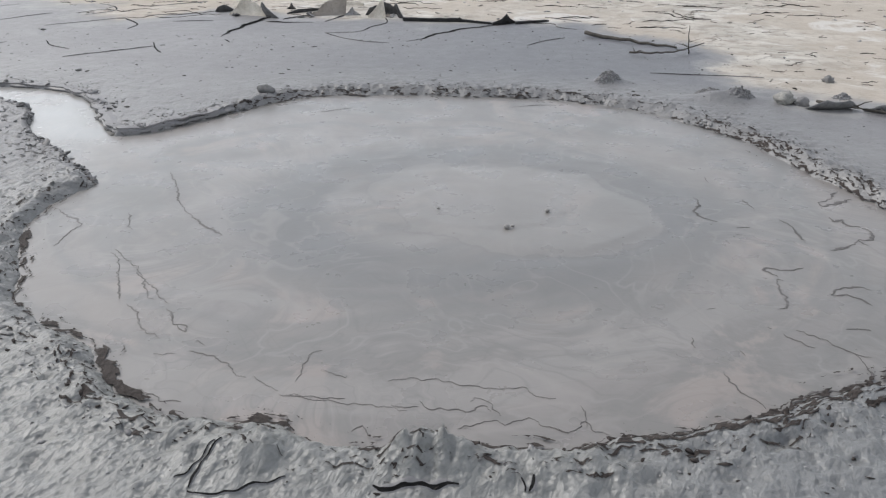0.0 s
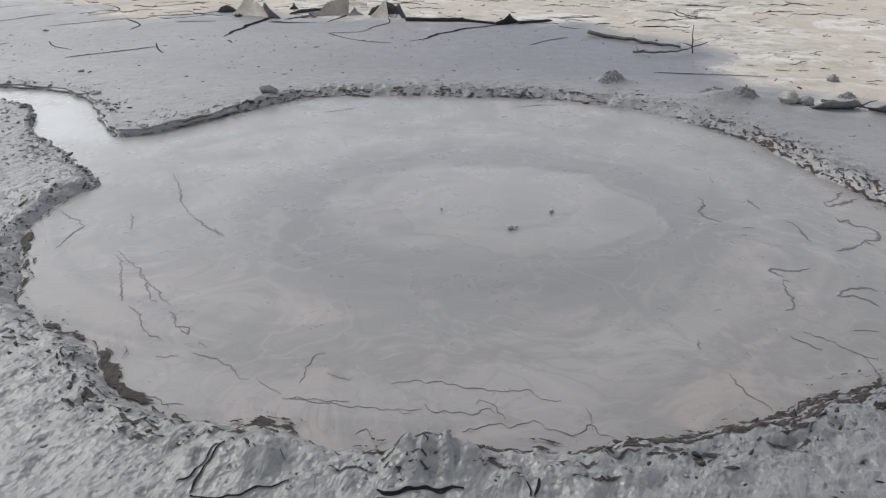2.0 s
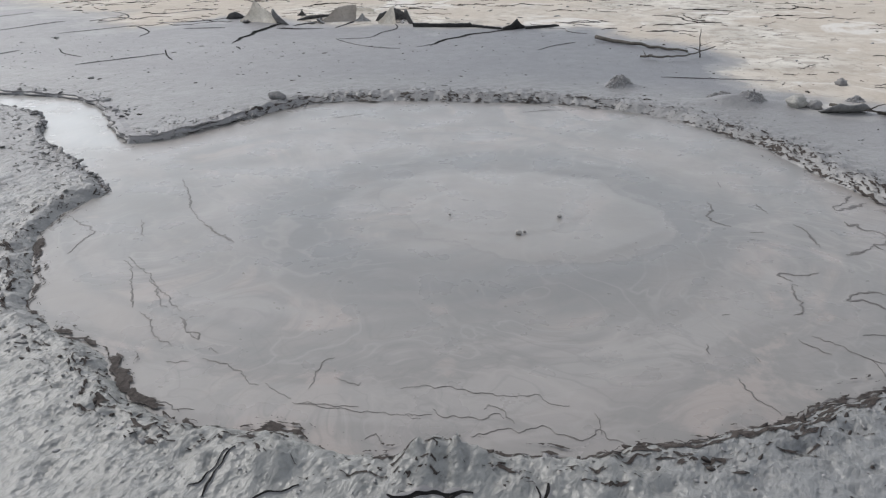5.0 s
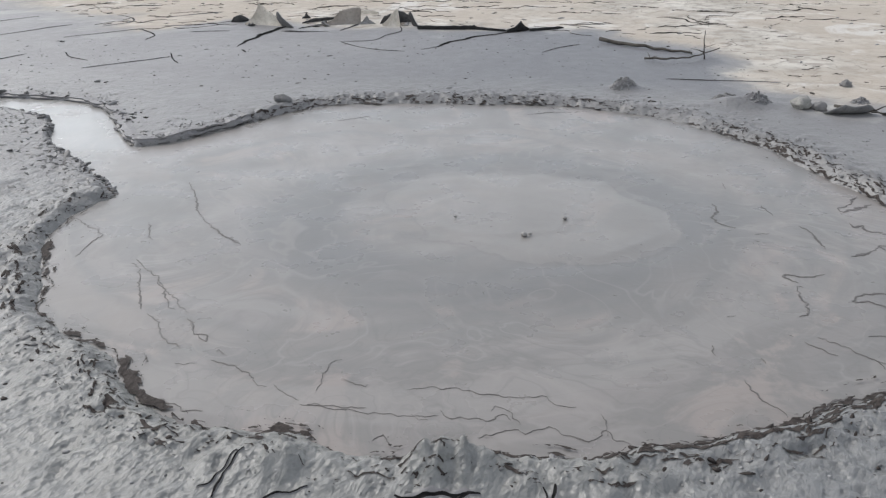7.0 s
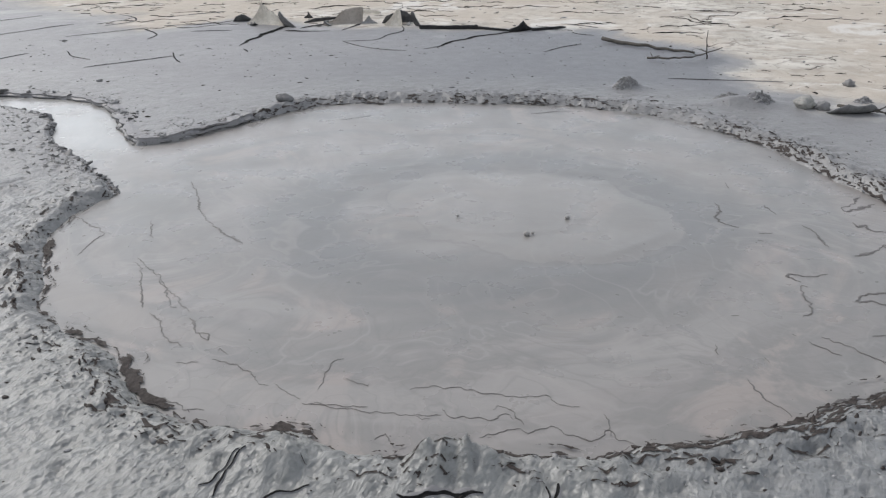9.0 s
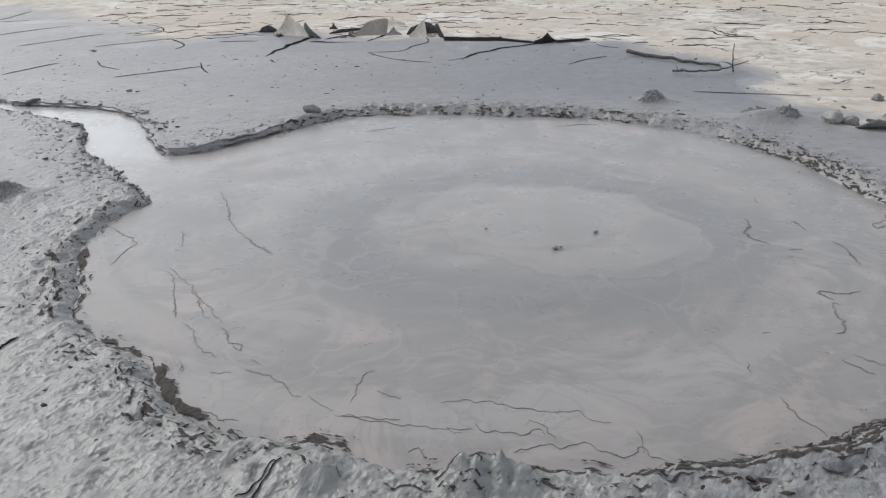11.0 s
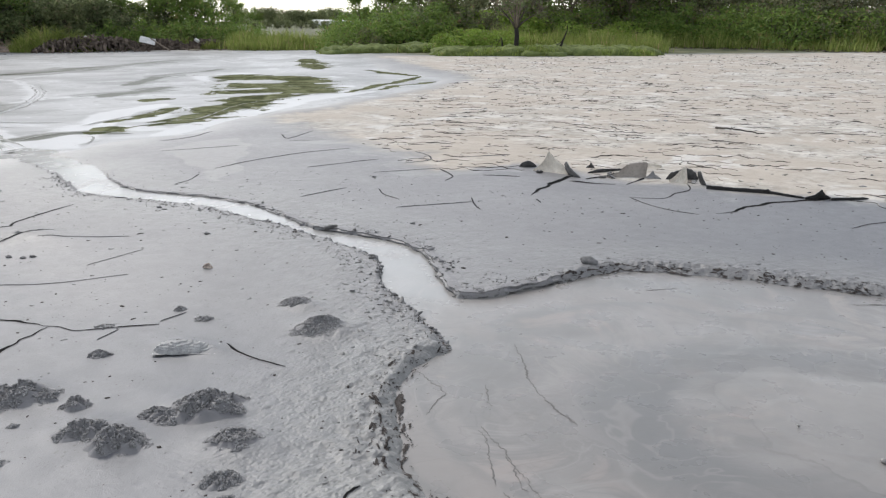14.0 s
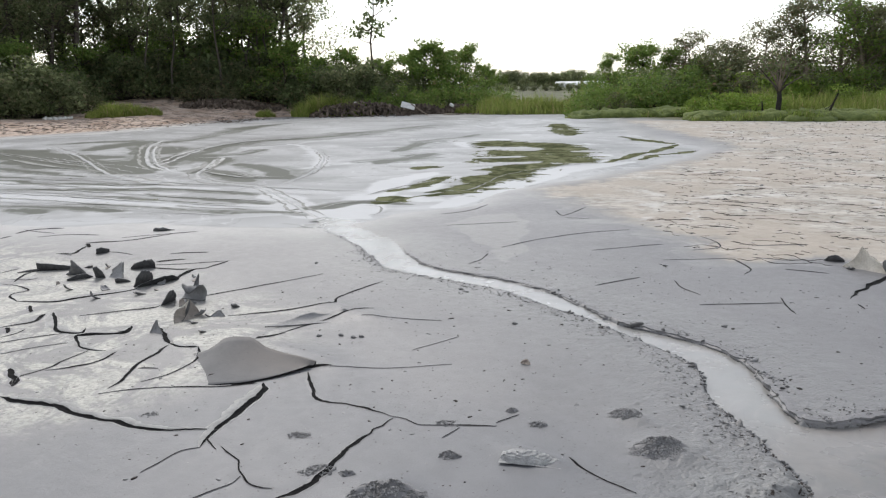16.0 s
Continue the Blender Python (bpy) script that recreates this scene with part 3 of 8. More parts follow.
def build_pool():
    xs, ys = graded(-10.6, 2.3, -2.6, 2.2, 0.022, 1.035), np.arange(1.7, 8.7, 0.024)
    x, y = np.meshgrid(xs, ys)
    z = sheet_level(x, y)
    cx, cy = x + 0.05, (y - 3.68) * 1.22
    r = np.hypot(cx, cy) + 0.10 * fbm(x * 1.6, y * 1.6, 201, 3)
    r2 = np.hypot(x - 0.14, (y - 3.75) * 1.25) + 0.27 * fbm(x * 1.5, y * 1.5, 203, 3) + 0.06 * fbm(x * 6, y * 6, 204, 3)
    rings = 0.0035 * smooth(0.62, 0.5, r2) + 0.0022 * np.exp(-((r - 0.9) / 0.16) ** 2) - 0.0016 * np.exp(-((r2 - 0.66) / 0.07) ** 2) + 0.0010 * np.cos(r * 11) * np.exp(-(r / 1.1) ** 2)
    for rad, step, seed in ((0.30, 0.0022, 221), (0.80, 0.002, 223), (1.05, 0.0015, 225)):
        q = r + 0.22 * fbm(x * 1.9 + seed, y * 1.9, seed, 3)
        rings += (step * smooth(rad + 0.03, rad - 0.01, q) + 0.8 * step * np.exp(-((q - rad) / 0.022) ** 2)) * smooth(0.35, 0.6, vnoise(x * 1.3, y * 1.3, seed + 7))
    rings += 0.0010 * np.cos(r * 40 + 5 * fbm(x * 1.4, y * 1.4, 241, 3)) * np.exp(-((r - 0.55) / 0.32) ** 2) * smooth(0.35, 0.65, vnoise(x * 1.6, y * 1.6, 243))
    z = z + rings + 0.0025 * fbm(x * 2.5, y * 2.5, 205, 3)
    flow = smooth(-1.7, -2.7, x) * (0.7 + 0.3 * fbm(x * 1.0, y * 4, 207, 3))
    ring = np.clip(smooth(0.55, 0.8, r) * smooth(1.35, 0.95, r), 0, 1)
    th = np.arctan2(cy, cx)
    arc = 0.5 + 0.5 * fbm(r * 2.6 + 1.5 * np.cos(th) + 0.5 * fbm(x, y, 211, 3), 1.5 * np.sin(th) + 7 + 0.5 * fbm(x, y, 213, 3), 209, 5)
    keep = inside_distance(x.ravel(), y.ravel(), MUD_EDGE) < 0.2
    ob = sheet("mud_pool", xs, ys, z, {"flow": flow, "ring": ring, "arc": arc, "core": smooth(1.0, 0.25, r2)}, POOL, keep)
    return tagged(ob, "bubbling pool of liquid grey mud with faint rings", "mud pool", kind="structure")


pool = build_pool()


def swath(x, y, points, width, amount, patchy=0.35, seed=0):
    """A soft streak along a line of points, thinning towards both ends."""
    line = spline(points, 6)
    best, along, side = np.full(x.shape, 1e9), np.zeros(x.shape), np.ones(x.shape)
    for i in range(len(line) - 1):
        (ax, ay), (bx, by) = line[i], line[i + 1]
        ex, ey = bx - ax, by - ay
        t = np.clip(((x - ax) * ex + (y - ay) * ey) / (ex * ex + ey * ey + 1e-12), 0, 1)
        d = (x - ax - t * ex) ** 2 + (y - ay - t * ey) ** 2
        along = np.where(d < best, (i + t) / (len(line) - 1), along)
        side = np.where(d < best, np.sign((x - ax) * ey - (y - ay) * ex), side)
        best = np.minimum(best, d)
    w = width * (0.35 + 1.3 * np.sqrt(np.clip(along * (1 - along), 0, 1))) * (1 + patchy * fbm(x * 0.6, y * 0.6, 400 + seed, 3))
    length = np.hypot(*np.diff(line, axis=0).T).sum()
    grain = vnoise(along * length * 0.35, np.sqrt(best) * side / width * 3.2 + 40, 450 + seed) + 0.6 * vnoise(along * length * 0.6, np.sqrt(best) * side / width * 8 + 40, 480 + seed)
    return amount * np.exp(-best / (w * w)) * (1 - 1.1 * patchy + 1.6 * patchy * grain)


def build_pond():
    xs, ys = graded(-47, -9, -26, -9.2, 0.07, 1.03), graded(-6, 52, 6, 26, 0.08, 1.025)
    gx, gy = np.meshgrid(xs, ys)
    z = base_height(gx, gy) - 0.035
    x, y = gx + 0.30 * fbm(gx * 0.7, gy * 0.7, 381, 3), gy + 0.30 * fbm(gx * 0.7, gy * 0.7, 385, 3)
    green = inside_distance(x, y, GREEN, 12)
    clear = smooth(1.1, -1.1, green) * 0.98
    for points, w in (([(-18.55, 23.7), (-16.55, 22.9)], 0.8), ([(-14.5, 17.3), (-13.7, 19.2)], 0.5), ([(-13.6, 14.9), (-13.4, 16.0)], 0.5), ([(-16.2, 19.4), (-15.4, 20.6)], 0.35)):
        clear = clear - 1.1 * swath(x, y, points, w, 1.0, 0.2)
    for points, w, a in (([(-19.4, 30.3), (-22.0, 34.0), (-25.0, 38.2)], 0.9, 0.95), ([(-12.7, 11.7), (-12.6, 12.6), (-13.3, 14.5)], 0.3, 1.0),
                         ([(-11.9, 20.0), (-12.7, 24.3), (-13.3, 28.0)], 0.22, 1.2), ([(-11.4, 21.2), (-11.7, 23.3), (-11.6, 25.4)], 0.2, 1.1),
                         ([(-17.2, 30.6), (-15.6, 29.4), (-13.6, 28.2)], 0.4, 1.1), ([(-11.3, 10.2), (-11.6, 10.7), (-11.8, 11.2)], 0.35, 1.1), ([(-15.1, 15.6), (-15.5, 16.6)], 0.4, 1.3)):
        clear = np.maximum(clear, swath(x, y, points, w, a, 0.3))
    shore_line = np.exp(-((green - 0.45) / 0.4) ** 2)
    shade = np.zeros(x.shape)
    # grey-green streaks curling through the silt
    for n, (points, w, a) in enumerate((
            ([(-36.0, 12.6), (-30.0, 12.0), (-26.6, 11.8), (-24.3, 11.9), (-21.6, 11.4)], 1.0, 1.0), ([(-29.5, 10.9), (-26.7, 11.2), (-25.4, 12.2)], 0.7, 1.0),
            ([(-34.0, 18.7), (-30.1, 16.1), (-25.0, 13.2), (-22.0, 11.9)], 0.35, 0.8), ([(-30.5, 17.4), (-29.0, 16.7), (-27.4, 15.5)], 0.6, 0.9),
            ([(-24.0, 13.2), (-24.6, 14.9), (-23.9, 15.6), (-22.0, 14.0), (-20.1, 11.9)], 0.35, 0.9), ([(-20.6, 12.7), (-19.1, 12.3), (-17.7, 12.0), (-16.8, 12.5)], 0.45, 0.75),
            ([(-36.0, 15.5), (-35.0, 18.0), (-32.5, 18.6), (-34.4, 21.8), (-39.3, 28.5), (-40.5, 32.0)], 0.8, 0.6), ([(-23.0, 13.0), (-27.4, 17.6), (-29.5, 21.1), (-28.9, 24.0), (-29.4, 28.0), (-30.5, 34.0)], 1.1, 0.5),
            ([(-24.0, 8.0), (-21.4, 8.6), (-19.7, 9.2), (-17.6, 10.2)], 0.22, 0.7), ([(-21.5, 6.8), (-19.2, 8.3), (-17.1, 9.3), (-14.5, 10.0)], 0.22, 0.6),
            ([(-18.2, 6.0), (-16.6, 6.6), (-14.8, 7.0)], 0.25, 0.6), ([(-16.5, 7.0), (-14.5, 7.6), (-12.9, 7.9), (-11.7, 8.6)], 0.12, 0.6),
            ([(-18.5, 7.5), (-16.0, 8.2), (-13.6, 8.7)], 0.12, 0.55), ([(-12.1, 8.8), (-11.9, 9.4), (-11.8, 10.2), (-10.9, 10.5)], 0.16, 0.8),
            ([(-18.4, 16.6), (-18.0, 18.0), (-17.4, 19.0)], 0.55, 0.45), ([(-26.0, 15.6), (-24.8, 16.8), (-25.6, 18.6)], 0.5, 0.6), ([(-20.5, 20.5), (-22.5, 24.5), (-23.5, 29.0)], 0.5, 0.5),
            ([(-34.3, 12.6), (-32.1, 12.56), (-28.8, 12.0), (-26.7, 11.8)], 0.9, 1.0), ([(-29.4, 13.3), (-27.3, 13.7)], 0.6, 0.9), ([(-26.0, 13.0), (-23.2, 12.2)], 0.5, 0.9), ([(-24.4, 13.8), (-25.4, 15.3), (-22.4, 14.8)], 0.7, 0.85),
            ([(-20.2, 12.5), (-18.6, 12.0), (-17.0, 11.5)], 0.4, 0.8), ([(-31.5, 14.8), (-33.1, 17.1), (-34.0, 18.6)], 0.7, 0.8), ([(-21.4, 14.5), (-18.9, 13.8), (-16.5, 12.3)], 0.45, 0.7), ([(-17.0, 6.0), (-15.8, 6.2)], 0.25, 0.6),
            ([(-16.7, 8.6), (-14.4, 9.1), (-13.0, 9.0)], 0.16, 0.7), ([(-14.6, 8.0), (-12.3, 8.3), (-11.4, 8.4)], 0.12, 0.6), ([(-17.5, 16.8), (-18.0, 18.1), (-18.6, 20.0)], 0.6, 0.7),
            ([(-33.0, 9.0), (-29.0, 9.4), (-25.0, 9.9), (-22.0, 9.9)], 0.35, 0.6), ([(-38.0, 9.0), (-33.0, 8.0), (-27.5, 8.2), (-23.0, 8.9)], 0.35, 0.5))):
        shade = np.maximum(shade, swath(x, y, points, w * 1.25, a * 1.1, 0.75, n))
    white = np.zeros(x.shape)
    for n, (points, w, a) in enumerate((
            ([(-20.0, 11.6), (-18.2, 14.4), (-19.8, 16.3), (-24.5, 19.8), (-27.0, 20.8)], 0.3, 0.7), ([(-10.6, 8.4), (-11.3, 9.6), (-12.3, 11.0), (-13.6, 13.0), (-14.2, 15.2)], 0.55, 1.0),
            ([(-10.9, 12.2), (-10.9, 13.6), (-11.6, 15.4), (-12.0, 17.6), (-11.4, 20.5)], 0.45, 1.0), ([(-33.5, 18.0), (-29.4, 15.6), (-25.6, 13.4), (-23.4, 12.6)], 0.25, 1.1),
            ([(-22.0, 6.0), (-18.0, 7.3), (-14.0, 8.2), (-11.6, 8.9)], 0.5, 0.8), ([(-29.0, 7.0), (-24.0, 7.5), (-19.5, 8.8), (-16.0, 10.0)], 0.5, 0.7))):
        white = np.maximum(white, swath(x, y, points, w, a, 0.4, n + 30))
    for points, w in (([(-10.2, 10.4), (-10.25, 11.3), (-10.45, 12.4), (-11.0, 14.1), (-11.4, 16.0), (-11.55, 18.5), (-11.6, 20.0)], 0.42), ([(-10.3, 8.7), (-11.2, 8.6), (-12.6, 9.2), (-14.2, 10.2)], 0.5)):
        white = np.maximum(white, swath(x, y, points, w, 1.25, 0.15, 44))
    white = np.maximum(white, 0.8 * shore_line * smooth(-0.25, 0.25, fbm(x * 0.5, y * 0.5, 391, 4)))
    keep = inside_distance(gx.ravel(), gy.ravel(), POND_EDGE) < 0.9
    ob = sheet("pond", xs, ys, z, {"clear": clear, "shade": shade, "white": white}, SILT, keep)
    return tagged(ob, "shallow pond of whitish silty water with green clear patches", "pond", kind="structure")


pond = build_pond()


# ---- building helpers ----
def mesh_from(name, verts, faces, materials, slots=None, flat=False):
    me = bpy.data.meshes.new(name)
    me.from_pydata([tuple(v) for v in verts], [], [tuple(f) for f in faces])
    for m in materials:
        me.materials.append(m)
    if slots is not None:
        me.polygons.foreach_set("material_index", np.array(slots, np.int32))
    if not flat:
        me.shade_smooth()
    me.update()
    return me


def part(name, me, parent, label=""):
    ob = new(name, me)
    ob.parent = parent
    return tagged(ob, label)


def empty(name, m, label, category, group=""):
    ob = new(name)
    ob.empty_display_size = 0.1
    ob.matrix_world = m
    return tagged(ob, label, category, group)


def blob(radius, squash=0.7, lump=0.3, detail=2, seed=0, freq=2.0):
    """Vertices and faces of an uneven stone or clod."""
    bm = bmesh.new()
    bmesh.ops.create_icosphere(bm, subdivisions=detail, radius=1.0)
    off = Vector((seed * 3.7, seed * 1.3, seed * 0.7))
    out = []
    for v in bm.verts:
        n = 1 + lump * noise.fractal(v.co * freq + off, 0.8, 2.0, 3)
        out.append((v.co.x * n * radius, v.co.y * n * radius, v.co.z * n * radius * squash))
    faces = [tuple(v.index for v in f.verts) for f in bm.faces]
    bm.free()
    return out, faces


def tube(points, radii, sides=6):
    """Vertices and faces of a tapered tube along the points."""
    verts, faces = [], []
    pts = [Vector(p) for p in points]
    for i, p in enumerate(pts):
        d = (pts[min(i + 1, len(pts) - 1)] - pts[max(i - 1, 0)]).normalized()
        a = d.orthogonal().normalized()
        b = d.cross(a)
        for k in range(sides):
            w = 2 * math.pi * k / sides
            verts.append(p + radii[i] * (math.cos(w) * a + math.sin(w) * b))
    for i in range(len(pts) - 1):
        for k in range(sides):
            n = (k + 1) % sides
            faces.append((i * sides + k, i * sides + n, (i + 1) * sides + n, (i + 1) * sides + k))
    faces.append(tuple(range(sides))[::-1])
    faces.append(tuple(range((len(pts) - 1) * sides, len(pts) * sides)))
    return verts, faces


class Pile:
    """Collects pieces into one mesh."""

    def __init__(self):
        self.v, self.f, self.s = [], [], []

    def add(self, verts, faces, slot=0, m=None):
        n = len(self.v)
        self.v += [m @ Vector(v) for v in verts] if m is not None else list(verts)
        self.f += [tuple(i + n for i in f) for f in faces]
        self.s += [slot] * len(faces)

    def mesh(self, name, materials, flat=False):
        return mesh_from(name, self.v, self.f, materials, self.s, flat)


def wander(points, step, jitter, rng, pitch=3.1):
    """A finely stepped line through the points with a kinked wobble."""
    p = spline(points, 6) if len(points) > 2 else np.array(points, float)
    seg = np.hypot(*np.diff(p, axis=0).T)
    s = np.concatenate([[0], np.cumsum(seg)])
    n = max(4, int(s[-1] / step))
    at = np.linspace(0, s[-1], n)
    q = np.stack([np.interp(at, s, p[:, 0]), np.interp(at, s, p[:, 1])], 1)
    off = rng.uniform(0, 50)
    w = np.array([rng.uniform(-1, 1) for _ in range(n)])
    w = np.convolve(w, np.ones(3) / 3, "same") + 0.7 * np.array([noise.noise((a * pitch, off, 7.7)) for a in at])
    t = np.gradient(q, axis=0)
    t /= np.linalg.norm(t, axis=1)[:, None] + 1e-9
    fade = np.minimum(1, np.minimum(np.arange(n), np.arange(n)[::-1]) / 3)
    return q + np.stack([-t[:, 1], t[:, 0]], 1) * (w * fade * jitter)[:, None], t


def crack_strip(pile, points, first, last, rng, depth=0.0, curl=0.16):
    """A gaping crack from width first to width last: a floor painted shadow-dark between two lips, the further one
    lifted more.
    """
    reach = math.hypot(points[0][0] + 0.4, points[0][1])
    q, t = wander(points, 0.0015 + 0.0042 * reach, 0.26 * max(first, last) + 0.0022, rng, 4.0)
    n, rows, off = len(q), [], rng.uniform(0, 90)
    for i in range(n):
        u = i / (n - 1)
        end = min(1.0, (u + 0.004) / 0.14, (1.004 - u) / 0.14) ** 0.8
        w = (first + (last - first) * u) * end * (0.85 + 0.5 * noise.noise((i * 0.16, off, 1.0))) * rng.uniform(0.85, 1.15)
        nx, ny = -t[i][1], t[i][0]
        half = max(0.0012, w * 0.5)
        la, lb = 0.03 * w + 0.0004, (curl + 0.14 * noise.noise((i * 0.1, off, 4.0))) * w + 0.0006 + depth * end
        if nx * (q[i][0] + 0.5) + ny * q[i][1] < 0:
            la, lb = lb, la
        wide = (0.0, 0.0) if curl < 0.3 else (0.05 * end, 0.0) if la > lb else (0.0, 0.05 * end)
        for o, up in ((-half * 1.5 - la * 4 - wide[0], -0.004), (-half - 0.001, la + 0.003), (-half * 0.8, 0.003), (half * 0.8, 0.003), (half + 0.001, lb + 0.003), (half * 1.5 + lb * 4 + wide[1], -0.004)):
            x, y = q[i][0] + nx * o, q[i][1] + ny * o
            rows.append((x, y, ground_z(x, y) + up))
    k = len(pile.v)
    for i in range(n - 1):
        for j in range(5):
            a = k + i * 6 + j
            pile.f.append((a, a + 1, a + 7, a + 6))
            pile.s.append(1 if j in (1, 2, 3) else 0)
    pile.v += rows


RNG = random.Random(5)


def crack(points, first=0.014, last=0.014, pale=False, depth=0.0):
    p = Pile()
    crack_strip(p, points, first, last, RNG, depth, 0.34 if pale else 0.16)
    return part("mud_crack", p.mesh("mud_crack", [DRY_SKIN if pale else GROUND, SHADOW_MUD]), ground)


DRY_SKIN = plain("dry_skin_edge", (0.36, 0.352, 0.335), (0.47, 0.46, 0.44), 9, 0.8)
# the cracked mud west of the channel
crack([(-6.65, 1.78), (-6.45, 1.81), (-6.24, 1.91), (-6.08, 1.94), (-5.82, 1.97), (-5.57, 2.03), (-5.35, 2.09), (-5.19, 2.15), (-5.06, 2.26), (-4.93, 2.36)], 0.05, 0.014, pale=True)
crack([(-5.37, 3.03), (-5.26, 2.95), (-5.18, 2.86), (-5.13, 2.73), (-5.04, 2.58), (-4.99, 2.45), (-4.93, 2.35), (-4.88, 2.24), (-4.81, 2.15)], 0.05, 0.03, pale=True)
crack([(-4.88, 2.24), (-4.79, 2.21), (-4.71, 2.19)], 0.012, 0.006)
crack([(-4.81, 2.15), (-4.86, 2.06), (-4.84, 1.94), (-4.81, 1.78)], 0.01, 0.005)
crack([(-6.14, 2.22), (-6.05, 2.37), (-5.84, 2.58), (-5.64, 2.73), (-5.5, 2.86), (-5.41, 3.0)], 0.006, 0.02)
crack([(-5.52, 2.84), (-5.46, 2.92), (-5.41, 3.0)], 0.03, 0.05)
crack([(-6.73, 3.12), (-6.59, 2.92), (-6.52, 2.76), (-6.46, 2.68), (-6.36, 2.57), (-6.23, 2.44), (-6.18, 2.31)], 0.03, 0.022)
crack([(-6.4, 2.66), (-6.27, 2.75)], 0.015, 0.006)
crack([(-6.47, 3.23), (-6.31, 3.13), (-6.18, 3.0), (-6.12, 2.85), (-6.08, 2.71), (-6.11, 2.52)], 0.03, 0.008)
crack([(-6.47, 3.23), (-6.59, 3.14), (-6.75, 3.14)], 0.02, 0.02, pale=True)
crack([(-6.75, 3.14), (-6.92, 3.2), (-7.09, 3.28), (-7.22, 3.34)], 0.05, 0.03)
crack([(-7.14, 2.65), (-7.04, 2.39), (-6.99, 2.3), (-6.98, 2.15), (-6.96, 2.02), (-6.82, 1.93)], 0.016, 0.022)
crack([(-6.92, 2.77), (-6.85, 2.66), (-6.81, 2.52), (-6.87, 2.35), (-6.95, 2.22)], 0.04, 0.012)
crack([(-7.22, 2.08), (-7.08, 2.03), (-6.93, 1.99), (-6.79, 1.92)], 0.05, 0.06)
crack([(-7.02, 2.73), (-7.17, 2.66), (-7.32, 2.66), (-7.53, 2.74), (-7.61, 2.8), (-7.4, 3.0), (-7.35, 3.1), (-7.51, 3.23)], 0.012, 0.05, pale=True)
crack([(-8.56, 3.01), (-8.31, 2.91), (-8.02, 2.79), (-7.84, 2.75), (-7.65, 2.84), (-7.79, 2.95)], 0.045, 0.02, pale=True)
crack([(-7.97, 2.3), (-7.91, 2.5), (-7.8, 2.74)], 0.012, 0.012)
crack([(-8.14, 2.37), (-8.14, 2.5), (-8.2, 2.6)], 0.014, 0.01)
crack([(-8.44, 2.48), (-8.38, 2.75), (-8.57, 2.94)], 0.02, 0.045)
crack([(-7.66, 2.18), (-7.6, 2.42), (-7.5, 2.65)], 0.008, 0.008)
crack([(-8.39, 2.51), (-8.31, 2.5), (-8.21, 2.45)], 0.05, 0.05)
crack([(-9.3, 2.98), (-8.95, 3.19), (-8.86, 3.46), (-8.74, 3.89), (-8.81, 4.04)], 0.03, 0.022, pale=True)
crack([(-9.3, 2.98), (-9.56, 3.02), (-9.68, 3.11), (-9.7, 3.26), (-10.03, 3.28), (-10.23, 3.21)], 0.03, 0.012)
crack([(-8.23, 3.1), (-8.04, 3.44), (-7.9, 3.66), (-7.93, 3.76)], 0.01, 0.03)
crack([(-9.02, 2.99), (-8.86, 2.93), (-8.75, 2.88)], 0.04, 0.04)
crack([(-7.9, 4.18), (-7.83, 4.44), (-7.72, 4.93), (-7.62, 5.58)], 0.03, 0.012)
crack([(-7.05, 3.92), (-6.75, 4.31), (-6.5, 4.7), (-6.68, 4.93), (-6.75, 5.33), (-6.8, 5.71)], 0.03, 0.02)
crack([(-6.23, 3.88), (-6.2, 4.24), (-6.11, 4.64), (-6.07, 4.83)], 0.02, 0.02)
crack([(-5.95, 4.55), (-5.68, 4.7), (-5.32, 4.91)], 0.006, 0.006)
crack([(-6.26, 3.63), (-6.21, 3.76), (-6.2, 3.9)], 0.05, 0.02)
crack([(-5.27, 3.35), (-5.16, 3.27), (-4.99, 3.15), (-4.86, 3.06), (-4.75, 3.05), (-4.57, 3.11), (-4.39, 3.13), (-4.24, 3.13)], 0.03, 0.016)
crack([(-4.24, 3.13), (-4.14, 3.15), (-4.06, 3.14), (-3.99, 3.14), (-3.84, 3.25), (-3.62, 3.4)], 0.008, 0.012)
crack([(-3.65, 3.44), (-3.61, 3.62)], 0.008, 0.006)
crack([(-3.77, 3.08), (-3.78, 3.25)], 0.006, 0.006)
crack([(-5.32, 3.39), (-5.26, 3.45), (-5.2, 3.52)], 0.06, 0.02)
crack([(-5.2, 3.5), (-4.89, 3.74), (-4.54, 4.1)], 0.005, 0.002)
crack([(-5.0, 4.17), (-4.91, 4.64)], 0.004, 0.003)
crack([(-9.56, 4.63), (-9.24, 4.73), (-9.1, 4.86)], 0.05, 0.03)
crack([(-8.75, 4.39), (-9.02, 4.81), (-9.01, 5.03), (-9.15, 5.43)], 0.06, 0.025)
crack([(-9.86, 4.84), (-9.68, 5.16)], 0.05, 0.02)
crack([(-10.17, 5.22), (-9.82, 5.58)], 0.02, 0.03)
crack([(-11.88, 4.95), (-11.53, 5.42), (-11.55, 6.21)], 0.05, 0.02)
crack([(-11.48, 4.37), (-11.28, 4.5), (-11.63, 4.86)], 0.03, 0.05)
crack([(-10.24, 3.33), (-10.59, 3.67), (-10.42, 3.96)], 0.02, 0.03)
crack([(-10.85, 3.42), (-10.91, 3.67)], 0.03, 0.03)
crack([(-13.7, 4.76), (-13.82, 5.09), (-13.54, 5.44)], 0.05, 0.04)
crack([(-13.43, 4.43), (-13.54, 4.64)], 0.04, 0.04)
crack([(-11.8, 4.95), (-11.49, 4.82)], 0.06, 0.06)
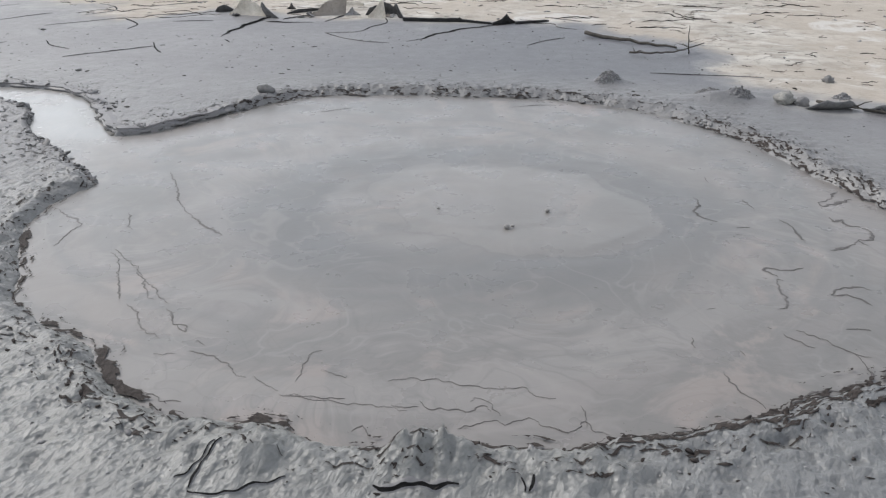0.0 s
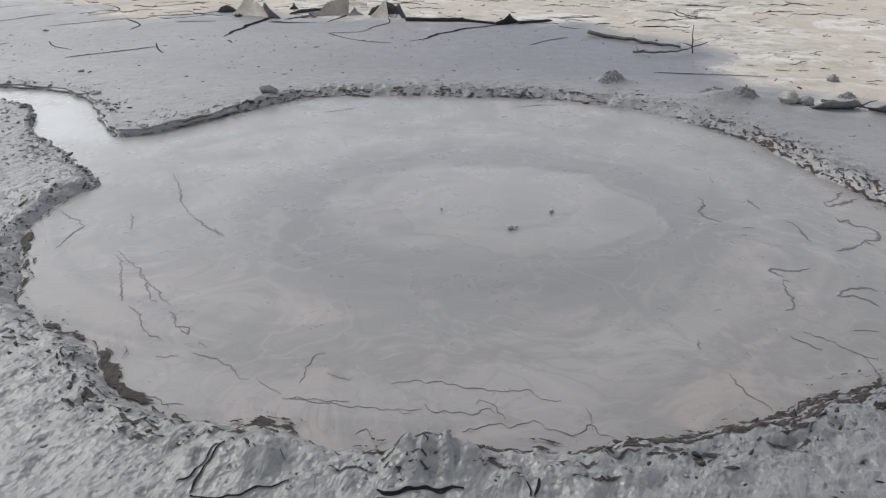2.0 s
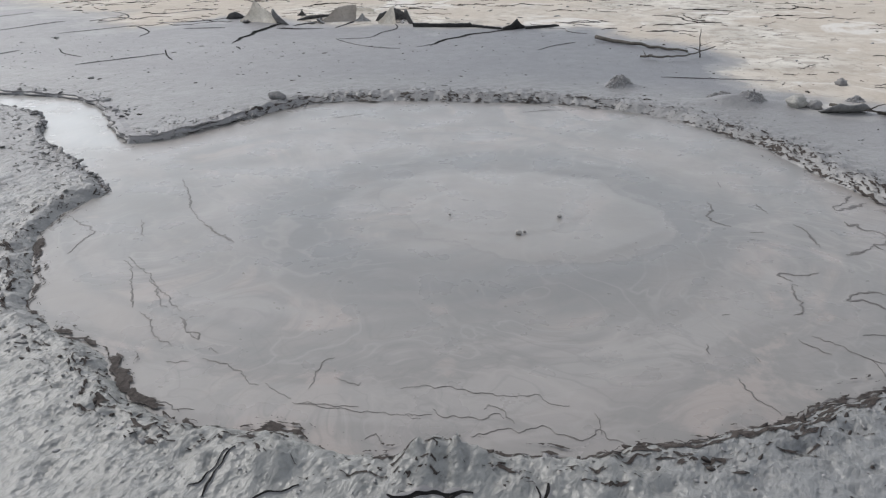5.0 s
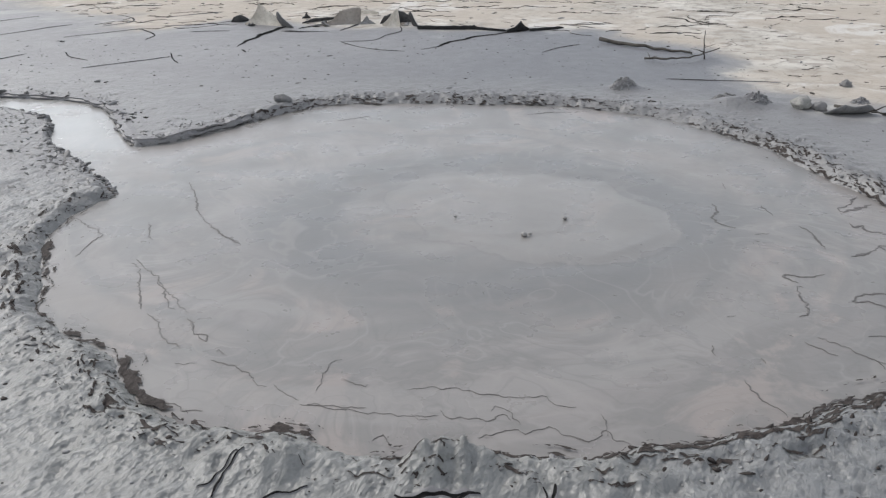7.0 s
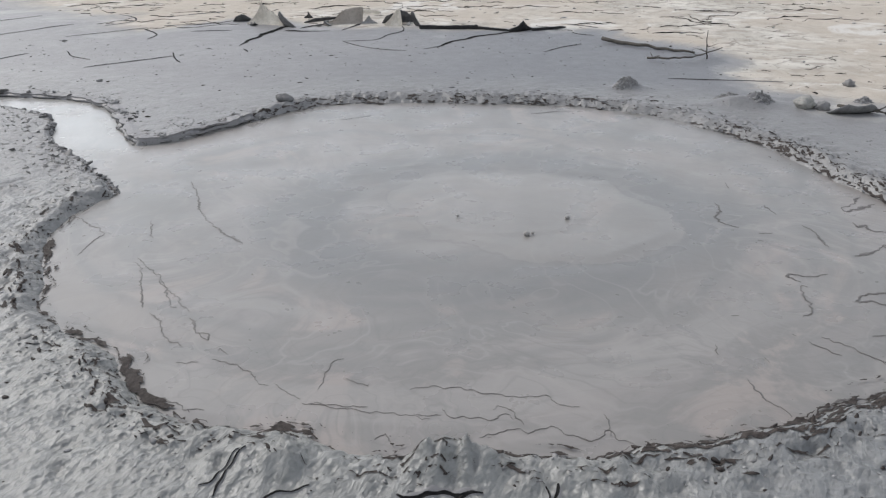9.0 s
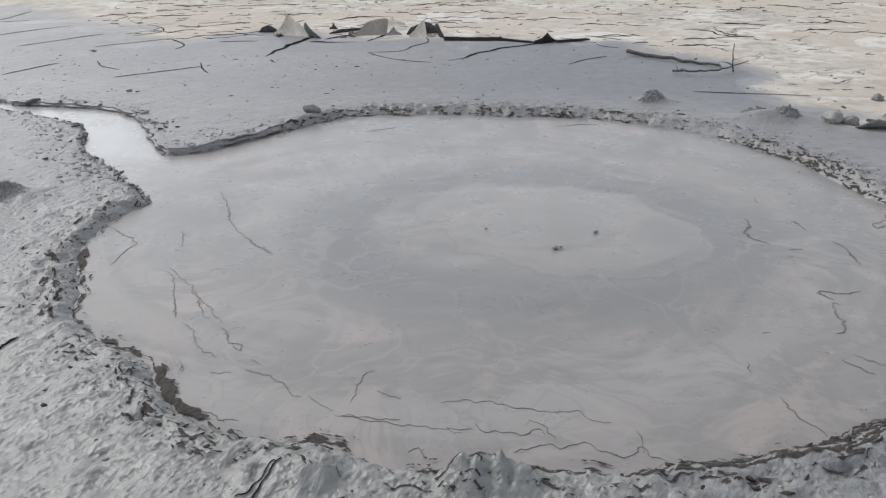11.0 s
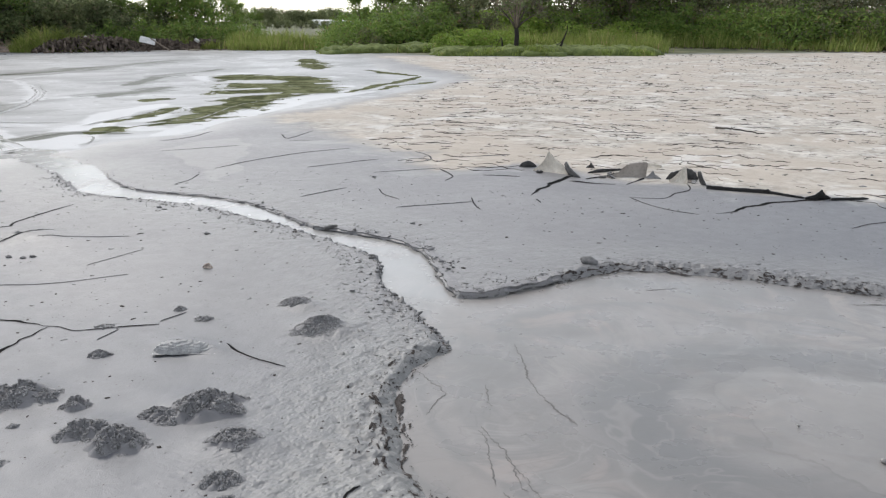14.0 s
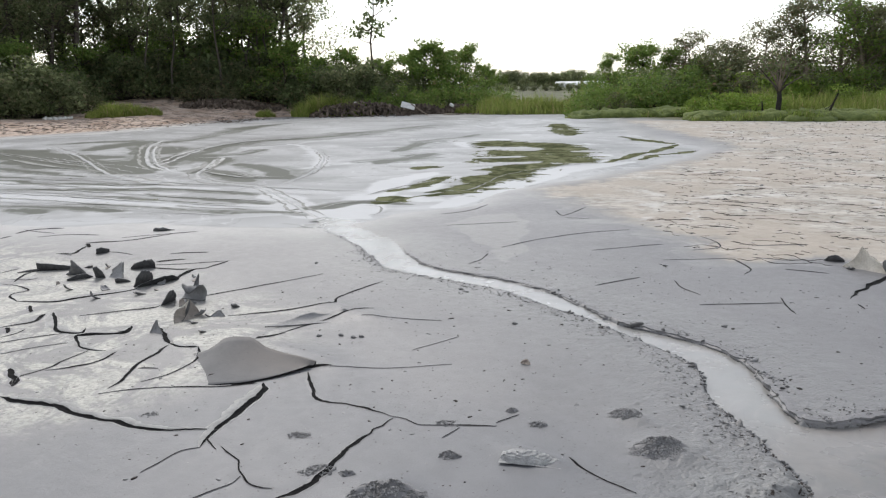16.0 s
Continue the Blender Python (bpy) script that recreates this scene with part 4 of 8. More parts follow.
crack([(-4.72, 2.23), (-4.53, 2.19), (-4.48, 2.18), (-4.39, 2.12), (-4.31, 2.09), (-4.22, 2.06), (-4.14, 2.07), (-4.09, 2.1)], 0.008, 0.012)
crack([(-4.2, 3.12), (-4.17, 2.94), (-4.12, 2.76), (-4.09, 2.59), (-4.02, 2.44), (-3.98, 2.32), (-3.96, 2.22), (-3.98, 2.11), (-4.0, 2.02)], 0.012, 0.05)
crack([(-4.0, 2.02), (-4.1, 1.89), (-4.18, 1.8), (-4.28, 1.72)], 0.05, 0.008)
crack([(-13.97, 5.0), (-13.52, 5.04), (-13.2, 5.12)], 0.012, 0.02)
crack([(-13.07, 4.82), (-12.86, 5.17), (-12.38, 5.41)], 0.012, 0.02)
crack([(-11.09, 4.8), (-10.82, 4.88), (-10.51, 4.91)], 0.012, 0.02)
crack([(-10.41, 3.38), (-10.24, 3.46), (-10.21, 3.58)], 0.012, 0.02)
crack([(-9.83, 4.64), (-9.41, 4.99), (-9.14, 5.4)], 0.012, 0.02)
crack([(-11.85, 5.48), (-11.64, 5.93), (-11.38, 6.43)], 0.012, 0.02)
crack([(-4.01, 2.01), (-3.94, 1.97), (-3.83, 1.91), (-3.72, 1.86), (-3.59, 1.81)], 0.022, 0.034)
crack([(-4.33, 2.08), (-4.3, 2.0), (-4.32, 1.91), (-4.33, 1.83), (-4.34, 1.75)], 0.005, 0.005)
# hairlines and cracks between the channel and the dried field
crack([(-8.57, 8.88), (-7.88, 9.73)], 0.01, 0.01)
crack([(-6.88, 7.95), (-6.81, 8.51), (-6.71, 8.92), (-6.49, 9.46), (-6.14, 10.0)], 0.014, 0.014)
crack([(-5.83, 8.41), (-5.28, 9.26)], 0.018, 0.018)
crack([(-4.87, 6.79), (-4.67, 7.38)], 0.014, 0.014)
crack([(-4.33, 7.46), (-4.12, 7.19), (-3.87, 7.04)], 0.012, 0.012)
crack([(-3.74, 6.7), (-3.39, 6.99), (-3.16, 7.2)], 0.016, 0.016)
crack([(-3.24, 7.39), (-3.08, 7.07), (-2.96, 6.91)], 0.014, 0.014)
crack([(-4.86, 8.35), (-4.58, 8.63), (-4.23, 8.94)], 0.008, 0.008)
crack([(-4.83, 9.12), (-4.63, 9.42), (-4.78, 9.75), (-5.13, 10.06)], 0.014, 0.014)
crack([(-4.25, 8.89), (-3.9, 8.47), (-3.86, 8.16)], 0.016, 0.016)
crack([(-4.35, 9.76), (-3.82, 10.28)], 0.022, 0.022)
crack([(-4.09, 9.07), (-3.72, 9.17)], 0.012, 0.012)
crack([(-3.6, 8.67), (-3.17, 8.74)], 0.018, 0.018)
crack([(-8.03, 11.06), (-7.61, 10.64), (-7.8, 11.67)], 0.02, 0.02)
crack([(-7.48, 10.46), (-7.14, 10.61)], 0.016, 0.016)
crack([(-9.38, 9.72), (-9.23, 10.3), (-9.39, 11.01)], 0.022, 0.022)
crack([(-6.6, 6.91), (-6.61, 7.15), (-6.77, 7.52)], 0.014, 0.014)
crack([(-2.62, 7.56), (-2.52, 7.4)], 0.02, 0.02)
crack([(-1.78, 8.02), (-1.57, 7.74), (-1.32, 7.54), (-1.05, 7.46)], 0.014, 0.014)
crack([(-1.77, 8.02), (-1.46, 8.08), (-1.39, 8.37), (-1.27, 8.62), (-1.34, 8.98)], 0.016, 0.016)
crack([(0.19, 7.42), (0.36, 7.68), (0.54, 7.87)], 0.012, 0.012)
crack([(0.44, 9.1), (0.52, 8.99), (0.75, 8.86)], 0.018, 0.018)
crack([(-2.72, 7.72), (-2.72, 7.99), (-2.7, 8.43), (-2.66, 8.76), (-2.61, 8.98)], 0.02, 0.09)
crack([(-2.57, 8.66), (-2.39, 8.6), (-2.05, 8.65)], 0.07, 0.02)
crack([(-2.43, 8.82), (-2.23, 9.17), (-2.15, 9.42)], 0.05, 0.03)
crack([(-1.94, 8.69), (-1.86, 8.99), (-1.83, 9.16)], 0.03, 0.03)
crack([(-0.91, 7.56), (-0.76, 7.69), (-0.68, 7.95), (-0.53, 8.15), (-0.33, 8.37), (-0.06, 8.56), (0.05, 8.73)], 0.012, 0.08)
crack([(1.12, 6.38), (1.38, 6.35), (1.67, 6.32), (1.93, 6.27)], 0.018, 0.01)
# the near bank
crack([(-1.72, 2.38), (-1.74, 2.34), (-1.74, 2.3), (-1.7, 2.21)], 0.012, 0.014)
crack([(-2.02, 2.09), (-2.12, 2.02), (-2.21, 1.97), (-2.3, 1.9), (-2.39, 1.82)], 0.008, 0.034)
crack([(-1.68, 1.99), (-1.71, 1.92), (-1.75, 1.86), (-1.81, 1.78), (-1.88, 1.72)], 0.006, 0.034)
crack([(-3.06, 3.3), (-2.92, 3.23), (-2.75, 3.19), (-2.6, 3.18)], 0.018, 0.008)
crack([(-0.16, 1.7), (-0.13, 1.69), (-0.1, 1.7), (-0.06, 1.71), (-0.01, 1.71), (0.05, 1.72)], 0.011, 0.005, depth=0.004)
crack([(-0.61, 1.65), (-0.58, 1.64), (-0.53, 1.64), (-0.49, 1.65), (-0.45, 1.68), (-0.38, 1.71)], 0.006, 0.003)
crack([(-0.61, 1.66), (-0.61, 1.69), (-0.6, 1.73), (-0.59, 1.77), (-0.57, 1.8)], 0.0055, 0.0035)
crack([(-0.66, 1.69), (-0.63, 1.7), (-0.62, 1.74), (-0.61, 1.77), (-0.59, 1.8)], 0.003, 0.002)
crack([(0.23, 1.77), (0.23, 1.75), (0.22, 1.72)], 0.007, 0.009)
crack([(0.2, 1.76), (0.21, 1.74), (0.21, 1.72)], 0.004, 0.004)


def lip_strip(pile, x, y, a, length, height, rng):
    """The lifted edge of a drying plate: a gaping underside painted shadow-dark and a pale back that falls to the
    ground.
    """
    n = max(6, int(length / 0.035))
    bend, rows, peak, wob = rng.uniform(-0.35, 0.35), [], rng.uniform(0.2, 0.8), rng.uniform(0, 90)
    for i in range(n + 1):
        u = i / n - 0.5
        off = bend * length * (0.25 - u * u) + 0.25 * length * noise.noise((u * 5, wob, 0))
        px, py = x + math.cos(a) * u * length - math.sin(a) * off, y + math.sin(a) * u * length + math.cos(a) * off
        e = (i / n) / peak if i / n < peak else (1 - i / n) / (1 - peak)
        h = height * max(0.04, e) ** 0.7 * max(0.15, 0.7 + 1.3 * noise.noise((u * 9, wob, 5)))
        row = []
        for w, up in ((-0.25, -0.004), (0.1, h), (0.5, h * 0.9), (4.0, -0.006)):
            qx, qy = px - math.sin(a) * w * height, py + math.cos(a) * w * height
            row.append((qx, qy, ground_z(qx, qy) + 0.003 + up))
        rows += row
    k = len(pile.v)
    pile.v += rows
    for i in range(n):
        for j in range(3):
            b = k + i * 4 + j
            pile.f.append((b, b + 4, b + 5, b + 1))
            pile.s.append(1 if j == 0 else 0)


def dry_field():
    """Countless short cracks and curled chips over the dried field."""
    rng = random.Random(21)
    cracks, chips = Pile(), Pile()
    placed = 0
    while placed < 4900:
        y = 5.5 + 46 * rng.random() ** 1.35
        x = rng.uniform(-0.36 * y - 2.5, 0.5 * y + 2)
        if inside_distance(np.array([x]), np.array([y]), DRY_EDGE)[0] > -0.1:
            continue
        d = math.hypot(x, y)
        placed += 1
        if d < 13 and rng.random() < 0.6:
            continue
        a = rng.gauss(0.05, 1.0)
        ln = 0.03 * math.exp(rng.gauss(1.1, 0.6)) * (0.6 + d * 0.035) * (2.2 if rng.random() < 0.06 else 1)
        if noise.noise((x * 0.22, y * 0.22, 3)) < -0.1 and rng.random() < 0.65:
            continue
        ln *= 0.62 if d > 28 else 1.15
        h = rng.uniform(0.0012, 0.0075) * (0.25 + d * 0.055) * (2.2 if rng.random() < 0.14 else 1)
        lip_strip(cracks, x, y, a, ln, h, rng)
    for _ in range(170):
        y = 8.6 + 13 * rng.random() ** 1.4
        x = rng.uniform(-0.36 * y - 2.5, 0.5 * y + 2)
        if inside_distance(np.array([x]), np.array([y]), DRY_EDGE)[0] < -0.05:
            lip_strip(cracks, x, y, rng.gauss(0.1, 0.45), rng.uniform(0.3, 0.95), rng.uniform(0.004, 0.012), rng)
    for _ in range(1300):
        y = 7 + 44 * rng.random() ** 1.2
        x = rng.uniform(-0.36 * y - 2.5, 0.5 * y + 2)
        if inside_distance(np.array([x]), np.array([y]), DRY_EDGE)[0] > -0.3:
            continue
        s = rng.uniform(0.012, 0.035) * (0.6 + y * 0.025)
        v, f = blob(s, rng.uniform(0.25, 0.5), 0.7, 1, rng.random() * 9)
        chips.add(v, f, 1 if rng.random() < 0.35 else 0, pose(x, y, ground_z(x, y), rng.uniform(-20, 20), rng.uniform(-20, 20), rng.uniform(0, 360)) @ Matrix.Diagonal((1.8, 1, 1, 1)))
    ob = part("crack_field", cracks.mesh("crack_field", [DRY_LIP, CRACK_SHADE]), ground)
    ob["kind"] = "stuff"
    tagged(new("mud_crumbs", chips.mesh("mud_crumbs", [DRY_LIP, CLOD])), "dry pale mud crumbs strewn over the flat", "crumbs", kind="stuff")


DRY_LIP = plain("dry_crack_lip", (0.33, 0.305, 0.27), (0.48, 0.45, 0.40), 8, 0.9)
dry_field()


def rim_crumbs():
    """Crumbs and flakes of mud heaped along the water's edge."""
    rng = random.Random(31)
    pile, dark = Pile(), Pile()
    shapes = [blob(1.0, 0.6, 0.7, 1, s) for s in range(8)]
    edge = MUD_EDGE
    seg = np.roll(edge, -1, 0) - edge
    length = np.hypot(seg[:, 0], seg[:, 1])
    cum = np.cumsum(length)
    n = 0
    while n < 2600:
        i = min(int(np.searchsorted(cum, rng.random() * cum[-1])), len(edge) - 1)
        p = edge[i] + seg[i] * rng.random()
        out = np.array([seg[i][1], -seg[i][0]]) / max(length[i], 1e-6)
        channel = p[0] < -2.25
        if channel and (rng.random() < (0.93 if out[1] > 0 else 0.7)):
            continue
        off = abs(rng.gauss(0.02, 0.13)) * (0.6 if channel else 1.0) + 0.005
        x, y = p + out * off
        z = ground_z(x, y)
        if z < sheet_level(x, y) - 0.008 or x > 1.95 or y < 1.4:
            continue
        if noise.noise((x * 4, y * 4, 2)) + rng.uniform(-0.35, 0.35) < 0.08:
            continue
        turn = math.degrees(math.atan2(seg[i][1], seg[i][0]))
        v, f = shapes[rng.randrange(8)]
        if rng.random() < (0.34 if y < 2.6 or x > 0.6 else 0.42) * math.exp(-off * 5):
            s = rng.uniform(0.004, 0.010)
            m = pose(x, y, z + 0.001, rng.uniform(-25, 25), rng.uniform(-25, 25), turn + rng.gauss(0, 28)) @ Matrix.Diagonal((s * rng.uniform(1.2, 3.4), s * rng.uniform(0.5, 1.0), s * rng.uniform(0.2, 0.5), 1))
            dark.add(v, f, 0, m)
        else:
            s = 0.0028 * math.exp(rng.gauss(0.35, 0.45)) * (1.15 if y > 4.0 else 0.75)
            m = pose(x, y, z + s * 0.1, rng.uniform(-40, 40), rng.uniform(-40, 40), rng.uniform(0, 360)) @ Matrix.Diagonal((s * rng.uniform(0.8, 2.2), s, s * rng.uniform(0.4, 0.9), 1))
            pile.add(v, f, 0, m)
        n += 1
    for _ in range(4200):
        x, y = rng.uniform(-7.5, 2.2), rng.uniform(1.6, 8.4)
        z = ground_z(x, y)
        if z < sheet_level(x, y) + 0.012:
            continue
        s = 0.0028 * math.exp(rng.gauss(0.25, 0.5)) * (0.7 + 0.07 * math.hypot(x, y))
        v, f = shapes[rng.randrange(8)]
        (dark if rng.random() < 0.45 else pile).add(v, f, 0, pose(x, y, z, 0, 0, rng.uniform(0, 360)) @ Matrix.Diagonal((s * rng.uniform(1.0, 2.2), s, s * 0.6, 1)))
    tagged(new("rim_crumbs", pile.mesh("rim_crumbs", [RIM_CLOD])), "crumbs of grey mud heaped along the pool's edge", "crumbs", kind="stuff")
    tagged(new("wet_rim_flakes", dark.mesh("wet_rim_flakes", [SCUM])), "dark wet mud flakes along the pool's edge", "flakes", kind="stuff")


rim_crumbs()


def bank_pebbles():
    """Pale pebbly mud thrown up along the channel's south bank and behind the pool's west rim."""
    rng = random.Random(37)
    pile = Pile()
    shapes = [blob(1.0, 0.6, 0.7, 1, s + 20) for s in range(8)]
    lines = ((spline(BANK_S, 6), 2200, 0.24), (spline(BANK_N, 6)[:46][::-1], 420, 0.13), (spline([(-2.24, 4.14), (-2.03, 3.55), (-1.86, 2.98), (-1.35, 2.38)], 6), 220, 0.30))
    for line, count, reach in lines:
        for _ in range(count):
            i = rng.randrange(len(line) - 1)
            d = line[i + 1] - line[i]
            p = line[i] + d * rng.random()
            out = np.array([d[1], -d[0]]) / max(1e-6, np.hypot(*d))
            if line is lines[1][0]:
                out = -out
            x, y = p + out * (0.02 + reach * abs(rng.gauss(0.0, 0.6)))
            z = ground_z(x, y)
            if x < -8.4 or z < sheet_level(x, y) + 0.004 or noise.noise((x * 3.3, y * 3.3, 6)) + rng.uniform(-0.4, 0.4) < -0.05:
                continue
            s = 0.0026 * math.exp(rng.gauss(0.3, 0.5)) * (1 + 0.10 * math.hypot(x + 1, y))
            v, f = shapes[rng.randrange(8)]
            pile.add(v, f, 0, pose(x, y, z, rng.uniform(-30, 30), rng.uniform(-30, 30), rng.uniform(0, 360)) @ Matrix.Diagonal((s * rng.uniform(1.0, 2.6), s, s * rng.uniform(0.25, 0.6), 1)))
    tagged(new("bank_pebbles", pile.mesh("bank_pebbles", [PEBBLE])), "pale crumbs of mud strewn along the channel's bank", "crumbs", kind="stuff")


bank_pebbles()


def bank_nodules():
    """Clods and nodules hanging along the very edge of the channel's banks."""
    rng = random.Random(43)
    pile = Pile()
    shapes = [blob(1.0, 0.8, 0.6, 1, s + 60) for s in range(8)]
    runs = ((BANK_S[6:], 1.0, 420, 0.022), ([(-2.24, 4.14), (-2.08, 3.98), (-1.93, 3.80)], 1.0, 90, 0.02), ([(-1.62, 5.22), (-1.83, 4.98), (-2.0, 4.72), (-2.24, 4.57), (-2.36, 4.68)], 1.0, 170, 0.02),
            ([(-2.5, 4.86), (-2.71, 5.2), (-2.98, 5.5)], 1.0, 210, 0.07), (BANK_N[3:9], 1.0, 120, 0.02))
    for points, side, count, spread in runs:
        line = spline(points, 8)
        for _ in range(count):
            i = rng.randrange(len(line) - 1)
            d = line[i + 1] - line[i]
            out = np.array([d[1], -d[0]]) / max(1e-6, np.hypot(*d))
            x, y = line[i] + d * rng.random() + out * side * (0.012 + spread * abs(rng.gauss(0, 0.8)))
            if noise.noise((x * 5.5, y * 5.5, 9)) + rng.uniform(-0.25, 0.25) < -0.02:
                continue
            z = ground_z(x, y)
            s = 0.0055 * math.exp(rng.gauss(0.25, 0.5)) * (0.75 + 0.07 * math.hypot(x + 0.7, y))
            v, f = shapes[rng.randrange(8)]
            pile.add(v, f, 1 if rng.random() < 0.35 else 0, pose(x, y, max(z, float(sheet_level(np.array(x), y))) + s * 0.25, rng.uniform(-30, 30), rng.uniform(-30, 30), rng.uniform(0, 360)) @ Matrix.Diagonal((s * rng.uniform(1.0, 2.0), s, s * rng.uniform(0.5, 0.9), 1)))
    tagged(new("bank_nodules", pile.mesh("bank_nodules", [RIM_CLOD, LEDGE])), "lumps of wet mud hanging along the channel's edges", "clods", kind="stuff")


bank_nodules()


def waterline(p, out, level_up=0.0):
    """From a point of the planned edge, the place along out where the bank's mesh rises through the mud's level."""
    for k in range(-40, 70):
        x, y = p[0] + out[0] * k * 0.0035, p[1] + out[1] * k * 0.0035
        if ground_z(x, y) > float(sheet_level(np.array(x), y)) + level_up:
            return np.array((x, y))
    return np.array((p[0], p[1]))


def edge_line(points, step, level_up):
    q = spline(points, 10)
    t = np.gradient(q, axis=0)
    t /= np.linalg.norm(t, axis=1)[:, None]
    seg = np.concatenate([[0], np.cumsum(np.hypot(*np.diff(q, axis=0).T))])
    at = np.arange(0, seg[-1], step)
    px, py = np.interp(at, seg, q[:, 0]), np.interp(at, seg, q[:, 1])
    tx, ty = np.interp(at, seg, t[:, 0]), np.interp(at, seg, t[:, 1])
    hits = np.array([waterline((a, b), (d, -c), level_up) for a, b, c, d in zip(px, py, tx, ty)])
    kern = np.ones(5) / 5
    soft = np.stack([np.convolve(np.pad(hits[:, k], 2, "edge"), kern, "valid") for k in (0, 1)], 1)
    return [(h, np.array((d, -c))) for h, c, d in zip(soft, tx, ty)]


def ledge(points):
    """The undercut bank: two thin ragged layers of dried skin, shade painted between and beneath them, broken here and
    there.
    """
    rng = random.Random(len(points))
    line = edge_line(points, 0.022, 0.010)
    verts, faces, slots = [], [], []
    for i, (p, out) in enumerate(line):
        a = max(0.0, min(1.0, 0.35 + 2.4 * noise.noise((i * 0.10, 3.0, len(points)))))
        b = max(0.0, min(1.0, 0.30 + 2.6 * noise.noise((i * 0.13, 8.0, len(points)))))
        tear = 0.034 * noise.noise((i * 0.19, 1.0, 4.0)) + 0.012 * noise.noise((i * 0.55, 2.0, 4.0)) + rng.uniform(-0.003, 0.003)
        over = a * (0.010 + 0.016 * noise.noise((i * 0.31, 3.0, 1.0)) + rng.uniform(-0.003, 0.004))
        low = b * (0.016 + 0.014 * noise.noise((i * 0.27, 6.0, 2.0)) + rng.uniform(-0.003, 0.003))
        g = ground_z(*(p + out * 0.05))
        w = float(sheet_level(np.array(p[0]), p[1]))
        lift = 0.003 + 0.006 * a * max(0, noise.noise((i * 0.2, 9.0, 1.0)))
        drop = max(0.012, g - w)
        for off, z in ((0.10, ground_z(*(p + out * 0.10)) - 0.004), (0.04, g + lift), (tear - over, g + lift * 0.5 - 0.001), (tear - over * 0.9, g - 0.004 - 0.12 * drop), (tear + 0.012 * a, g - (0.2 + 0.12 * a) * drop),
                       (tear * 0.7 - low - 0.006, g - (0.42 + 0.1 * b) * drop), (tear * 0.7 - low - 0.008, g - 0.74 * drop), (tear * 0.6 + 0.012 * b - 0.01, g - 1.05 * drop)):
            x, y = p + out * off
            verts.append((x, y, z))
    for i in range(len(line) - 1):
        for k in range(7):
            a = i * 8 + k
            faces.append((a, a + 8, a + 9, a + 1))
            # slot 1 carries the shade of the undercuts in its colour
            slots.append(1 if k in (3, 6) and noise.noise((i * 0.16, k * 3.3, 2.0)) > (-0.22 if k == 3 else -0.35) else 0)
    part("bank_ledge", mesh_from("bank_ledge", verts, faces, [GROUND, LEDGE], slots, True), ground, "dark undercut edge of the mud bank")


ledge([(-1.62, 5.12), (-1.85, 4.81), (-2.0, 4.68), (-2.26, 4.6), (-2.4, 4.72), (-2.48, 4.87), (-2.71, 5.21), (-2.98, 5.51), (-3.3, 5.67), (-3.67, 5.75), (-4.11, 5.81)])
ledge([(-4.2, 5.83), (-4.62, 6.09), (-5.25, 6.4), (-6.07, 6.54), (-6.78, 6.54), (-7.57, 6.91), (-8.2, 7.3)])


def bubble(x, y, r, label):
    v, f = blob(r, 0.75, 0.08, 3, int(r * 1000), 1.2)
    ob = new("mud_bubble", mesh_from("mud_bubble", v, f, [POOL]))
    ob.matrix_world = pose(x, y, 0.010 + pool_relief(x, y) * 0.6)
    tagged(ob, label, "mud bubble", "bubbles in the pool")


# ---- dark strings of scum floating on the pool ----
def streak(points, width=0.005):
    """A smooth thread of scum, thick in some stretches and fading in others."""
    q, t = wander(points, 0.007, 0.011, RNG, 19.0)
    n, verts, faces, off = len(q), [], [], RNG.uniform(0, 90)
    reach = 0.55 + 0.2 * math.hypot(q[0][0], q[0][1])
    for i in range(n):
        w = (0.0005 + width * max(0.06, 0.32 + 0.95 * noise.noise((i * 0.07, off, 2.0)) + 0.25 * noise.noise((i * 0.3, off, 5.0)))) * min(1, (i + 0.3) / 5, (n - i - 0.7) / 5) * reach * (0.8 + 0.4 * min(1.0, max(0.0, q[i][0] - 0.6)))
        nx, ny = -t[i][1], t[i][0]
        z = 0.0022 + pool_relief(q[i][0], q[i][1])
        verts += [(q[i][0] - nx * w, q[i][1] - ny * w, z - 0.0012), (q[i][0], q[i][1], z), (q[i][0] + nx * w, q[i][1] + ny * w, z - 0.0012)]
    for i in range(n - 1):
        a = i * 3
        faces += [(a, a + 1, a + 4, a + 3), (a + 1, a + 2, a + 5, a + 4)]
    part("scum_string", mesh_from("scum_string", verts, faces, [STRING]), pool)


def pool_relief(x, y):
    c = np.empty(len(pool.data.vertices) * 3, np.float32) if not POOL_CO else POOL_CO[0]
    if not POOL_CO:
        pool.data.vertices.foreach_get("co", c)
        POOL_CO.append(c)
    v = c.reshape(-1, 3)
    d = (v[:, 0] - x) ** 2 + (v[:, 1] - y) ** 2
    return float(v[int(np.argmin(d)), 2])


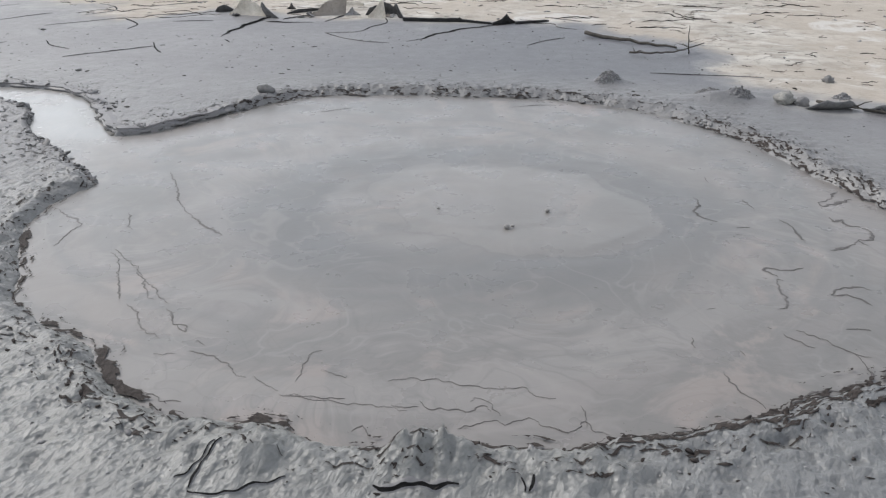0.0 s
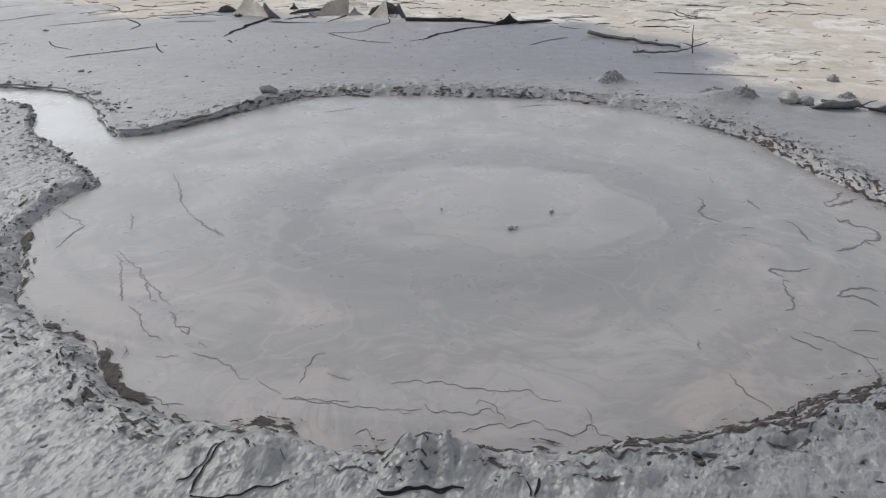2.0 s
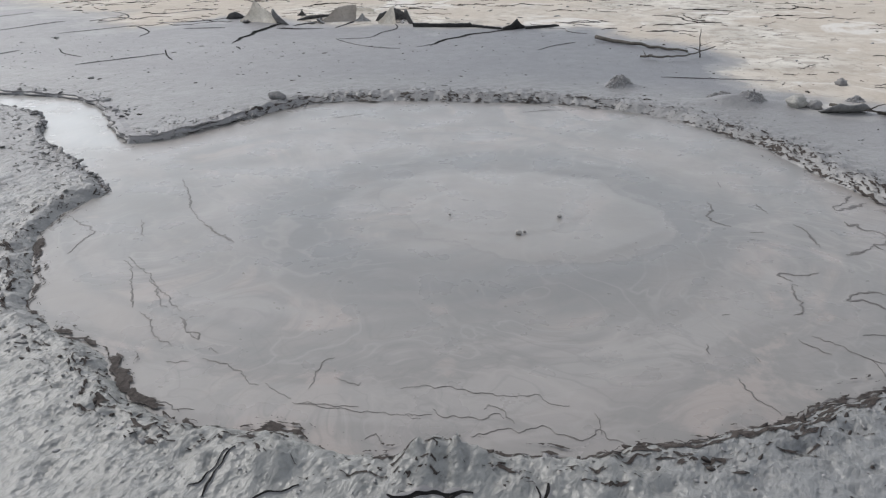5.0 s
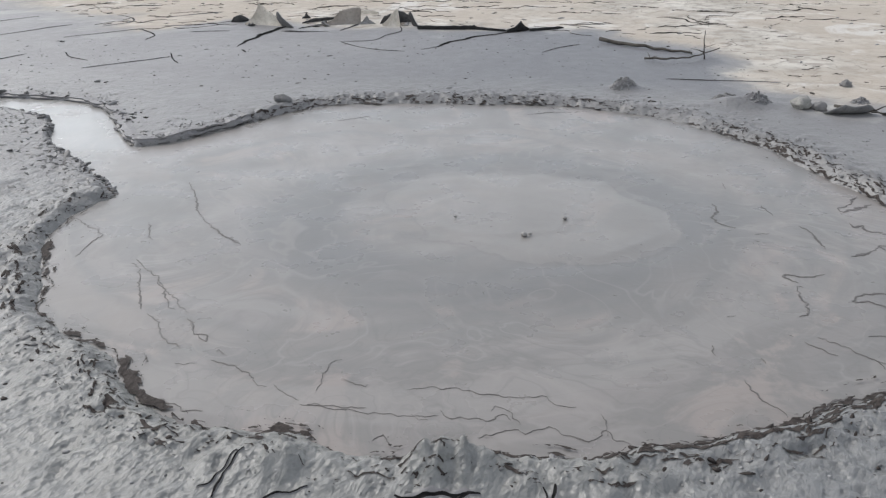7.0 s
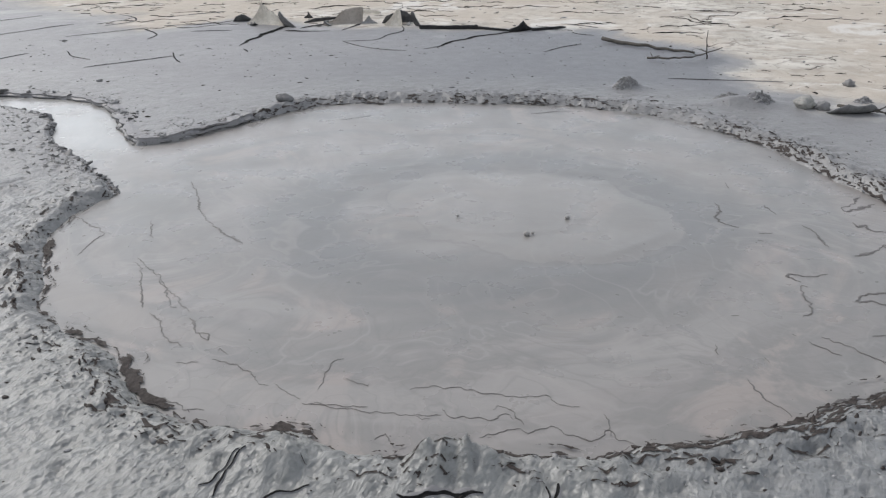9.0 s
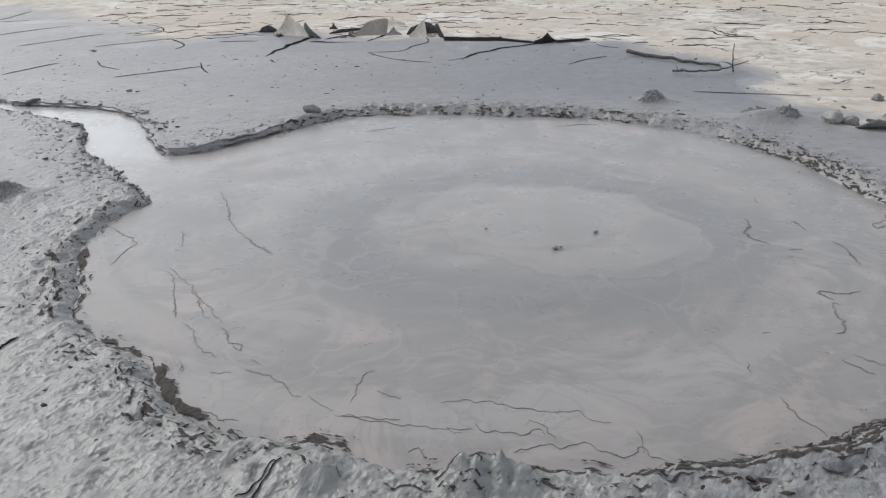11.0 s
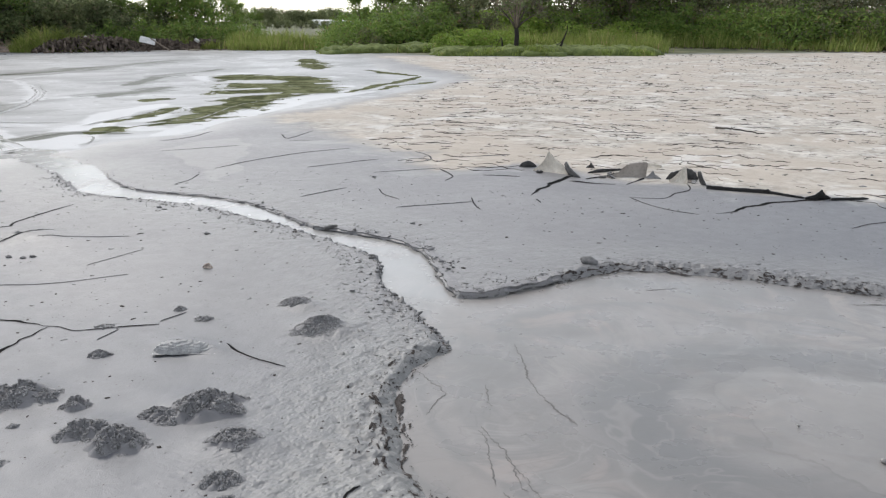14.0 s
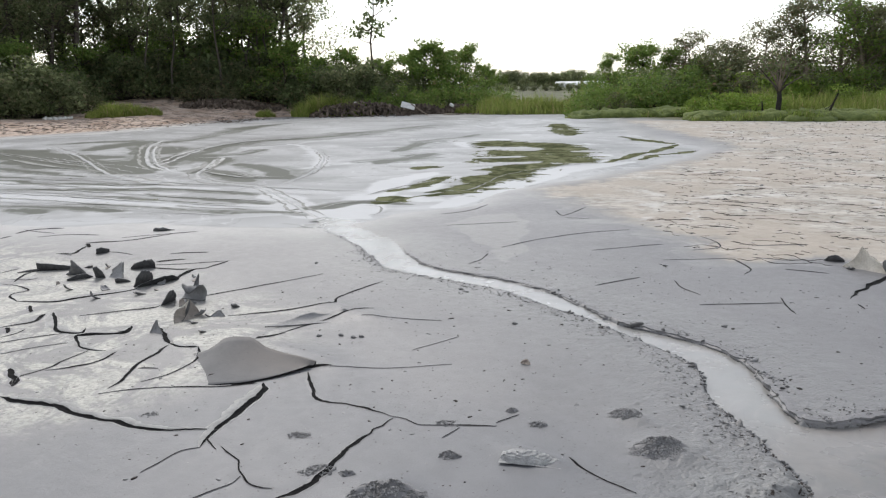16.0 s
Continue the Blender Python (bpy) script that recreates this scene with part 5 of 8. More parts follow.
POOL_CO = []
for x, y, r in ((0.12, 3.42, 0.014), (0.145, 3.43, 0.008), (0.30, 3.62, 0.011), (-0.20, 3.60, 0.007)):
    bubble(x, y, r, "small smooth bubble of wet grey mud in the pool")
streak([(-1.49, 3.02), (-1.42, 2.95), (-1.37, 2.84), (-1.27, 2.64)], 0.0036)
streak([(-1.49, 3.06), (-1.41, 2.97), (-1.33, 2.91), (-1.28, 2.83), (-1.22, 2.75), (-1.18, 2.68), (-1.14, 2.65)], 0.0048)
streak([(-1.32, 2.89), (-1.22, 2.78), (-1.15, 2.7), (-1.08, 2.63)], 0.0024)
streak([(-1.23, 2.61), (-1.18, 2.57), (-1.12, 2.49), (-1.09, 2.44), (-1.04, 2.42), (-1.01, 2.39)], 0.0048)
streak([(-1.07, 2.59), (-1.03, 2.54), (-1.01, 2.5), (-0.98, 2.49), (-0.95, 2.48), (-0.94, 2.44), (-0.99, 2.49)], 0.0072)
streak([(-0.88, 2.38), (-0.88, 2.4), (-0.86, 2.39), (-0.84, 2.36)], 0.0048)
streak([(-0.88, 2.33), (-0.81, 2.31), (-0.77, 2.29), (-0.71, 2.24), (-0.68, 2.21), (-0.65, 2.2)], 0.0036)
streak([(-0.63, 2.21), (-0.6, 2.19), (-0.56, 2.15), (-0.53, 2.14)], 0.0072)
streak([(-0.52, 2.12), (-0.44, 2.11), (-0.3, 2.1), (-0.24, 2.09), (-0.13, 2.08)], 0.0024)
streak([(-0.5, 2.12), (-0.42, 2.12), (-0.32, 2.12)], 0.0036)
streak([(-0.49, 2.19), (-0.49, 2.28), (-0.48, 2.36), (-0.45, 2.37)], 0.0024)
streak([(-0.42, 2.26), (-0.38, 2.24), (-0.34, 2.22), (-0.34, 2.24)], 0.0048)
streak([(-0.99, 2.12), (-0.94, 2.1), (-0.89, 2.08), (-0.86, 2.06), (-0.8, 2.06)], 0.0072)
streak([(-0.99, 2.3), (-0.92, 2.31)], 0.0024)
streak([(-0.1, 2.13), (-0.07, 2.1), (-0.03, 2.1), (-0.0, 2.1), (0.02, 2.1), (0.05, 2.09), (0.07, 2.1), (0.08, 2.12), (0.1, 2.12), (0.11, 2.1)], 0.0036)
streak([(0.05, 2.14), (0.06, 2.17), (0.08, 2.16), (0.11, 2.13), (0.14, 2.08)], 0.0024)
streak([(-0.18, 2.1), (-0.1, 2.1)], 0.0024)
streak([(-0.21, 2.22), (-0.15, 2.24), (-0.06, 2.24), (0.02, 2.22), (0.13, 2.22), (0.21, 2.22), (0.25, 2.18), (0.3, 2.18)], 0.0024)
streak([(0.02, 2.01), (0.07, 2.03), (0.11, 2.06), (0.13, 2.06), (0.16, 2.05), (0.22, 2.08), (0.26, 2.05), (0.3, 2.03), (0.33, 2.02)], 0.0036)
streak([(-0.27, 1.97), (-0.25, 2.0), (-0.23, 1.98), (-0.22, 1.95)], 0.0036)
streak([(-0.34, 2.12), (-0.32, 2.12)], 0.0036)
streak([(0.29, 2.04), (0.33, 2.02), (0.36, 2.05), (0.38, 2.08), (0.4, 2.04), (0.44, 2.02)], 0.0036)
streak([(0.37, 2.15), (0.38, 2.13), (0.39, 2.09), (0.38, 2.05)], 0.0072)
streak([(0.82, 2.37), (0.83, 2.33), (0.84, 2.29), (0.86, 2.25), (0.89, 2.22), (0.9, 2.19)], 0.006)
streak([(1.12, 2.65), (1.15, 2.62), (1.18, 2.61), (1.23, 2.55), (1.26, 2.52), (1.31, 2.5)], 0.0084)
streak([(1.07, 2.62), (1.11, 2.57), (1.15, 2.54)], 0.0036)
streak([(1.27, 2.52), (1.27, 2.46), (1.26, 2.37), (1.2, 2.34), (1.13, 2.3), (1.05, 2.27), (1.03, 2.24)], 0.0072)
streak([(1.29, 2.67), (1.32, 2.68), (1.37, 2.67)], 0.0108)
streak([(0.76, 2.57), (0.75, 2.52), (0.76, 2.5)], 0.0048)
streak([(0.9, 2.5), (0.91, 2.47)], 0.0036)
streak([(1.1, 2.79), (1.14, 2.82), (1.15, 2.88), (1.15, 2.99), (1.16, 3.04), (1.18, 3.02)], 0.006)
streak([(1.17, 3.06), (1.14, 3.09), (1.13, 3.12), (1.17, 3.13), (1.22, 3.11), (1.29, 3.14)], 0.006)
streak([(1.32, 2.92), (1.36, 2.97), (1.44, 2.99), (1.48, 2.97)], 0.006)
streak([(1.32, 2.92), (1.39, 2.92), (1.44, 2.85)], 0.0072)
streak([(1.7, 4.01), (1.62, 3.89), (1.57, 3.86), (1.58, 3.82), (1.65, 3.86), (1.74, 3.92)], 0.0096)
streak([(1.56, 3.68), (1.56, 3.63), (1.61, 3.66), (1.6, 3.6), (1.66, 3.58), (1.69, 3.53), (1.65, 3.45), (1.6, 3.44), (1.62, 3.38)], 0.0096)
streak([(1.45, 3.32), (1.52, 3.35), (1.6, 3.43)], 0.0084)
streak([(1.0, 3.88), (1.01, 3.8), (0.97, 3.7), (1.0, 3.62), (1.05, 3.58)], 0.0084)
streak([(1.11, 4.18), (1.11, 4.09)], 0.0072)
streak([(1.23, 3.88), (1.24, 3.79), (1.25, 3.75)], 0.0036)
streak([(1.33, 3.63), (1.36, 3.57), (1.37, 3.39)], 0.0048)
streak([(1.12, 3.52), (1.18, 3.53)], 0.0048)
streak([(1.1, 3.45), (1.12, 3.44)], 0.0048)
streak([(0.85, 2.77), (0.88, 2.78)], 0.006)
streak([(1.03, 2.66), (1.04, 2.65)], 0.0048)
streak([(0.1, 5.44), (0.24, 5.5), (0.39, 5.51)], 0.0096)
streak([(-1.14, 5.22), (-1.05, 5.27), (-0.95, 5.34)], 0.0084)
streak([(-1.65, 4.0), (-1.51, 3.76), (-1.43, 3.58), (-1.25, 3.37), (-1.1, 3.24)], 0.0048)
streak([(-2.02, 3.49), (-1.9, 3.4), (-1.78, 3.32), (-1.77, 3.18), (-1.76, 3.06)], 0.0048)
streak([(-1.62, 3.46), (-1.56, 3.33), (-1.51, 3.26)], 0.0048)


def scum_lace():
    """Torn films of dark scum stranded in a lacy band along the waterline."""
    line = edge_line(POOL_RIM, 0.005, -0.001)
    step = np.arange(-0.11, 0.20, 0.004)
    p, out = np.array([a for a, b in line]), np.array([b for a, b in line])
    kern = np.ones(15) / 15
    out = np.stack([np.convolve(np.pad(out[:, k], 7, "edge"), kern, "valid") for k in (0, 1)], 1)
    x, y = p[:, :1] + out[:, :1] * step, p[:, 1:] + out[:, 1:] * step
    along = (np.arange(len(line)) * 0.005)[:, None] + 0 * step
    o = step[None, :] + 0.022 * fbm(along * 5, along * 0 + 3, 501, 3) + 0.012 * fbm(along * 26, along * 0 + 9, 505, 2)
    px, py = p[:, :1], p[:, 1:]
    south, west = smooth(-0.5, -0.1, px) * smooth(3.0, 2.5, py), smooth(-0.25, -0.55, px) * smooth(3.9, 3.6, py)
    east = smooth(1.2, 1.5, px) * smooth(2.2, 2.6, py) + smooth(0.3, 0.9, px) * smooth(3.5, 4.2, py)
    north = smooth(0.9, 0.3, px) * smooth(4.6, 5.0, py)
    flat = fbm(along * 13, o * 60, 511, 4)
    curl = 1 - 4.0 * np.abs(fbm(along * 17 + 1.2 * flat, o * 46, 521, 3))
    lump = fbm(along * 4.2, along * 0 + 5, 531, 3)
    band = lambda mid, wide: np.exp(-((o - mid) / wide) ** 2)
    f = south * (1.25 * band(0.0, 0.016) + 0.85 * band(0.055, 0.022) + 0.35 * band(0.02, 0.05) + 0.4 * band(0.12, 0.04))
    f = f + west * (1.2 * band(-0.012, 0.014) * (0.75 + 0.9 * lump) + 0.7 * band(-0.032, 0.02) * np.clip(lump * 2.6, 0, 1) + 0.42 * band(0.085, 0.06))
    f = f + east * (0.72 * band(0.006, 0.010) + 0.34 * band(0.06, 0.05)) + north * (0.85 * band(0.0, 0.009) + 0.55 * band(0.05, 0.045))
    f = f * (0.85 + 0.5 * lump) + 0.95 * curl + 0.6 * flat - 1.05
    f = np.where((np.abs(step)[None, :] > 0.19) | (step[None, :] < -0.105), -1.0, f)
    f[0], f[-1] = -1, -1
    verts, faces, index = [], [], {}

    def vert(key, px, py):
        if key not in index:
            index[key] = len(verts)
            top = max(ground_z(px, py), float(sheet_level(np.array(px), py)) + 0.004)
            verts.append((px, py, top + 0.0025))
        return index[key]

    rows, cols = np.nonzero((f[:-1, :-1] > 0) | (f[1:, :-1] > 0) | (f[:-1, 1:] > 0) | (f[1:, 1:] > 0))
    for i, j in zip(rows.tolist(), cols.tolist()):
        ring, poly = [(i, j), (i + 1, j), (i + 1, j + 1), (i, j + 1)], []
        for a, b in zip(ring, ring[1:] + ring[:1]):
            fa, fb = f[a], f[b]
            if fa > 0:
                poly.append(vert(a, x[a], y[a]))
            if (fa > 0) != (fb > 0):
                t = fa / (fa - fb)
                poly.append(vert((min(a, b), max(a, b)), x[a] + (x[b] - x[a]) * t, y[a] + (y[b] - y[a]) * t))
        if len(poly) > 2:
            faces.append(poly)
    tagged(new("scum_film", mesh_from("scum_film", verts, faces, [SCUM])), "torn brown film of scum stranded at the pool's edge", "scum", kind="stuff")


scum_lace()


# ---- clods, stones, sticks ----
def clod(x, y, r, h, seed, label):
    """A craggy heap of granular mud that runs out into the flat, covered with small grains."""
    rng = random.Random(seed)
    p, nr, na, off = Pile(), 16, 40, seed * 2.7
    turn = rng.uniform(0, 6.28)

    def rise(a, u):
        cx, cy = math.cos(a) * u, math.sin(a) * u
        reach = 1 + 0.45 * noise.noise((math.cos(a) * 1.9, math.sin(a) * 1.9, off))
        q = math.hypot(cx - 0.15 * math.cos(turn), cy - 0.15 * math.sin(turn)) / reach
        peak = max(0.0, 1 - q * q) ** 1.5
        crag = 0.9 + 1.5 * noise.fractal(Vector((cx * 2.8, cy * 2.8, off)), 1.0, 2.0, 4)
        return h * 0.46 * peak * min(1.45, max(0.08, crag)) - 0.012 * max(0.0, q - 0.8)

    def place(a, u):
        c, d = math.cos(a) * u * r * 1.12, math.sin(a) * u * r * 0.8
        wx, wy = x + 0.79 * c - 0.61 * d, y + 0.61 * c + 0.79 * d
        return wx, wy, ground_z(wx, wy) + rise(a, u)

    verts = [place(0, 0)]
    for i in range(1, nr + 1):
        for k in range(na):
            verts.append(place(2 * math.pi * k / na, 1.3 * i / nr))
    faces = [(0, 1 + k, 1 + (k + 1) % na) for k in range(na)]
    for i in range(nr - 1):
        for k in range(na):
            b, c = 1 + i * na + k, 1 + i * na + (k + 1) % na
            faces.append((b, b + na, c + na, c))
    if h > 0.015:
        p.add(verts, faces, 1)
    octa = [(0, 1, 2), (0, 2, 3), (0, 3, 4), (0, 4, 1), (5, 2, 1), (5, 3, 2), (5, 4, 3), (5, 1, 4)]
    gv = [([(0, 0, 1.0), (1.0, 0.2 * k, 0), (-0.2, 1.0, 0.1 * k), (-1.0, 0, 0.15), (0.1 * k, -1.0, 0), (0, 0, -1.0)], octa) for k in range(4)]
    for _ in range(int((140 + 105000 * r * r) * (1 if h > 0.015 else 0.3))):
        a, u = rng.uniform(0, 6.28), math.sqrt(rng.random()) * 1.1
        if noise.noise((math.cos(a) * u * 2.2, math.sin(a) * u * 2.2, off + 4)) < 1.1 * (u - 0.86):
            continue
        s = rng.uniform(0.003, 0.0075) * (1 if h > 0.015 else 0.8)
        vv, ff = gv[rng.randrange(4)]
        gx, gy, gz = place(a, u)
        p.add(vv, ff, 0, Matrix.Translation((gx, gy, gz + s * 0.2)) @ Matrix.Rotation(rng.uniform(0, 6.28), 4, "Z") @ Matrix.Diagonal((s * 1.3, s, s, 1)))
    ob = new("mud_clod", p.mesh("mud_clod", [CLOD, GROUND]))
    return tagged(ob, label, "mud clod", "clods of thrown mud")


heap, small = "dark crumbly heap of mud lying on the grey mudflat", "small dark clod of mud on the grey mudflat"
for i, (x, y, r, h) in enumerate([(-3.08, 4.0, 0.10, 0.036), (-2.71, 3.66, 0.135, 0.062), (-2.65, 2.66, 0.164, 0.123), (-2.84, 2.52, 0.072, 0.054), (-2.74, 2.51, 0.081, 0.045), (-2.36, 2.45, 0.105, 0.040), (-2.22, 2.21, 0.084, 0.049), (-2.14, 2.08, 0.068, 0.024), (-2.78, 2.26, 0.111, 0.118), (-3.55, 2.39, 0.164, 0.116), (-3.59, 2.26, 0.103, 0.066), (-3.44, 2.43, 0.074, 0.049), (-3.25, 2.44, 0.069, 0.077), (-3.0, 2.27, 0.107, 0.072), (-2.84, 2.3, 0.079, 0.067), (-3.59, 2.92, 0.055, 0.048), (-3.89, 2.44, 0.041, 0.031), (-3.35, 2.2, 0.022, 0.017), (-3.68, 3.64, 0.036, 0.038), (-3.44, 3.57, 0.052, 0.026),
                                  (-4.06, 2.37, 0.10, 0.012), (-3.89, 3.26, 0.07, 0.010), (-4.47, 2.6, 0.07, 0.008), (-5.5, 2.24, 0.06, 0.008), (-3.16, 1.96, 0.05, 0.03)]):
    clod(x, y, r, h, i + 3, heap if r > 0.06 else small)


def stone(name, x, y, r, squash, mat, seed, label, category, rot=0, sink=0.3, stretch=1.0, group="", lump=0.75):
    v, f = blob(r, squash, lump, 3, seed, 1.9)
    ob = new(name, mesh_from(name, v, f, [mat]))
    ob.matrix_world = pose(x, y, ground_z(x, y) + r * squash * (1 - sink) * 0.6, 0, 8, rot) @ Matrix.Diagonal((stretch, 1, 1, 1))
    return tagged(ob, label, category, group)


stone("stone", -1.60, 5.52, 0.052, 0.62, STONE, 2, "dark grey stone sitting on the pool's crumbly rim", "stone", stretch=1.25, lump=0.22)


def shell_fragment(x, y):
    """A chipped piece of shell, lying tilted."""
    rng = random.Random(6)
    ring = [(0.040, 0), (0.026, 0.024), (0.002, 0.034), (-0.028, 0.020), (-0.036, -0.010), (-0.008, -0.026), (0.024, -0.020)]
    verts = [(a, b, 0.004 + rng.uniform(0, 0.008)) for a, b in ring] + [(a * 0.55, b * 0.55, 0.026 + rng.uniform(-0.006, 0.01)) for a, b in ring] + [(0.004, 0.002, 0.044)]
    n = len(ring)
    faces = [(i, (i + 1) % n, n + (i + 1) % n, n + i) for i in range(n)] + [(n + i, n + (i + 1) % n, 2 * n) for i in range(n)] + [tuple(range(n))[::-1]]
    ob = new("shell_fragment", mesh_from("shell_fragment", verts, faces, [RUST], flat=True))
    ob.matrix_world = pose(x, y, ground_z(x, y), 8, 14, 35)
    tagged(ob, "small chipped cream and rusty brown shell fragment on the mud", "shell")


shell_fragment(-4.11, 4.42)


def flaky_slab(x, y):
    """A low ridge of drying mud whose skin flakes off in thin terraces."""
    nu, nv, verts, faces = 60, 26, [], []
    for j in range(nv + 1):
        for i in range(nu + 1):
            u, v = i / nu * 2 - 1, j / nv * 2 - 1
            edge = 1 - u * u - v * v * (1.1 + 0.5 * u)
            t = max(0.0, edge) ** 0.7 * (1.0 - 0.45 * u) + 0.28 * noise.noise((u * 3.2, v * 1.3, 4.0)) * (edge > 0.02)
            step = math.floor(t * 5) / 5 * 0.75 + t * 0.25
            verts.append((u * 0.165 + 0.006 * noise.noise((u * 6, v * 6, 1)), v * 0.07 + 0.012 * noise.noise((u * 3, v * 4, 7)), max(-0.01, step * 0.048 - 0.008) + 0.002 * noise.noise((u * 20, v * 12, 2))))
    for j in range(nv):
        for i in range(nu):
            a = j * (nu + 1) + i
            faces.append((a, a + 1, a + nu + 2, a + nu + 1))
    ob = new("flaky_mud_slab", mesh_from("flaky_mud_slab", verts, faces, [FLAKE], flat=True))
    ob.matrix_world = pose(x, y, ground_z(x, y) + 0.001, 0, 0, 26)
    tagged(ob, "pale flaky ridge of drying mud beside a crack", "mud slab")


flaky_slab(-3.2, 3.14)
for x, y, r, s in ((1.87, 5.56, 0.062, 4), (1.97, 5.52, 0.045, 5), (2.36, 6.2, 0.04, 12)):
    stone("pale_rock", x, y, r, 0.75, PALE_STONE if s == 4 else CLOD, s, "crusted rock with a pale top by the pool's rim", "rock", s * 40, group="rocks by the rim", lump=0.5)
for x, y, r, h, seed in ((0.78, 6.06, 0.09, 0.055, 71), (1.42, 5.72, 0.10, 0.06, 72), (1.62, 5.62, 0.09, 0.07, 73), (2.3, 5.75, 0.07, 0.05, 74)):
    clod(x, y, r, h, seed, "low crumbly lump of grey mud on the far bank")
for x, y in ((-5.89, 4.0), (-5.75, 4.12), (-5.62, 4.14), (-5.58, 4.19), (-4.75, 5.2), (-5.9, 5.9), (-6.9, 6.5), (-8.1, 5.9), (-3.3, 6.15), (-4.7, 8.05)):
    stone("mud_pellet", x, y, 0.02, 0.55, CLOD, int(x * -10), "small dark pellet of mud on the flat", "mud pellet", x * 50, group="pellets of mud")


def stick(points, radius, label, mat=None, twigs=0, seed=1):
    rng = random.Random(seed)
    p = Pile()
    pts = [(x, y, ground_z(x, y) + z) for x, y, z in points]
    fine = spline(pts, 5)
    fine += np.array([[rng.uniform(-1, 1) * radius * 0.5 for _ in range(3)] for _ in fine])
    p.add(*tube(fine, [radius * (1 - 0.6 * i / len(fine)) for i in range(len(fine))], 6))
    ob = new("stick", p.mesh("stick", [mat or DEAD_WOOD]))
    for _ in range(twigs):
        a = fine[rng.randrange(1, len(fine) - 1)]
        b = a + np.array([rng.uniform(-0.12, 0.12), rng.uniform(-0.12, 0.12), rng.uniform(0.0, 0.05)])
        part("twig", mesh_from("twig", *tube([a, (a + b) / 2 + rng.uniform(-0.01, 0.01), b], [radius * 0.5, radius * 0.35, radius * 0.15], 5), [mat or DEAD_WOOD]), ob)
    return tagged(ob, label, "stick", "sticks on the mud")


stick([(0.74, 7.99, 0.03), (1.11, 7.70, 0.02), (1.49, 7.43, 0.02)], 0.02, "thick grey dead stick lying on dried mud")
stick([(1.05, 7.12, 0.02), (1.25, 7.0, 0.04), (1.45, 7.12, 0.04), (1.72, 7.44, 0.06)], 0.010, "thin dead branch with side twigs on the mud", None, 7, 4)
stick([(1.55, 7.2, 0.0), (1.54, 7.22, 0.12), (1.53, 7.2, 0.24)], 0.006, "thin upright dead twig stuck in the mud", None, 2, 5)
stick([(-1.55, 14.5, 0.02), (-1.2, 14.0, 0.06), (-0.75, 13.8, 0.03)], 0.02, "dark dead branch lying on the dried field", None, 3, 6)
stick([(2.1, 5.6, 0.01), (2.4, 5.3, 0.03), (2.9, 5.1, 0.02)], 0.012, "thin dead branch lying beside the rocks", None, 4, 8)


# ---- curled plates of dried mud skin ----
def plate(x, y, w, d, curl, rot, label, lean=0.0, tip=0.0, top=None, seed=0, raise_z=0.0, skew=None):
    """A sheet of mud skin, w wide and d deep, whose far edge curls up through curl degrees; tip: how far it tapers."""
    rng = random.Random(seed)
    nu, nv, th = 14, 16, 0.006
    c = radians(max(curl, 1))
    upper, lower = [], []
    skew = rng.uniform(-0.35, 0.35) if skew is None else skew
    for j in range(nv + 1):
        t = j / nv
        a = c * t ** 1.5
        rad = d / c
        py, pz = rad * math.sin(a), rad * (1 - math.cos(a))
        taper = ((1 - t) ** 0.8 * tip + (1 - tip)) * (1 - 0.5 * t ** 5)
        for i in range(nu + 1):
            s = (i / nu - 0.5) * taper
            ragged = 1 + 0.32 * noise.noise((i * 0.22 + seed * 3.1, 0.5, seed * 1.7)) - 0.35 * abs(i / nu - 0.5 - skew * 0.6) * (1 - tip)
            side = 1 + 0.16 * noise.noise((seed * 5.3 + (i > nu / 2) * 9, j * 0.25, 1.0))
            px = s * w * side + skew * w * t * (0.4 + tip)
            cup = 0.5 * d * (i / nu - 0.5) ** 2 * (0.15 + t)
            dz = 0.014 * d * noise.noise((i * 0.35, j * 0.35, seed * 2.3))
            n = Vector((0, -math.sin(a), math.cos(a)))
            p = Vector((px, py * ragged, pz * (0.6 + 0.4 * ragged) + cup + dz))
            upper.append(p + n * th * 0.5)
            lower.append(p - n * th * (0.6 + 0.4 * rng.random()))
    k = nu + 1
    faces, slots, off = [], [], len(upper)
    for j in range(nv):
        for i in range(nu):
            a = j * k + i
            faces.append((a, a + 1, a + k + 1, a + k))
            slots.append(0)
            faces.append((off + a, off + a + k, off + a + k + 1, off + a + 1))
            slots.append(1)
    ring = [i for i in range(k)] + [j * k + nu for j in range(1, nv + 1)] + [nv * k + i for i in range(nu - 1, -1, -1)] + [j * k for j in range(nv - 1, 0, -1)]
    for a, b in zip(ring, ring[1:] + ring[:1]):
        faces.append((a, off + a, off + b, b))
        slots.append(1)
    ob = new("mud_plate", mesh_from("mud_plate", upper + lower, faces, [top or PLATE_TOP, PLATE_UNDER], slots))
    ob.matrix_world = pose(x, y, ground_z(x, y) + 0.004 + raise_z, lean, 0, rot)
    return tagged(ob, label, "mud plate", "curled plates of dried mud")


curled = "curled plate of dried mud skin, pale above and dark below"
rolled = "tightly rolled dark plate of mud skin on the cracked flat"
# along the edge of the dried field
plate(2.12, 5.45, 0.3, 0.10, 75, 188, curled, seed=13)
plate(2.5, 5.4, 0.36, 0.10, 70, 175, curled, seed=14)
# on the cracked flat to the west
plate(-7.85, 4.07, 0.26, 0.3, 260, 20, rolled, tip=0.0, seed=50, top=PLATE_GREY)
plate(-11.9, 6.2, 0.3, 0.08, 80, 230, curled, tip=0.3, seed=52, top=PLATE_GREY)


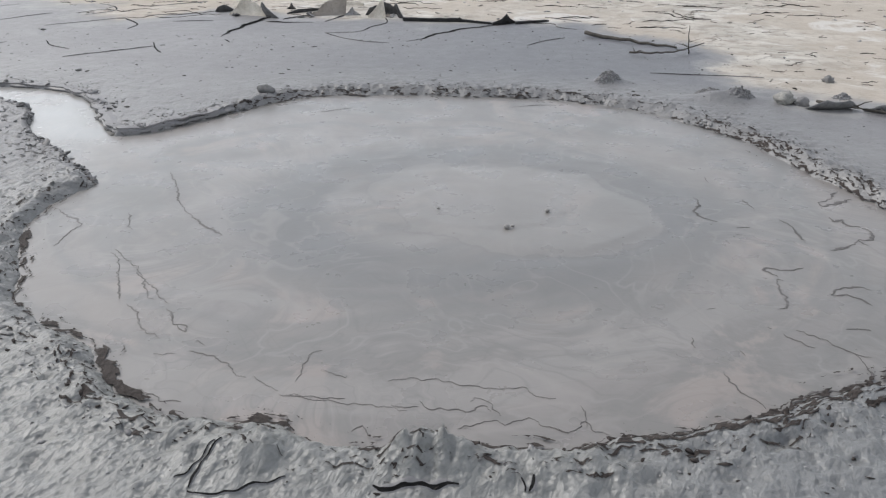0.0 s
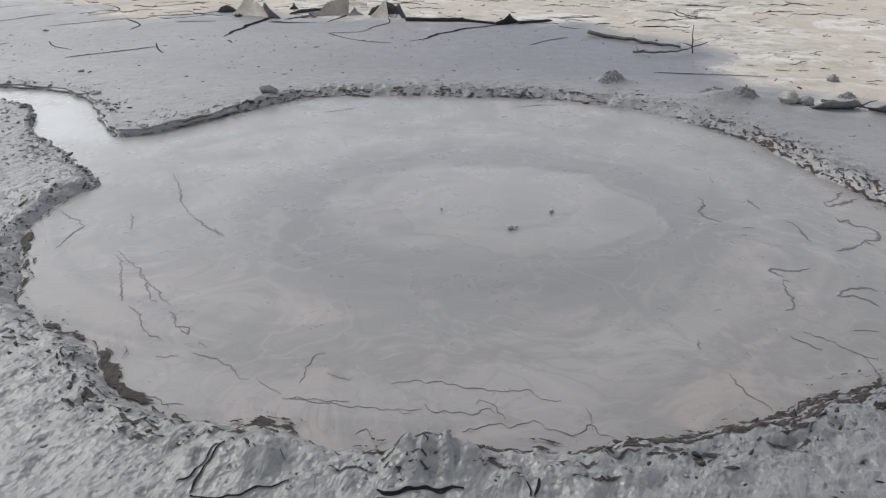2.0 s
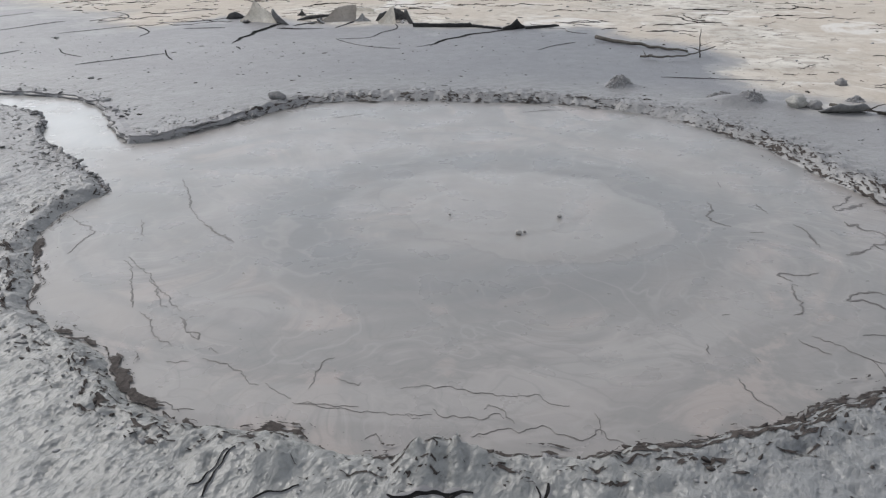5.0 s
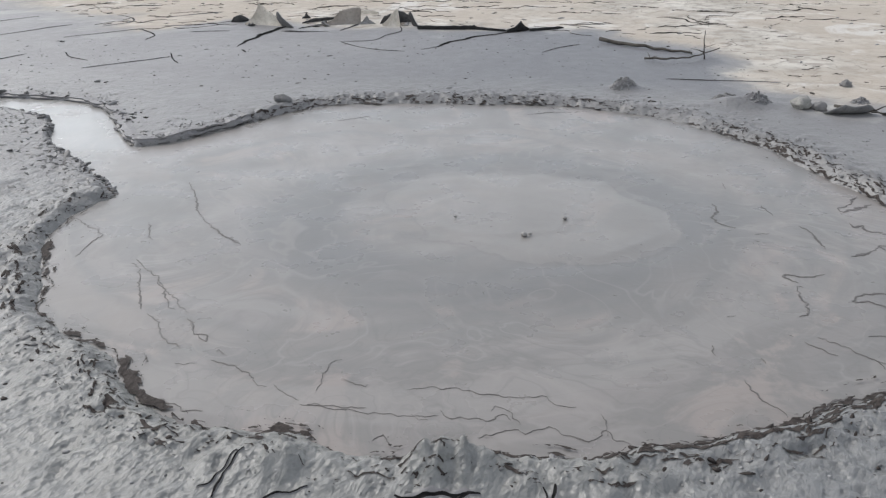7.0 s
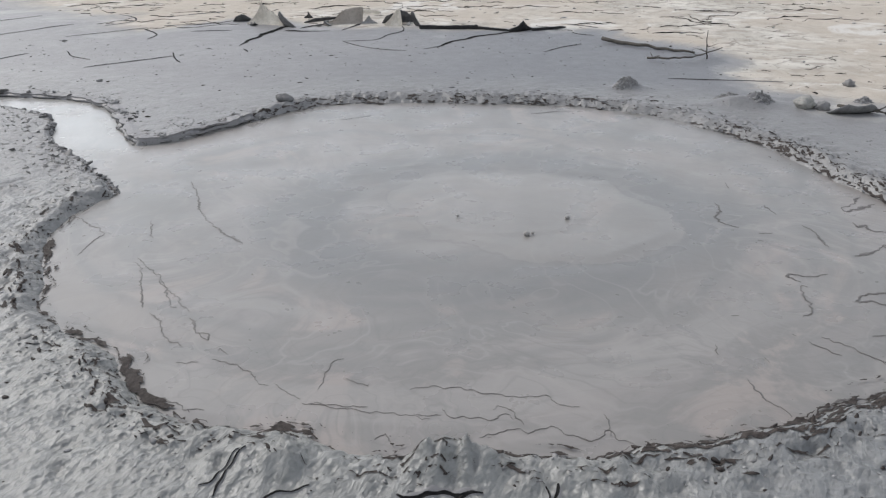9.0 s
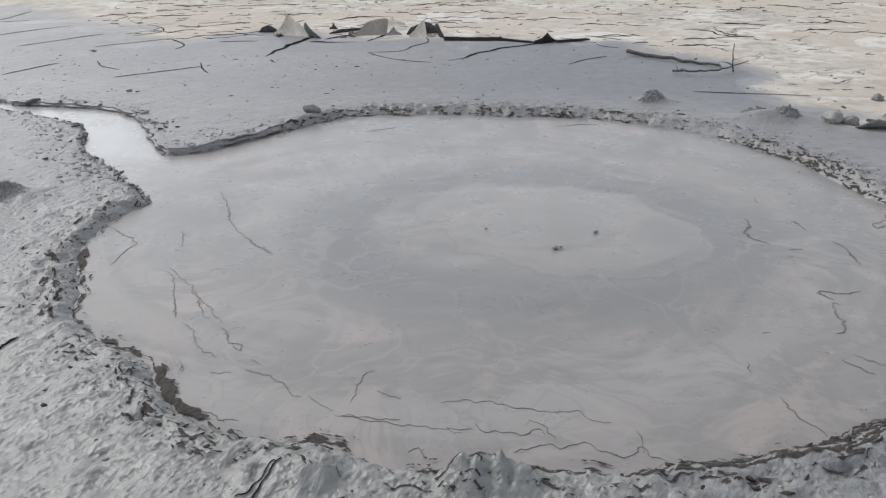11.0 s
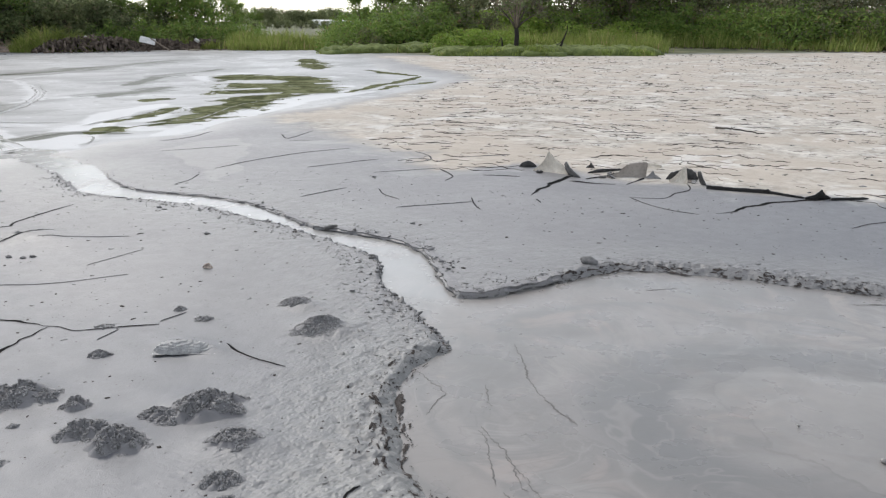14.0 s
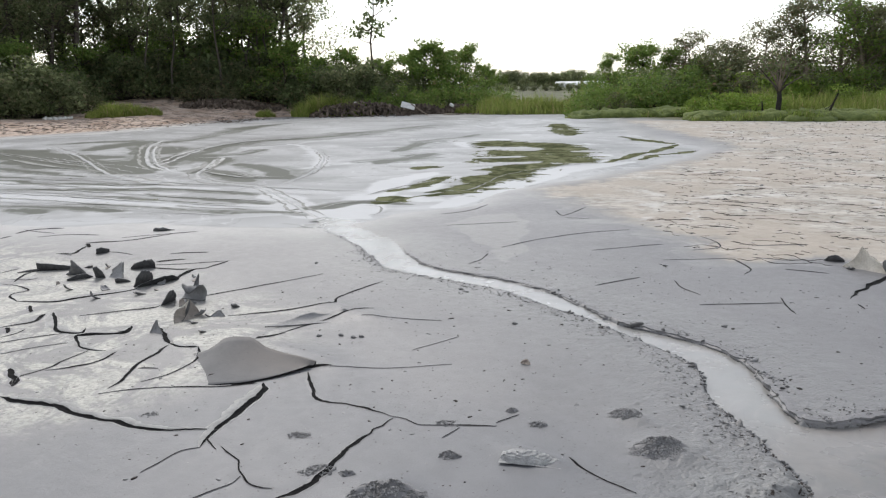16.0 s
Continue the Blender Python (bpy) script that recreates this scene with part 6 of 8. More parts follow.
def curl_plate(a, b, edge, run, toward, front, label):
    """A torn sheet of skin whose foot runs from a to b; edge: its upper rim as (along, height). It sweeps up out of the
    ground towards its rim, hollow side to the south, or rolls over to the south where toward is below zero."""
    a, b = Vector((*a, 0)), Vector((*b, 0))
    d = b - a
    back = Vector((-d.y, d.x, 0)).normalized()
    if back.dot(a - Vector((-0.6, 0, 0))) < 0:
        back = -back
    e = np.array(edge, float)
    fine = spline(edge, 6) if toward > 0 else e
    k = np.linspace(0, len(fine) - 1, 34)
    rim = np.stack([np.interp(k, np.arange(len(fine)), fine[:, c]) for c in (0, 1)], 1)
    nu, nv, upper, lower, seed = len(rim), 12, [], [], a.x * 3.1
    for i in range(nu):
        s, h = float(rim[i, 0]), max(0.004, float(rim[i, 1]) * (1 + 0.12 * noise.noise((i * 0.55, seed, 1.0))))
        foot = min(1, max(0, i / (nu - 1)))
        for j in range(nv):
            v = j / (nv - 1)
            w = v * math.pi / 2
            along = foot + (s - foot) * v ** 0.7
            p = a + d * along + back * (toward * run * h * math.sin(w) + 0.006 * noise.noise((i * 0.25, j * 0.3, seed)))
            z = ground_z(p.x, p.y) - 0.006 + (h + 0.006) * ((1 - math.cos(w)) if toward > 0 else v)
            n = back * math.sin(w) - Vector((0, 0, math.cos(w))) if toward > 0 else back
            upper.append((p.x, p.y, z))
            lower.append(tuple(Vector((p.x, p.y, z)) + n * 0.008))
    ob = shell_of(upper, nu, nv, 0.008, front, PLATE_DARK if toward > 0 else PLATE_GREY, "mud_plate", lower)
    return tagged(ob, label, "mud plate", "curled plates of dried mud")


def shell_of(upper, nu, nv, thick, top, under, name, lower=None):
    """A thin sheet from a grid of points: top skin, underside and rim."""
    lower = lower or [(x, y, z - thick) for x, y, z in upper]
    faces, slots, off = [], [], nu * nv
    for i in range(nu - 1):
        for j in range(nv - 1):
            a = i * nv + j
            faces += [(a, a + nv, a + nv + 1, a + 1), (off + a, off + a + 1, off + a + nv + 1, off + a + nv)]
            slots += [0, 1]
    ring = [i * nv for i in range(nu)] + [(nu - 1) * nv + j for j in range(1, nv)] + [i * nv + nv - 1 for i in range(nu - 2, -1, -1)] + list(range(nv - 2, 0, -1))
    for a, b in zip(ring, ring[1:] + ring[:1]):
        faces.append((a, off + a, off + b, b))
        slots.append(1)
    return new(name, mesh_from(name, list(upper) + lower, faces, [top, under], slots))


def arch_material():
    k = Nodes("arched_mud_skin")
    grain, spots = k.noise(5, 5, 0.6), k.noise(40, 4, 0.6)
    # grey set darker than the flat's to put shade on the raised plate
    col = k.mix(k.ramp(grain, 0.35, 0.65), (0.160, 0.158, 0.158), (0.186, 0.183, 0.182))
    col = k.mix(k.math("MULTIPLY", k.attr("tan"), k.ramp(grain, 0.3, 0.6, 0.75, 1.0)), col, (0.215, 0.197, 0.183))
    col = k.mix(k.ramp(spots, 0.25, 0.42, 0.3, 0.0), col, (0.12, 0.112, 0.105))
    col = k.mix(k.attr("west"), col, k.mix(k.ramp(grain, 0.4, 0.6), (0.20, 0.196, 0.19), (0.25, 0.244, 0.23)))
    return k.finish(col, 0.8, spots, 0.4, 0.006, 0.25)


ARCH = arch_material()


def arched_plate():
    """The largest sheet of skin: joined to the flat on its west, its back lifted into an arch, its point over a gaping crack."""
    front = spline([(-6.75, 2.36), (-6.25, 2.52), (-5.81, 2.70), (-5.56, 2.85), (-5.42, 3.06), (-5.30, 3.40)], 7)
    back = spline([(-6.8, 2.45), (-6.55, 2.80), (-6.34, 3.13), (-6.16, 3.33), (-5.86, 3.42), (-5.28, 3.44)], 7)
    lift = spline([(0, -0.004), (0.2, 0.0), (0.4, 0.012), (0.50, 0.06), (0.57, 0.105), (0.72, 0.11), (0.81, 0.045), (0.9, 0.024), (1.0, 0.04)], 8)
    nu, nv, upper = len(front), 14, []
    for i in range(nu):
        u = i / (nu - 1)
        rise = float(np.interp(u, lift[:, 0], lift[:, 1])) + 0.006 * noise.noise((u * 14, 3.0, 1.0))
        for j in range(nv):
            v = j / (nv - 1)
            x, y = front[i] * (1 - v) + back[i] * v
            wob = 0.010 * noise.noise((u * 9, v * 2, 5.0)) * (abs(v - 0.5) * 2) ** 3
            x, y = x + wob, y - wob
            z = ground_z(x, y) + 0.004 - 0.045 * max(0.0, 1 - u / 0.58) + rise * v ** 2.3 + 0.022 * u ** 3 * (1 - v) ** 2 + 0.003 * noise.noise((x * 7, y * 7, 2)) * u
            upper.append((x, y, z))
    ob = shell_of(upper, nu, nv, 0.012, ARCH, SHADOW_MUD, "mud_plate")
    tan = ob.data.attributes.new("tan", "FLOAT", "POINT")
    tan.data.foreach_set("value", [float(smooth(-6.4, -5.7, v.co.x) * smooth(2.85, 3.4, v.co.y)) for v in ob.data.vertices])
    west = ob.data.attributes.new("west", "FLOAT", "POINT")
    west.data.foreach_set("value", [float(smooth(-5.95, -6.45, v.co.x)) for v in ob.data.vertices])
    tagged(ob, "large grey plate of mud skin arching up beside a wide crack", "mud plate", "curled plates of dried mud")


arched_plate()


dull, cream = "dark curled flake of mud skin at the dried field's edge", "cream pointed flake of dried mud curling upright"
broad, pointed = "broad grey-brown flake of mud skin curled up at its far edge", "small grey pointed flake of mud skin"
long_lip, torn = "long low lip of mud skin lifted along a crack, painted black with shade", "torn flake of dark grey mud skin standing on edge"
# near-black copy of the skin: shade under lifted lips put into the colour
PLATE_SHADE = plain("shaded_mud_skin", (0.022, 0.022, 0.023), (0.05, 0.049, 0.049), 16, 0.8)
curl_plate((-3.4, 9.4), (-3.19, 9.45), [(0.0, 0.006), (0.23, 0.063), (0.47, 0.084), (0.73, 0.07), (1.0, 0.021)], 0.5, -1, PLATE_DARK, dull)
curl_plate((-3.14, 9.14), (-2.69, 9.04), [(0.0, 0.013), (0.16, 0.079), (0.26, 0.163), (0.31, 0.225), (0.44, 0.183), (0.61, 0.141), (0.75, 0.113), (1.0, 0.02)], 0.5, 1, PLATE_TOP, cream)
curl_plate((-2.7, 9.09), (-2.5, 8.89), [(0.0, 0.013), (0.05, 0.12), (0.36, 0.179), (0.45, 0.097), (0.73, 0.055), (1.0, 0.013)], 0.5, -1, PLATE_UNDER, dull)
curl_plate((-2.93, 9.48), (-2.85, 9.45), [(0.0, 0.056), (0.33, 0.072), (0.67, 0.026), (1.0, 0.007)], 0.5, -1, PLATE_DARK, dull)
curl_plate((-2.24, 9.04), (-1.8, 9.17), [(0.0, 0.007), (0.28, 0.053), (0.44, 0.118), (0.56, 0.145), (0.77, 0.158), (1.0, 0.164), (0.97, 0.039)], 0.5, 1, PLATE_TAN, broad)
curl_plate((-2.5, 9.23), (-2.17, 9.59), [(0.0, 0.014), (0.29, 0.043), (0.63, 0.036), (1.0, 0.02)], 0.5, -1, PLATE_DARK, dull)
curl_plate((-1.83, 9.16), (-1.65, 9.17), [(0.0, 0.007), (0.29, 0.048), (0.46, 0.082), (0.64, 0.044), (1.0, 0.007)], 0.5, 1, PLATE_GREY, pointed)
curl_plate((-1.6, 9.19), (-1.26, 9.29), [(0.0, 0.007), (0.11, 0.079), (0.34, 0.112), (0.57, 0.145), (0.75, 0.125), (0.89, 0.086), (1.0, 0.02)], 0.5, -1, PLATE_DARK, dull)
curl_plate((-1.54, 9.0), (-1.34, 8.98), [(0.0, 0.019), (0.31, 0.081), (0.5, 0.135), (0.75, 0.177), (0.88, 0.114), (0.97, 0.045), (1.0, 0.006)], 0.5, 1, PLATE_TOP, cream)
curl_plate((-1.2, 9.02), (-1.14, 8.97), [(0.0, 0.09), (0.0, 0.141), (0.67, 0.156), (0.78, 0.068), (1.0, 0.013)], 0.5, -1, PLATE_DARK, dull)
curl_plate((-2.61, 9.61), (-2.51, 9.64), [(0.0, 0.007), (0.36, 0.035), (0.5, 0.077), (0.79, 0.028), (1.0, 0.007)], 0.5, -1, PLATE_DARK, dull)
curl_plate((-0.17, 8.59), (0.09, 8.71), [(0.0, 0.025), (0.31, 0.053), (0.48, 0.107), (0.67, 0.051), (1.0, 0.006)], 0.5, -1, PLATE_SHADE, dull)
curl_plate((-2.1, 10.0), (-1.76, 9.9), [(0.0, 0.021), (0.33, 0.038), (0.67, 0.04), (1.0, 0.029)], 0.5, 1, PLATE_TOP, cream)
curl_plate((-1.12, 8.78), (-0.48, 8.76), [(0.0, 0.044), (0.4, 0.04), (0.85, 0.044), (0.95, 0.048), (1.0, 0.025)], 0.5, -1, PLATE_SHADE, long_lip)
curl_plate((-0.49, 8.76), (-0.14, 8.6), [(0.0, 0.031), (0.43, 0.027), (0.84, 0.023), (1.0, 0.012)], 0.5, -1, PLATE_SHADE, long_lip)
curl_plate((0.06, 8.63), (0.41, 8.85), [(0.0, 0.031), (0.44, 0.029), (0.83, 0.028), (1.0, 0.012)], 0.5, -1, PLATE_SHADE, long_lip)
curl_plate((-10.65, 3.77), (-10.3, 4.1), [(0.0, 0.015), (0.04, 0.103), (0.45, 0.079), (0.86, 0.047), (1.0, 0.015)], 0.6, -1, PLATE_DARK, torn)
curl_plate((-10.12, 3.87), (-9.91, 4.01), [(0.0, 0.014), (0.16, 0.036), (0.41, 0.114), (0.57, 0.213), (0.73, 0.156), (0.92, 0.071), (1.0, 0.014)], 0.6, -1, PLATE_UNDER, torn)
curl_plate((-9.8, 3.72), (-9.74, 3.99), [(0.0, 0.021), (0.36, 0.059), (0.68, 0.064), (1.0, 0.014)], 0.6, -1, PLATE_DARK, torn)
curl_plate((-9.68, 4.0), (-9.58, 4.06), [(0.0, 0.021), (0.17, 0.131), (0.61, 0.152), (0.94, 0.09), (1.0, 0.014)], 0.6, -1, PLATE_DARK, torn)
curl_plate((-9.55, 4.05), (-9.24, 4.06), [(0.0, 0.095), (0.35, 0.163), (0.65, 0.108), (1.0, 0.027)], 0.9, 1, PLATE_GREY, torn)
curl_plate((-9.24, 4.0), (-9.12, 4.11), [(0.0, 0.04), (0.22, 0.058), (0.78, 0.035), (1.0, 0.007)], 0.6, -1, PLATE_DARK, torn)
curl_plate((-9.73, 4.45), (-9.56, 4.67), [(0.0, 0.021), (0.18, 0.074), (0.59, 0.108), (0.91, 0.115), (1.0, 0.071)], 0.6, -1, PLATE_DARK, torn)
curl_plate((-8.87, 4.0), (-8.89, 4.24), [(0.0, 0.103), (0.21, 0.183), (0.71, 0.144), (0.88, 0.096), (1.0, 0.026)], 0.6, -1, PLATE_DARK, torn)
curl_plate((-8.79, 4.0), (-8.78, 4.5), [(0.0, 0.026), (0.25, 0.058), (0.56, 0.078), (0.79, 0.074), (0.92, 0.04), (1.0, 0.006)], 0.6, -1, PLATE_SHADE, torn)
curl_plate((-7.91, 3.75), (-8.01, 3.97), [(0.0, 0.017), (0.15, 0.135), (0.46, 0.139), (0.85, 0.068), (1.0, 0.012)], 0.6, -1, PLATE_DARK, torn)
curl_plate((-8.24, 4.31), (-8.18, 4.35), [(0.0, 0.024), (0.33, 0.141), (0.58, 0.086), (1.0, 0.018)], 0.9, 1, PLATE_GREY, torn)
curl_plate((-7.38, 3.54), (-7.26, 3.53), [(0.0, 0.032), (0.27, 0.117), (0.64, 0.162), (1.0, 0.096)], 0.9, 1, PLATE_TOP, torn)
curl_plate((-7.22, 3.49), (-7.22, 3.76), [(0.0, 0.032), (0.22, 0.097), (0.61, 0.109), (0.83, 0.154), (0.98, 0.096), (1.0, 0.026)], 0.9, 1, PLATE_TAN, torn)
curl_plate((-7.17, 3.2), (-7.03, 3.24), [(0.0, 0.015), (0.04, 0.097), (0.33, 0.061), (0.67, 0.035), (1.0, 0.006)], 0.9, 1, PLATE_GREY, torn)
curl_plate((-7.16, 3.8), (-7.05, 3.88), [(0.0, 0.006), (0.52, 0.053), (1.0, 0.011)], 0.9, 1, PLATE_GREY, torn)
curl_plate((-11.01, 4.67), (-10.97, 4.83), [(0.0, 0.072), (0.35, 0.087), (1.0, 0.048)], 0.6, -1, PLATE_DARK, torn)
curl_plate((-10.7, 3.56), (-10.63, 3.78), [(0.0, 0.007), (0.5, 0.026), (1.0, 0.022)], 0.6, -1, PLATE_UNDER, torn)
plate(-6.2, 4.2, 0.8, 0.22, 16, 52, "long low grey plate of mud skin lifting along a crack", tip=0.3, seed=46, top=PLATE_GREY)


def chips():
    """Small broken flakes of skin about the torn plates."""
    rng = random.Random(61)
    for x0, y0, sx, sy, count in ((-9.4, 4.2, 0.7, 0.35, 16), (-7.7, 3.8, 0.45, 0.3, 9), (-2.2, 9.15, 0.7, 0.2, 10)):
        for _ in range(count):
            x, y, w = rng.gauss(x0, sx), rng.gauss(y0, sy), rng.uniform(0.03, 0.10)
            plate(x, y, w, w * rng.uniform(0.6, 1.3), rng.uniform(10, 95), rng.uniform(0, 360), "small broken flake of grey mud skin", tip=rng.uniform(0, 0.6), seed=rng.randrange(900), top=PLATE_GREY if rng.random() < 0.6 else PLATE_TAN)


chips()


# ---- plants ----
def leaves(pile, centre, spread, count, size, rng, droop=0.0):
    """Scattered single leaves about a point."""
    for _ in range(count):
        c = Vector([centre[i] + max(-1.2, min(1.2, rng.gauss(0, 0.9))) * spread[i] for i in range(3)])
        a = Vector((rng.gauss(0, 1), rng.gauss(0, 1), rng.gauss(-droop, 0.7))).normalized()
        b = a.orthogonal().normalized()
        b = Matrix.Rotation(rng.uniform(0, 6.3), 3, a) @ b
        s = size * rng.uniform(0.6, 1.4)
        n = len(pile.v)
        pile.v += [c - a * s * 0.5, c + b * s * 0.28, c + a * s * 0.55, c - b * s * 0.28]
        pile.f.append((n, n + 1, n + 2, n + 3))
        pile.s.append(0)


def tree_kind(name, seed, height, spread, leaf_mat, bark, density=1.0, leaf=0.2, bare=0.35, lean=0.0, label="", girth=1.0):
    """A tree with a tapered trunk, limbs, twigs and a ragged crown of single leaves."""
    rng = random.Random(seed)
    wood, crown = Pile(), Pile()
    top = Vector((lean * height, rng.uniform(-0.1, 0.1) * height, height * 0.86))
    trunk = [Vector((0, 0, -0.25))] + [top * t + Vector((rng.gauss(0, 0.025), rng.gauss(0, 0.025), 0)) * height * t for t in (0.12, 0.3, 0.5, 0.7, 0.88, 1)]
    r0 = (height * 0.017 + 0.03) * girth
    wood.add(*tube(trunk, [r0 * 1.35, r0, r0 * 0.85, r0 * 0.7, r0 * 0.5, r0 * 0.32, r0 * 0.1], 7))
    for i in range(rng.randint(12, 16)):
        t = rng.uniform(bare, 0.98)
        start = top * t
        a = i * 2.4 + rng.uniform(-0.5, 0.5)
        ln = spread * (1.15 - 0.65 * t) * rng.uniform(0.6, 1.2)
        end = start + Vector((math.cos(a) * ln, math.sin(a) * ln, ln * rng.uniform(0.25, 1.0)))
        mid = (start + end) / 2 + Vector((0, 0, -ln * 0.08)) + Vector((rng.gauss(0, 1), rng.gauss(0, 1), 0)) * ln * 0.07
        wood.add(*tube([start, mid, end], [r0 * 0.42, r0 * 0.26, r0 * 0.07], 5))
        for _ in range(rng.randint(4, 6)):
            f = rng.uniform(0.4, 1.0)
            s = start.lerp(end, f)
            e = s + Vector((rng.gauss(0, 0.4), rng.gauss(0, 0.4), rng.uniform(0.0, 0.55))) * ln * 0.75
            wood.add(*tube([s, (s + e) / 2 + Vector((0, 0, 0.03)), e], [r0 * 0.16, r0 * 0.1, r0 * 0.03], 4))
            if rng.random() < 0.9:
                k = ln * 0.2 + 0.12
                leaves(crown, e, (k, k, k * 0.6), int(34 * density * rng.uniform(0.4, 1.5)), leaf, rng)
                leaves(crown, (s + e) / 2, (k, k, k * 0.6), int(20 * density), leaf, rng)
    ob = new(name)
    part("trunk", wood.mesh(name + "_trunk", [bark]), ob)
    part("crown", crown.mesh(name + "_crown", [leaf_mat], True), ob)
    return tagged(ob, label, "tree", "trees behind the flat")


def shrub_kind(name, seed, radius, height, leaf_mat, leaf=0.16, count=26, dense=75, label=""):
    """A bush: stems and uneven clumps of single leaves."""
    rng = random.Random(seed)
    wood, crown = Pile(), Pile()
    for i in range(count):
        a, q = rng.uniform(0, 6.28), radius * math.sqrt(rng.random())
        z = height * (0.12 + 0.88 * rng.random() ** 0.8 * math.sqrt(max(0.05, 1 - (q / radius) ** 2)))
        c = Vector((math.cos(a) * q, math.sin(a) * q, z))
        wood.add(*tube([(c.x * 0.15, c.y * 0.15, -0.1), (c.x * 0.55, c.y * 0.55, z * 0.55), c], [0.03, 0.02, 0.008], 4))
        k = radius * rng.uniform(0.15, 0.27)
        leaves(crown, c, (k, k, k * 0.7), int(dense * rng.uniform(0.6, 1.4)), leaf, rng)
    ob = new(name)
    part("trunk", wood.mesh(name + "_wood", [BARK]), ob)
    part("crown", crown.mesh(name + "_crown", [leaf_mat], True), ob)
    return tagged(ob, label, "bush", "bushes along the shore")


EYE = Vector((-1.0, -0.2, 0))


def at(bearing, distance):
    """A place on the land by its bearing from the pool's west bank (degrees from north, west below zero)."""
    a = radians(bearing)
    return EYE.x + math.sin(a) * distance, EYE.y + math.cos(a) * distance


def plant(kinds, spots, seed, low=0.85, high=1.15):
    rng = random.Random(seed)
    for bearing, distance, size in spots:
        kind = kinds[rng.randrange(len(kinds))]
        x, y = at(bearing, distance)
        s = size * rng.uniform(low, high)
        ob = kind if kind.name not in USED else None
        m = pose(x, y, ground_z(x, y) - 0.05, 0, 0, rng.uniform(0, 360)) @ Matrix.Diagonal((s * rng.uniform(0.9, 1.1), s * rng.uniform(0.9, 1.1), s, 1))
        if ob:
            USED.add(kind.name)
            kind.matrix_world = m
        else:
            c = copy_thing(kind, m)
            c.matrix_world = m


USED = set()
wood_dark = [tree_kind("tree", 1, 9.5, 3.0, LEAF_WOOD, BARK, 1.6, 0.18, 0.2, 0.02, "tall dark-leaved tree at the edge of the wood"),
             tree_kind("tree", 2, 10.5, 2.7, LEAF_WOOD, BARK, 1.5, 0.17, 0.28, -0.03, "tall slender tree with sparse green leaves"),
             tree_kind("tree", 3, 9.5, 2.2, LEAF_WOOD, BARK, 1.0, 0.15, 0.4, 0.05, "slim tree with a bare dark trunk and thin leaves", 0.8)]
wood_mid = [tree_kind("tree", 4, 5.0, 2.0, LEAF_MID, BARK, 1.5, 0.18, 0.25, 0.03, "young green tree behind the bushes"),
            tree_kind("tree", 5, 5.8, 1.7, LEAF_MID, PALE_BARK, 1.1, 0.17, 0.3, -0.05, "slender green tree with an open crown")]
wood_right = [tree_kind("tree", 6, 6.8, 2.6, LEAF_OLIVE, PALE_BARK, 1.0, 0.16, 0.12, 0.05, "olive-leaved tree with brownish twigs"),
              tree_kind("tree", 7, 7.2, 2.4, LEAF_OLIVE, PALE_BARK, 0.75, 0.16, 0.2, 0.12, "dark sparse tree leaning over the bushes"),
              tree_kind("tree", 8, 6.2, 2.8, LEAF_MID, PALE_BARK, 1.1, 0.17, 0.1, -0.02, "broad green tree with a ragged crown")]
sparse = tree_kind("tree", 9, 8.0, 1.3, LEAF_DARK, BARK, 0.28, 0.22, 0.4, 0.04, "tall thin tree with tufts of dark leaves", 0.45)
bush_dark = [shrub_kind("bush", 11, 2.2, 3.2, LEAF_WOOD, 0.2, 34, 95, "dense dark bush at the foot of the trees"),
             shrub_kind("bush", 12, 1.8, 2.6, LEAF_WOOD, 0.18, 30, 90, "dense dark bush at the foot of the trees")]
bush_wood = [shrub_kind("bush", 18, 1.8, 2.4, LEAF_DARK, 0.16, 32, 85, "green bush in the shade of the wood")]
bush_mid = [shrub_kind("bush", 13, 1.7, 2.2, LEAF_MID, 0.16, 32, 85, "green leafy bush on the shore"),
            shrub_kind("bush", 14, 2.2, 2.0, LEAF_MID, 0.15, 34, 90, "broad green bush on the shore")]
bush_light = [shrub_kind("bush", 15, 1.5, 1.2, LEAF_LIGHT, 0.13, 28, 80, "low bright green bush above the grass")]
bush_olive = [shrub_kind("bush", 16, 1.8, 2.4, LEAF_OLIVE, 0.15, 30, 70, "brownish bush with dry leaves")]

rw = random.Random(77)
plant(wood_dark, [(-73 + i * 1.6 + rw.uniform(-0.5, 0.5), rw.uniform(69, 75), rw.uniform(1.1, 1.35)) for i in range(14)], 1)
plant(wood_dark, [(-72 + i * 3.4, rw.uniform(77, 83), 1.3) for i in range(6)], 2)
plant(bush_dark, [(-73 + i * 1.2 + rw.uniform(-0.4, 0.4), rw.uniform(58, 62), rw.uniform(0.8, 1.3)) for i in range(8)], 3)
plant(bush_dark, [(-64 + i * 1.3 + rw.uniform(-0.4, 0.4), rw.uniform(67, 69), rw.uniform(0.9, 1.4)) for i in range(11)], 31)
plant(bush_wood, [(-73 + i * 1.4 + rw.uniform(-0.4, 0.4), rw.uniform(64, 68), rw.uniform(1.1, 1.9)) for i in range(7)], 32)
plant(bush_wood, [(-63 + i * 1.9 + rw.uniform(-0.4, 0.4), rw.uniform(70, 73), rw.uniform(1.4, 2.1)) for i in range(8)], 36)
plant(wood_dark, [(-76 + i * 1.9, rw.uniform(84, 90), 1.6) for i in range(6)] + [(-70.8, 68, 1.3), (-69, 66, 1.25), (-67.4, 67, 1.3), (-65.7, 66, 1.2), (-64.1, 67, 1.3)], 38)
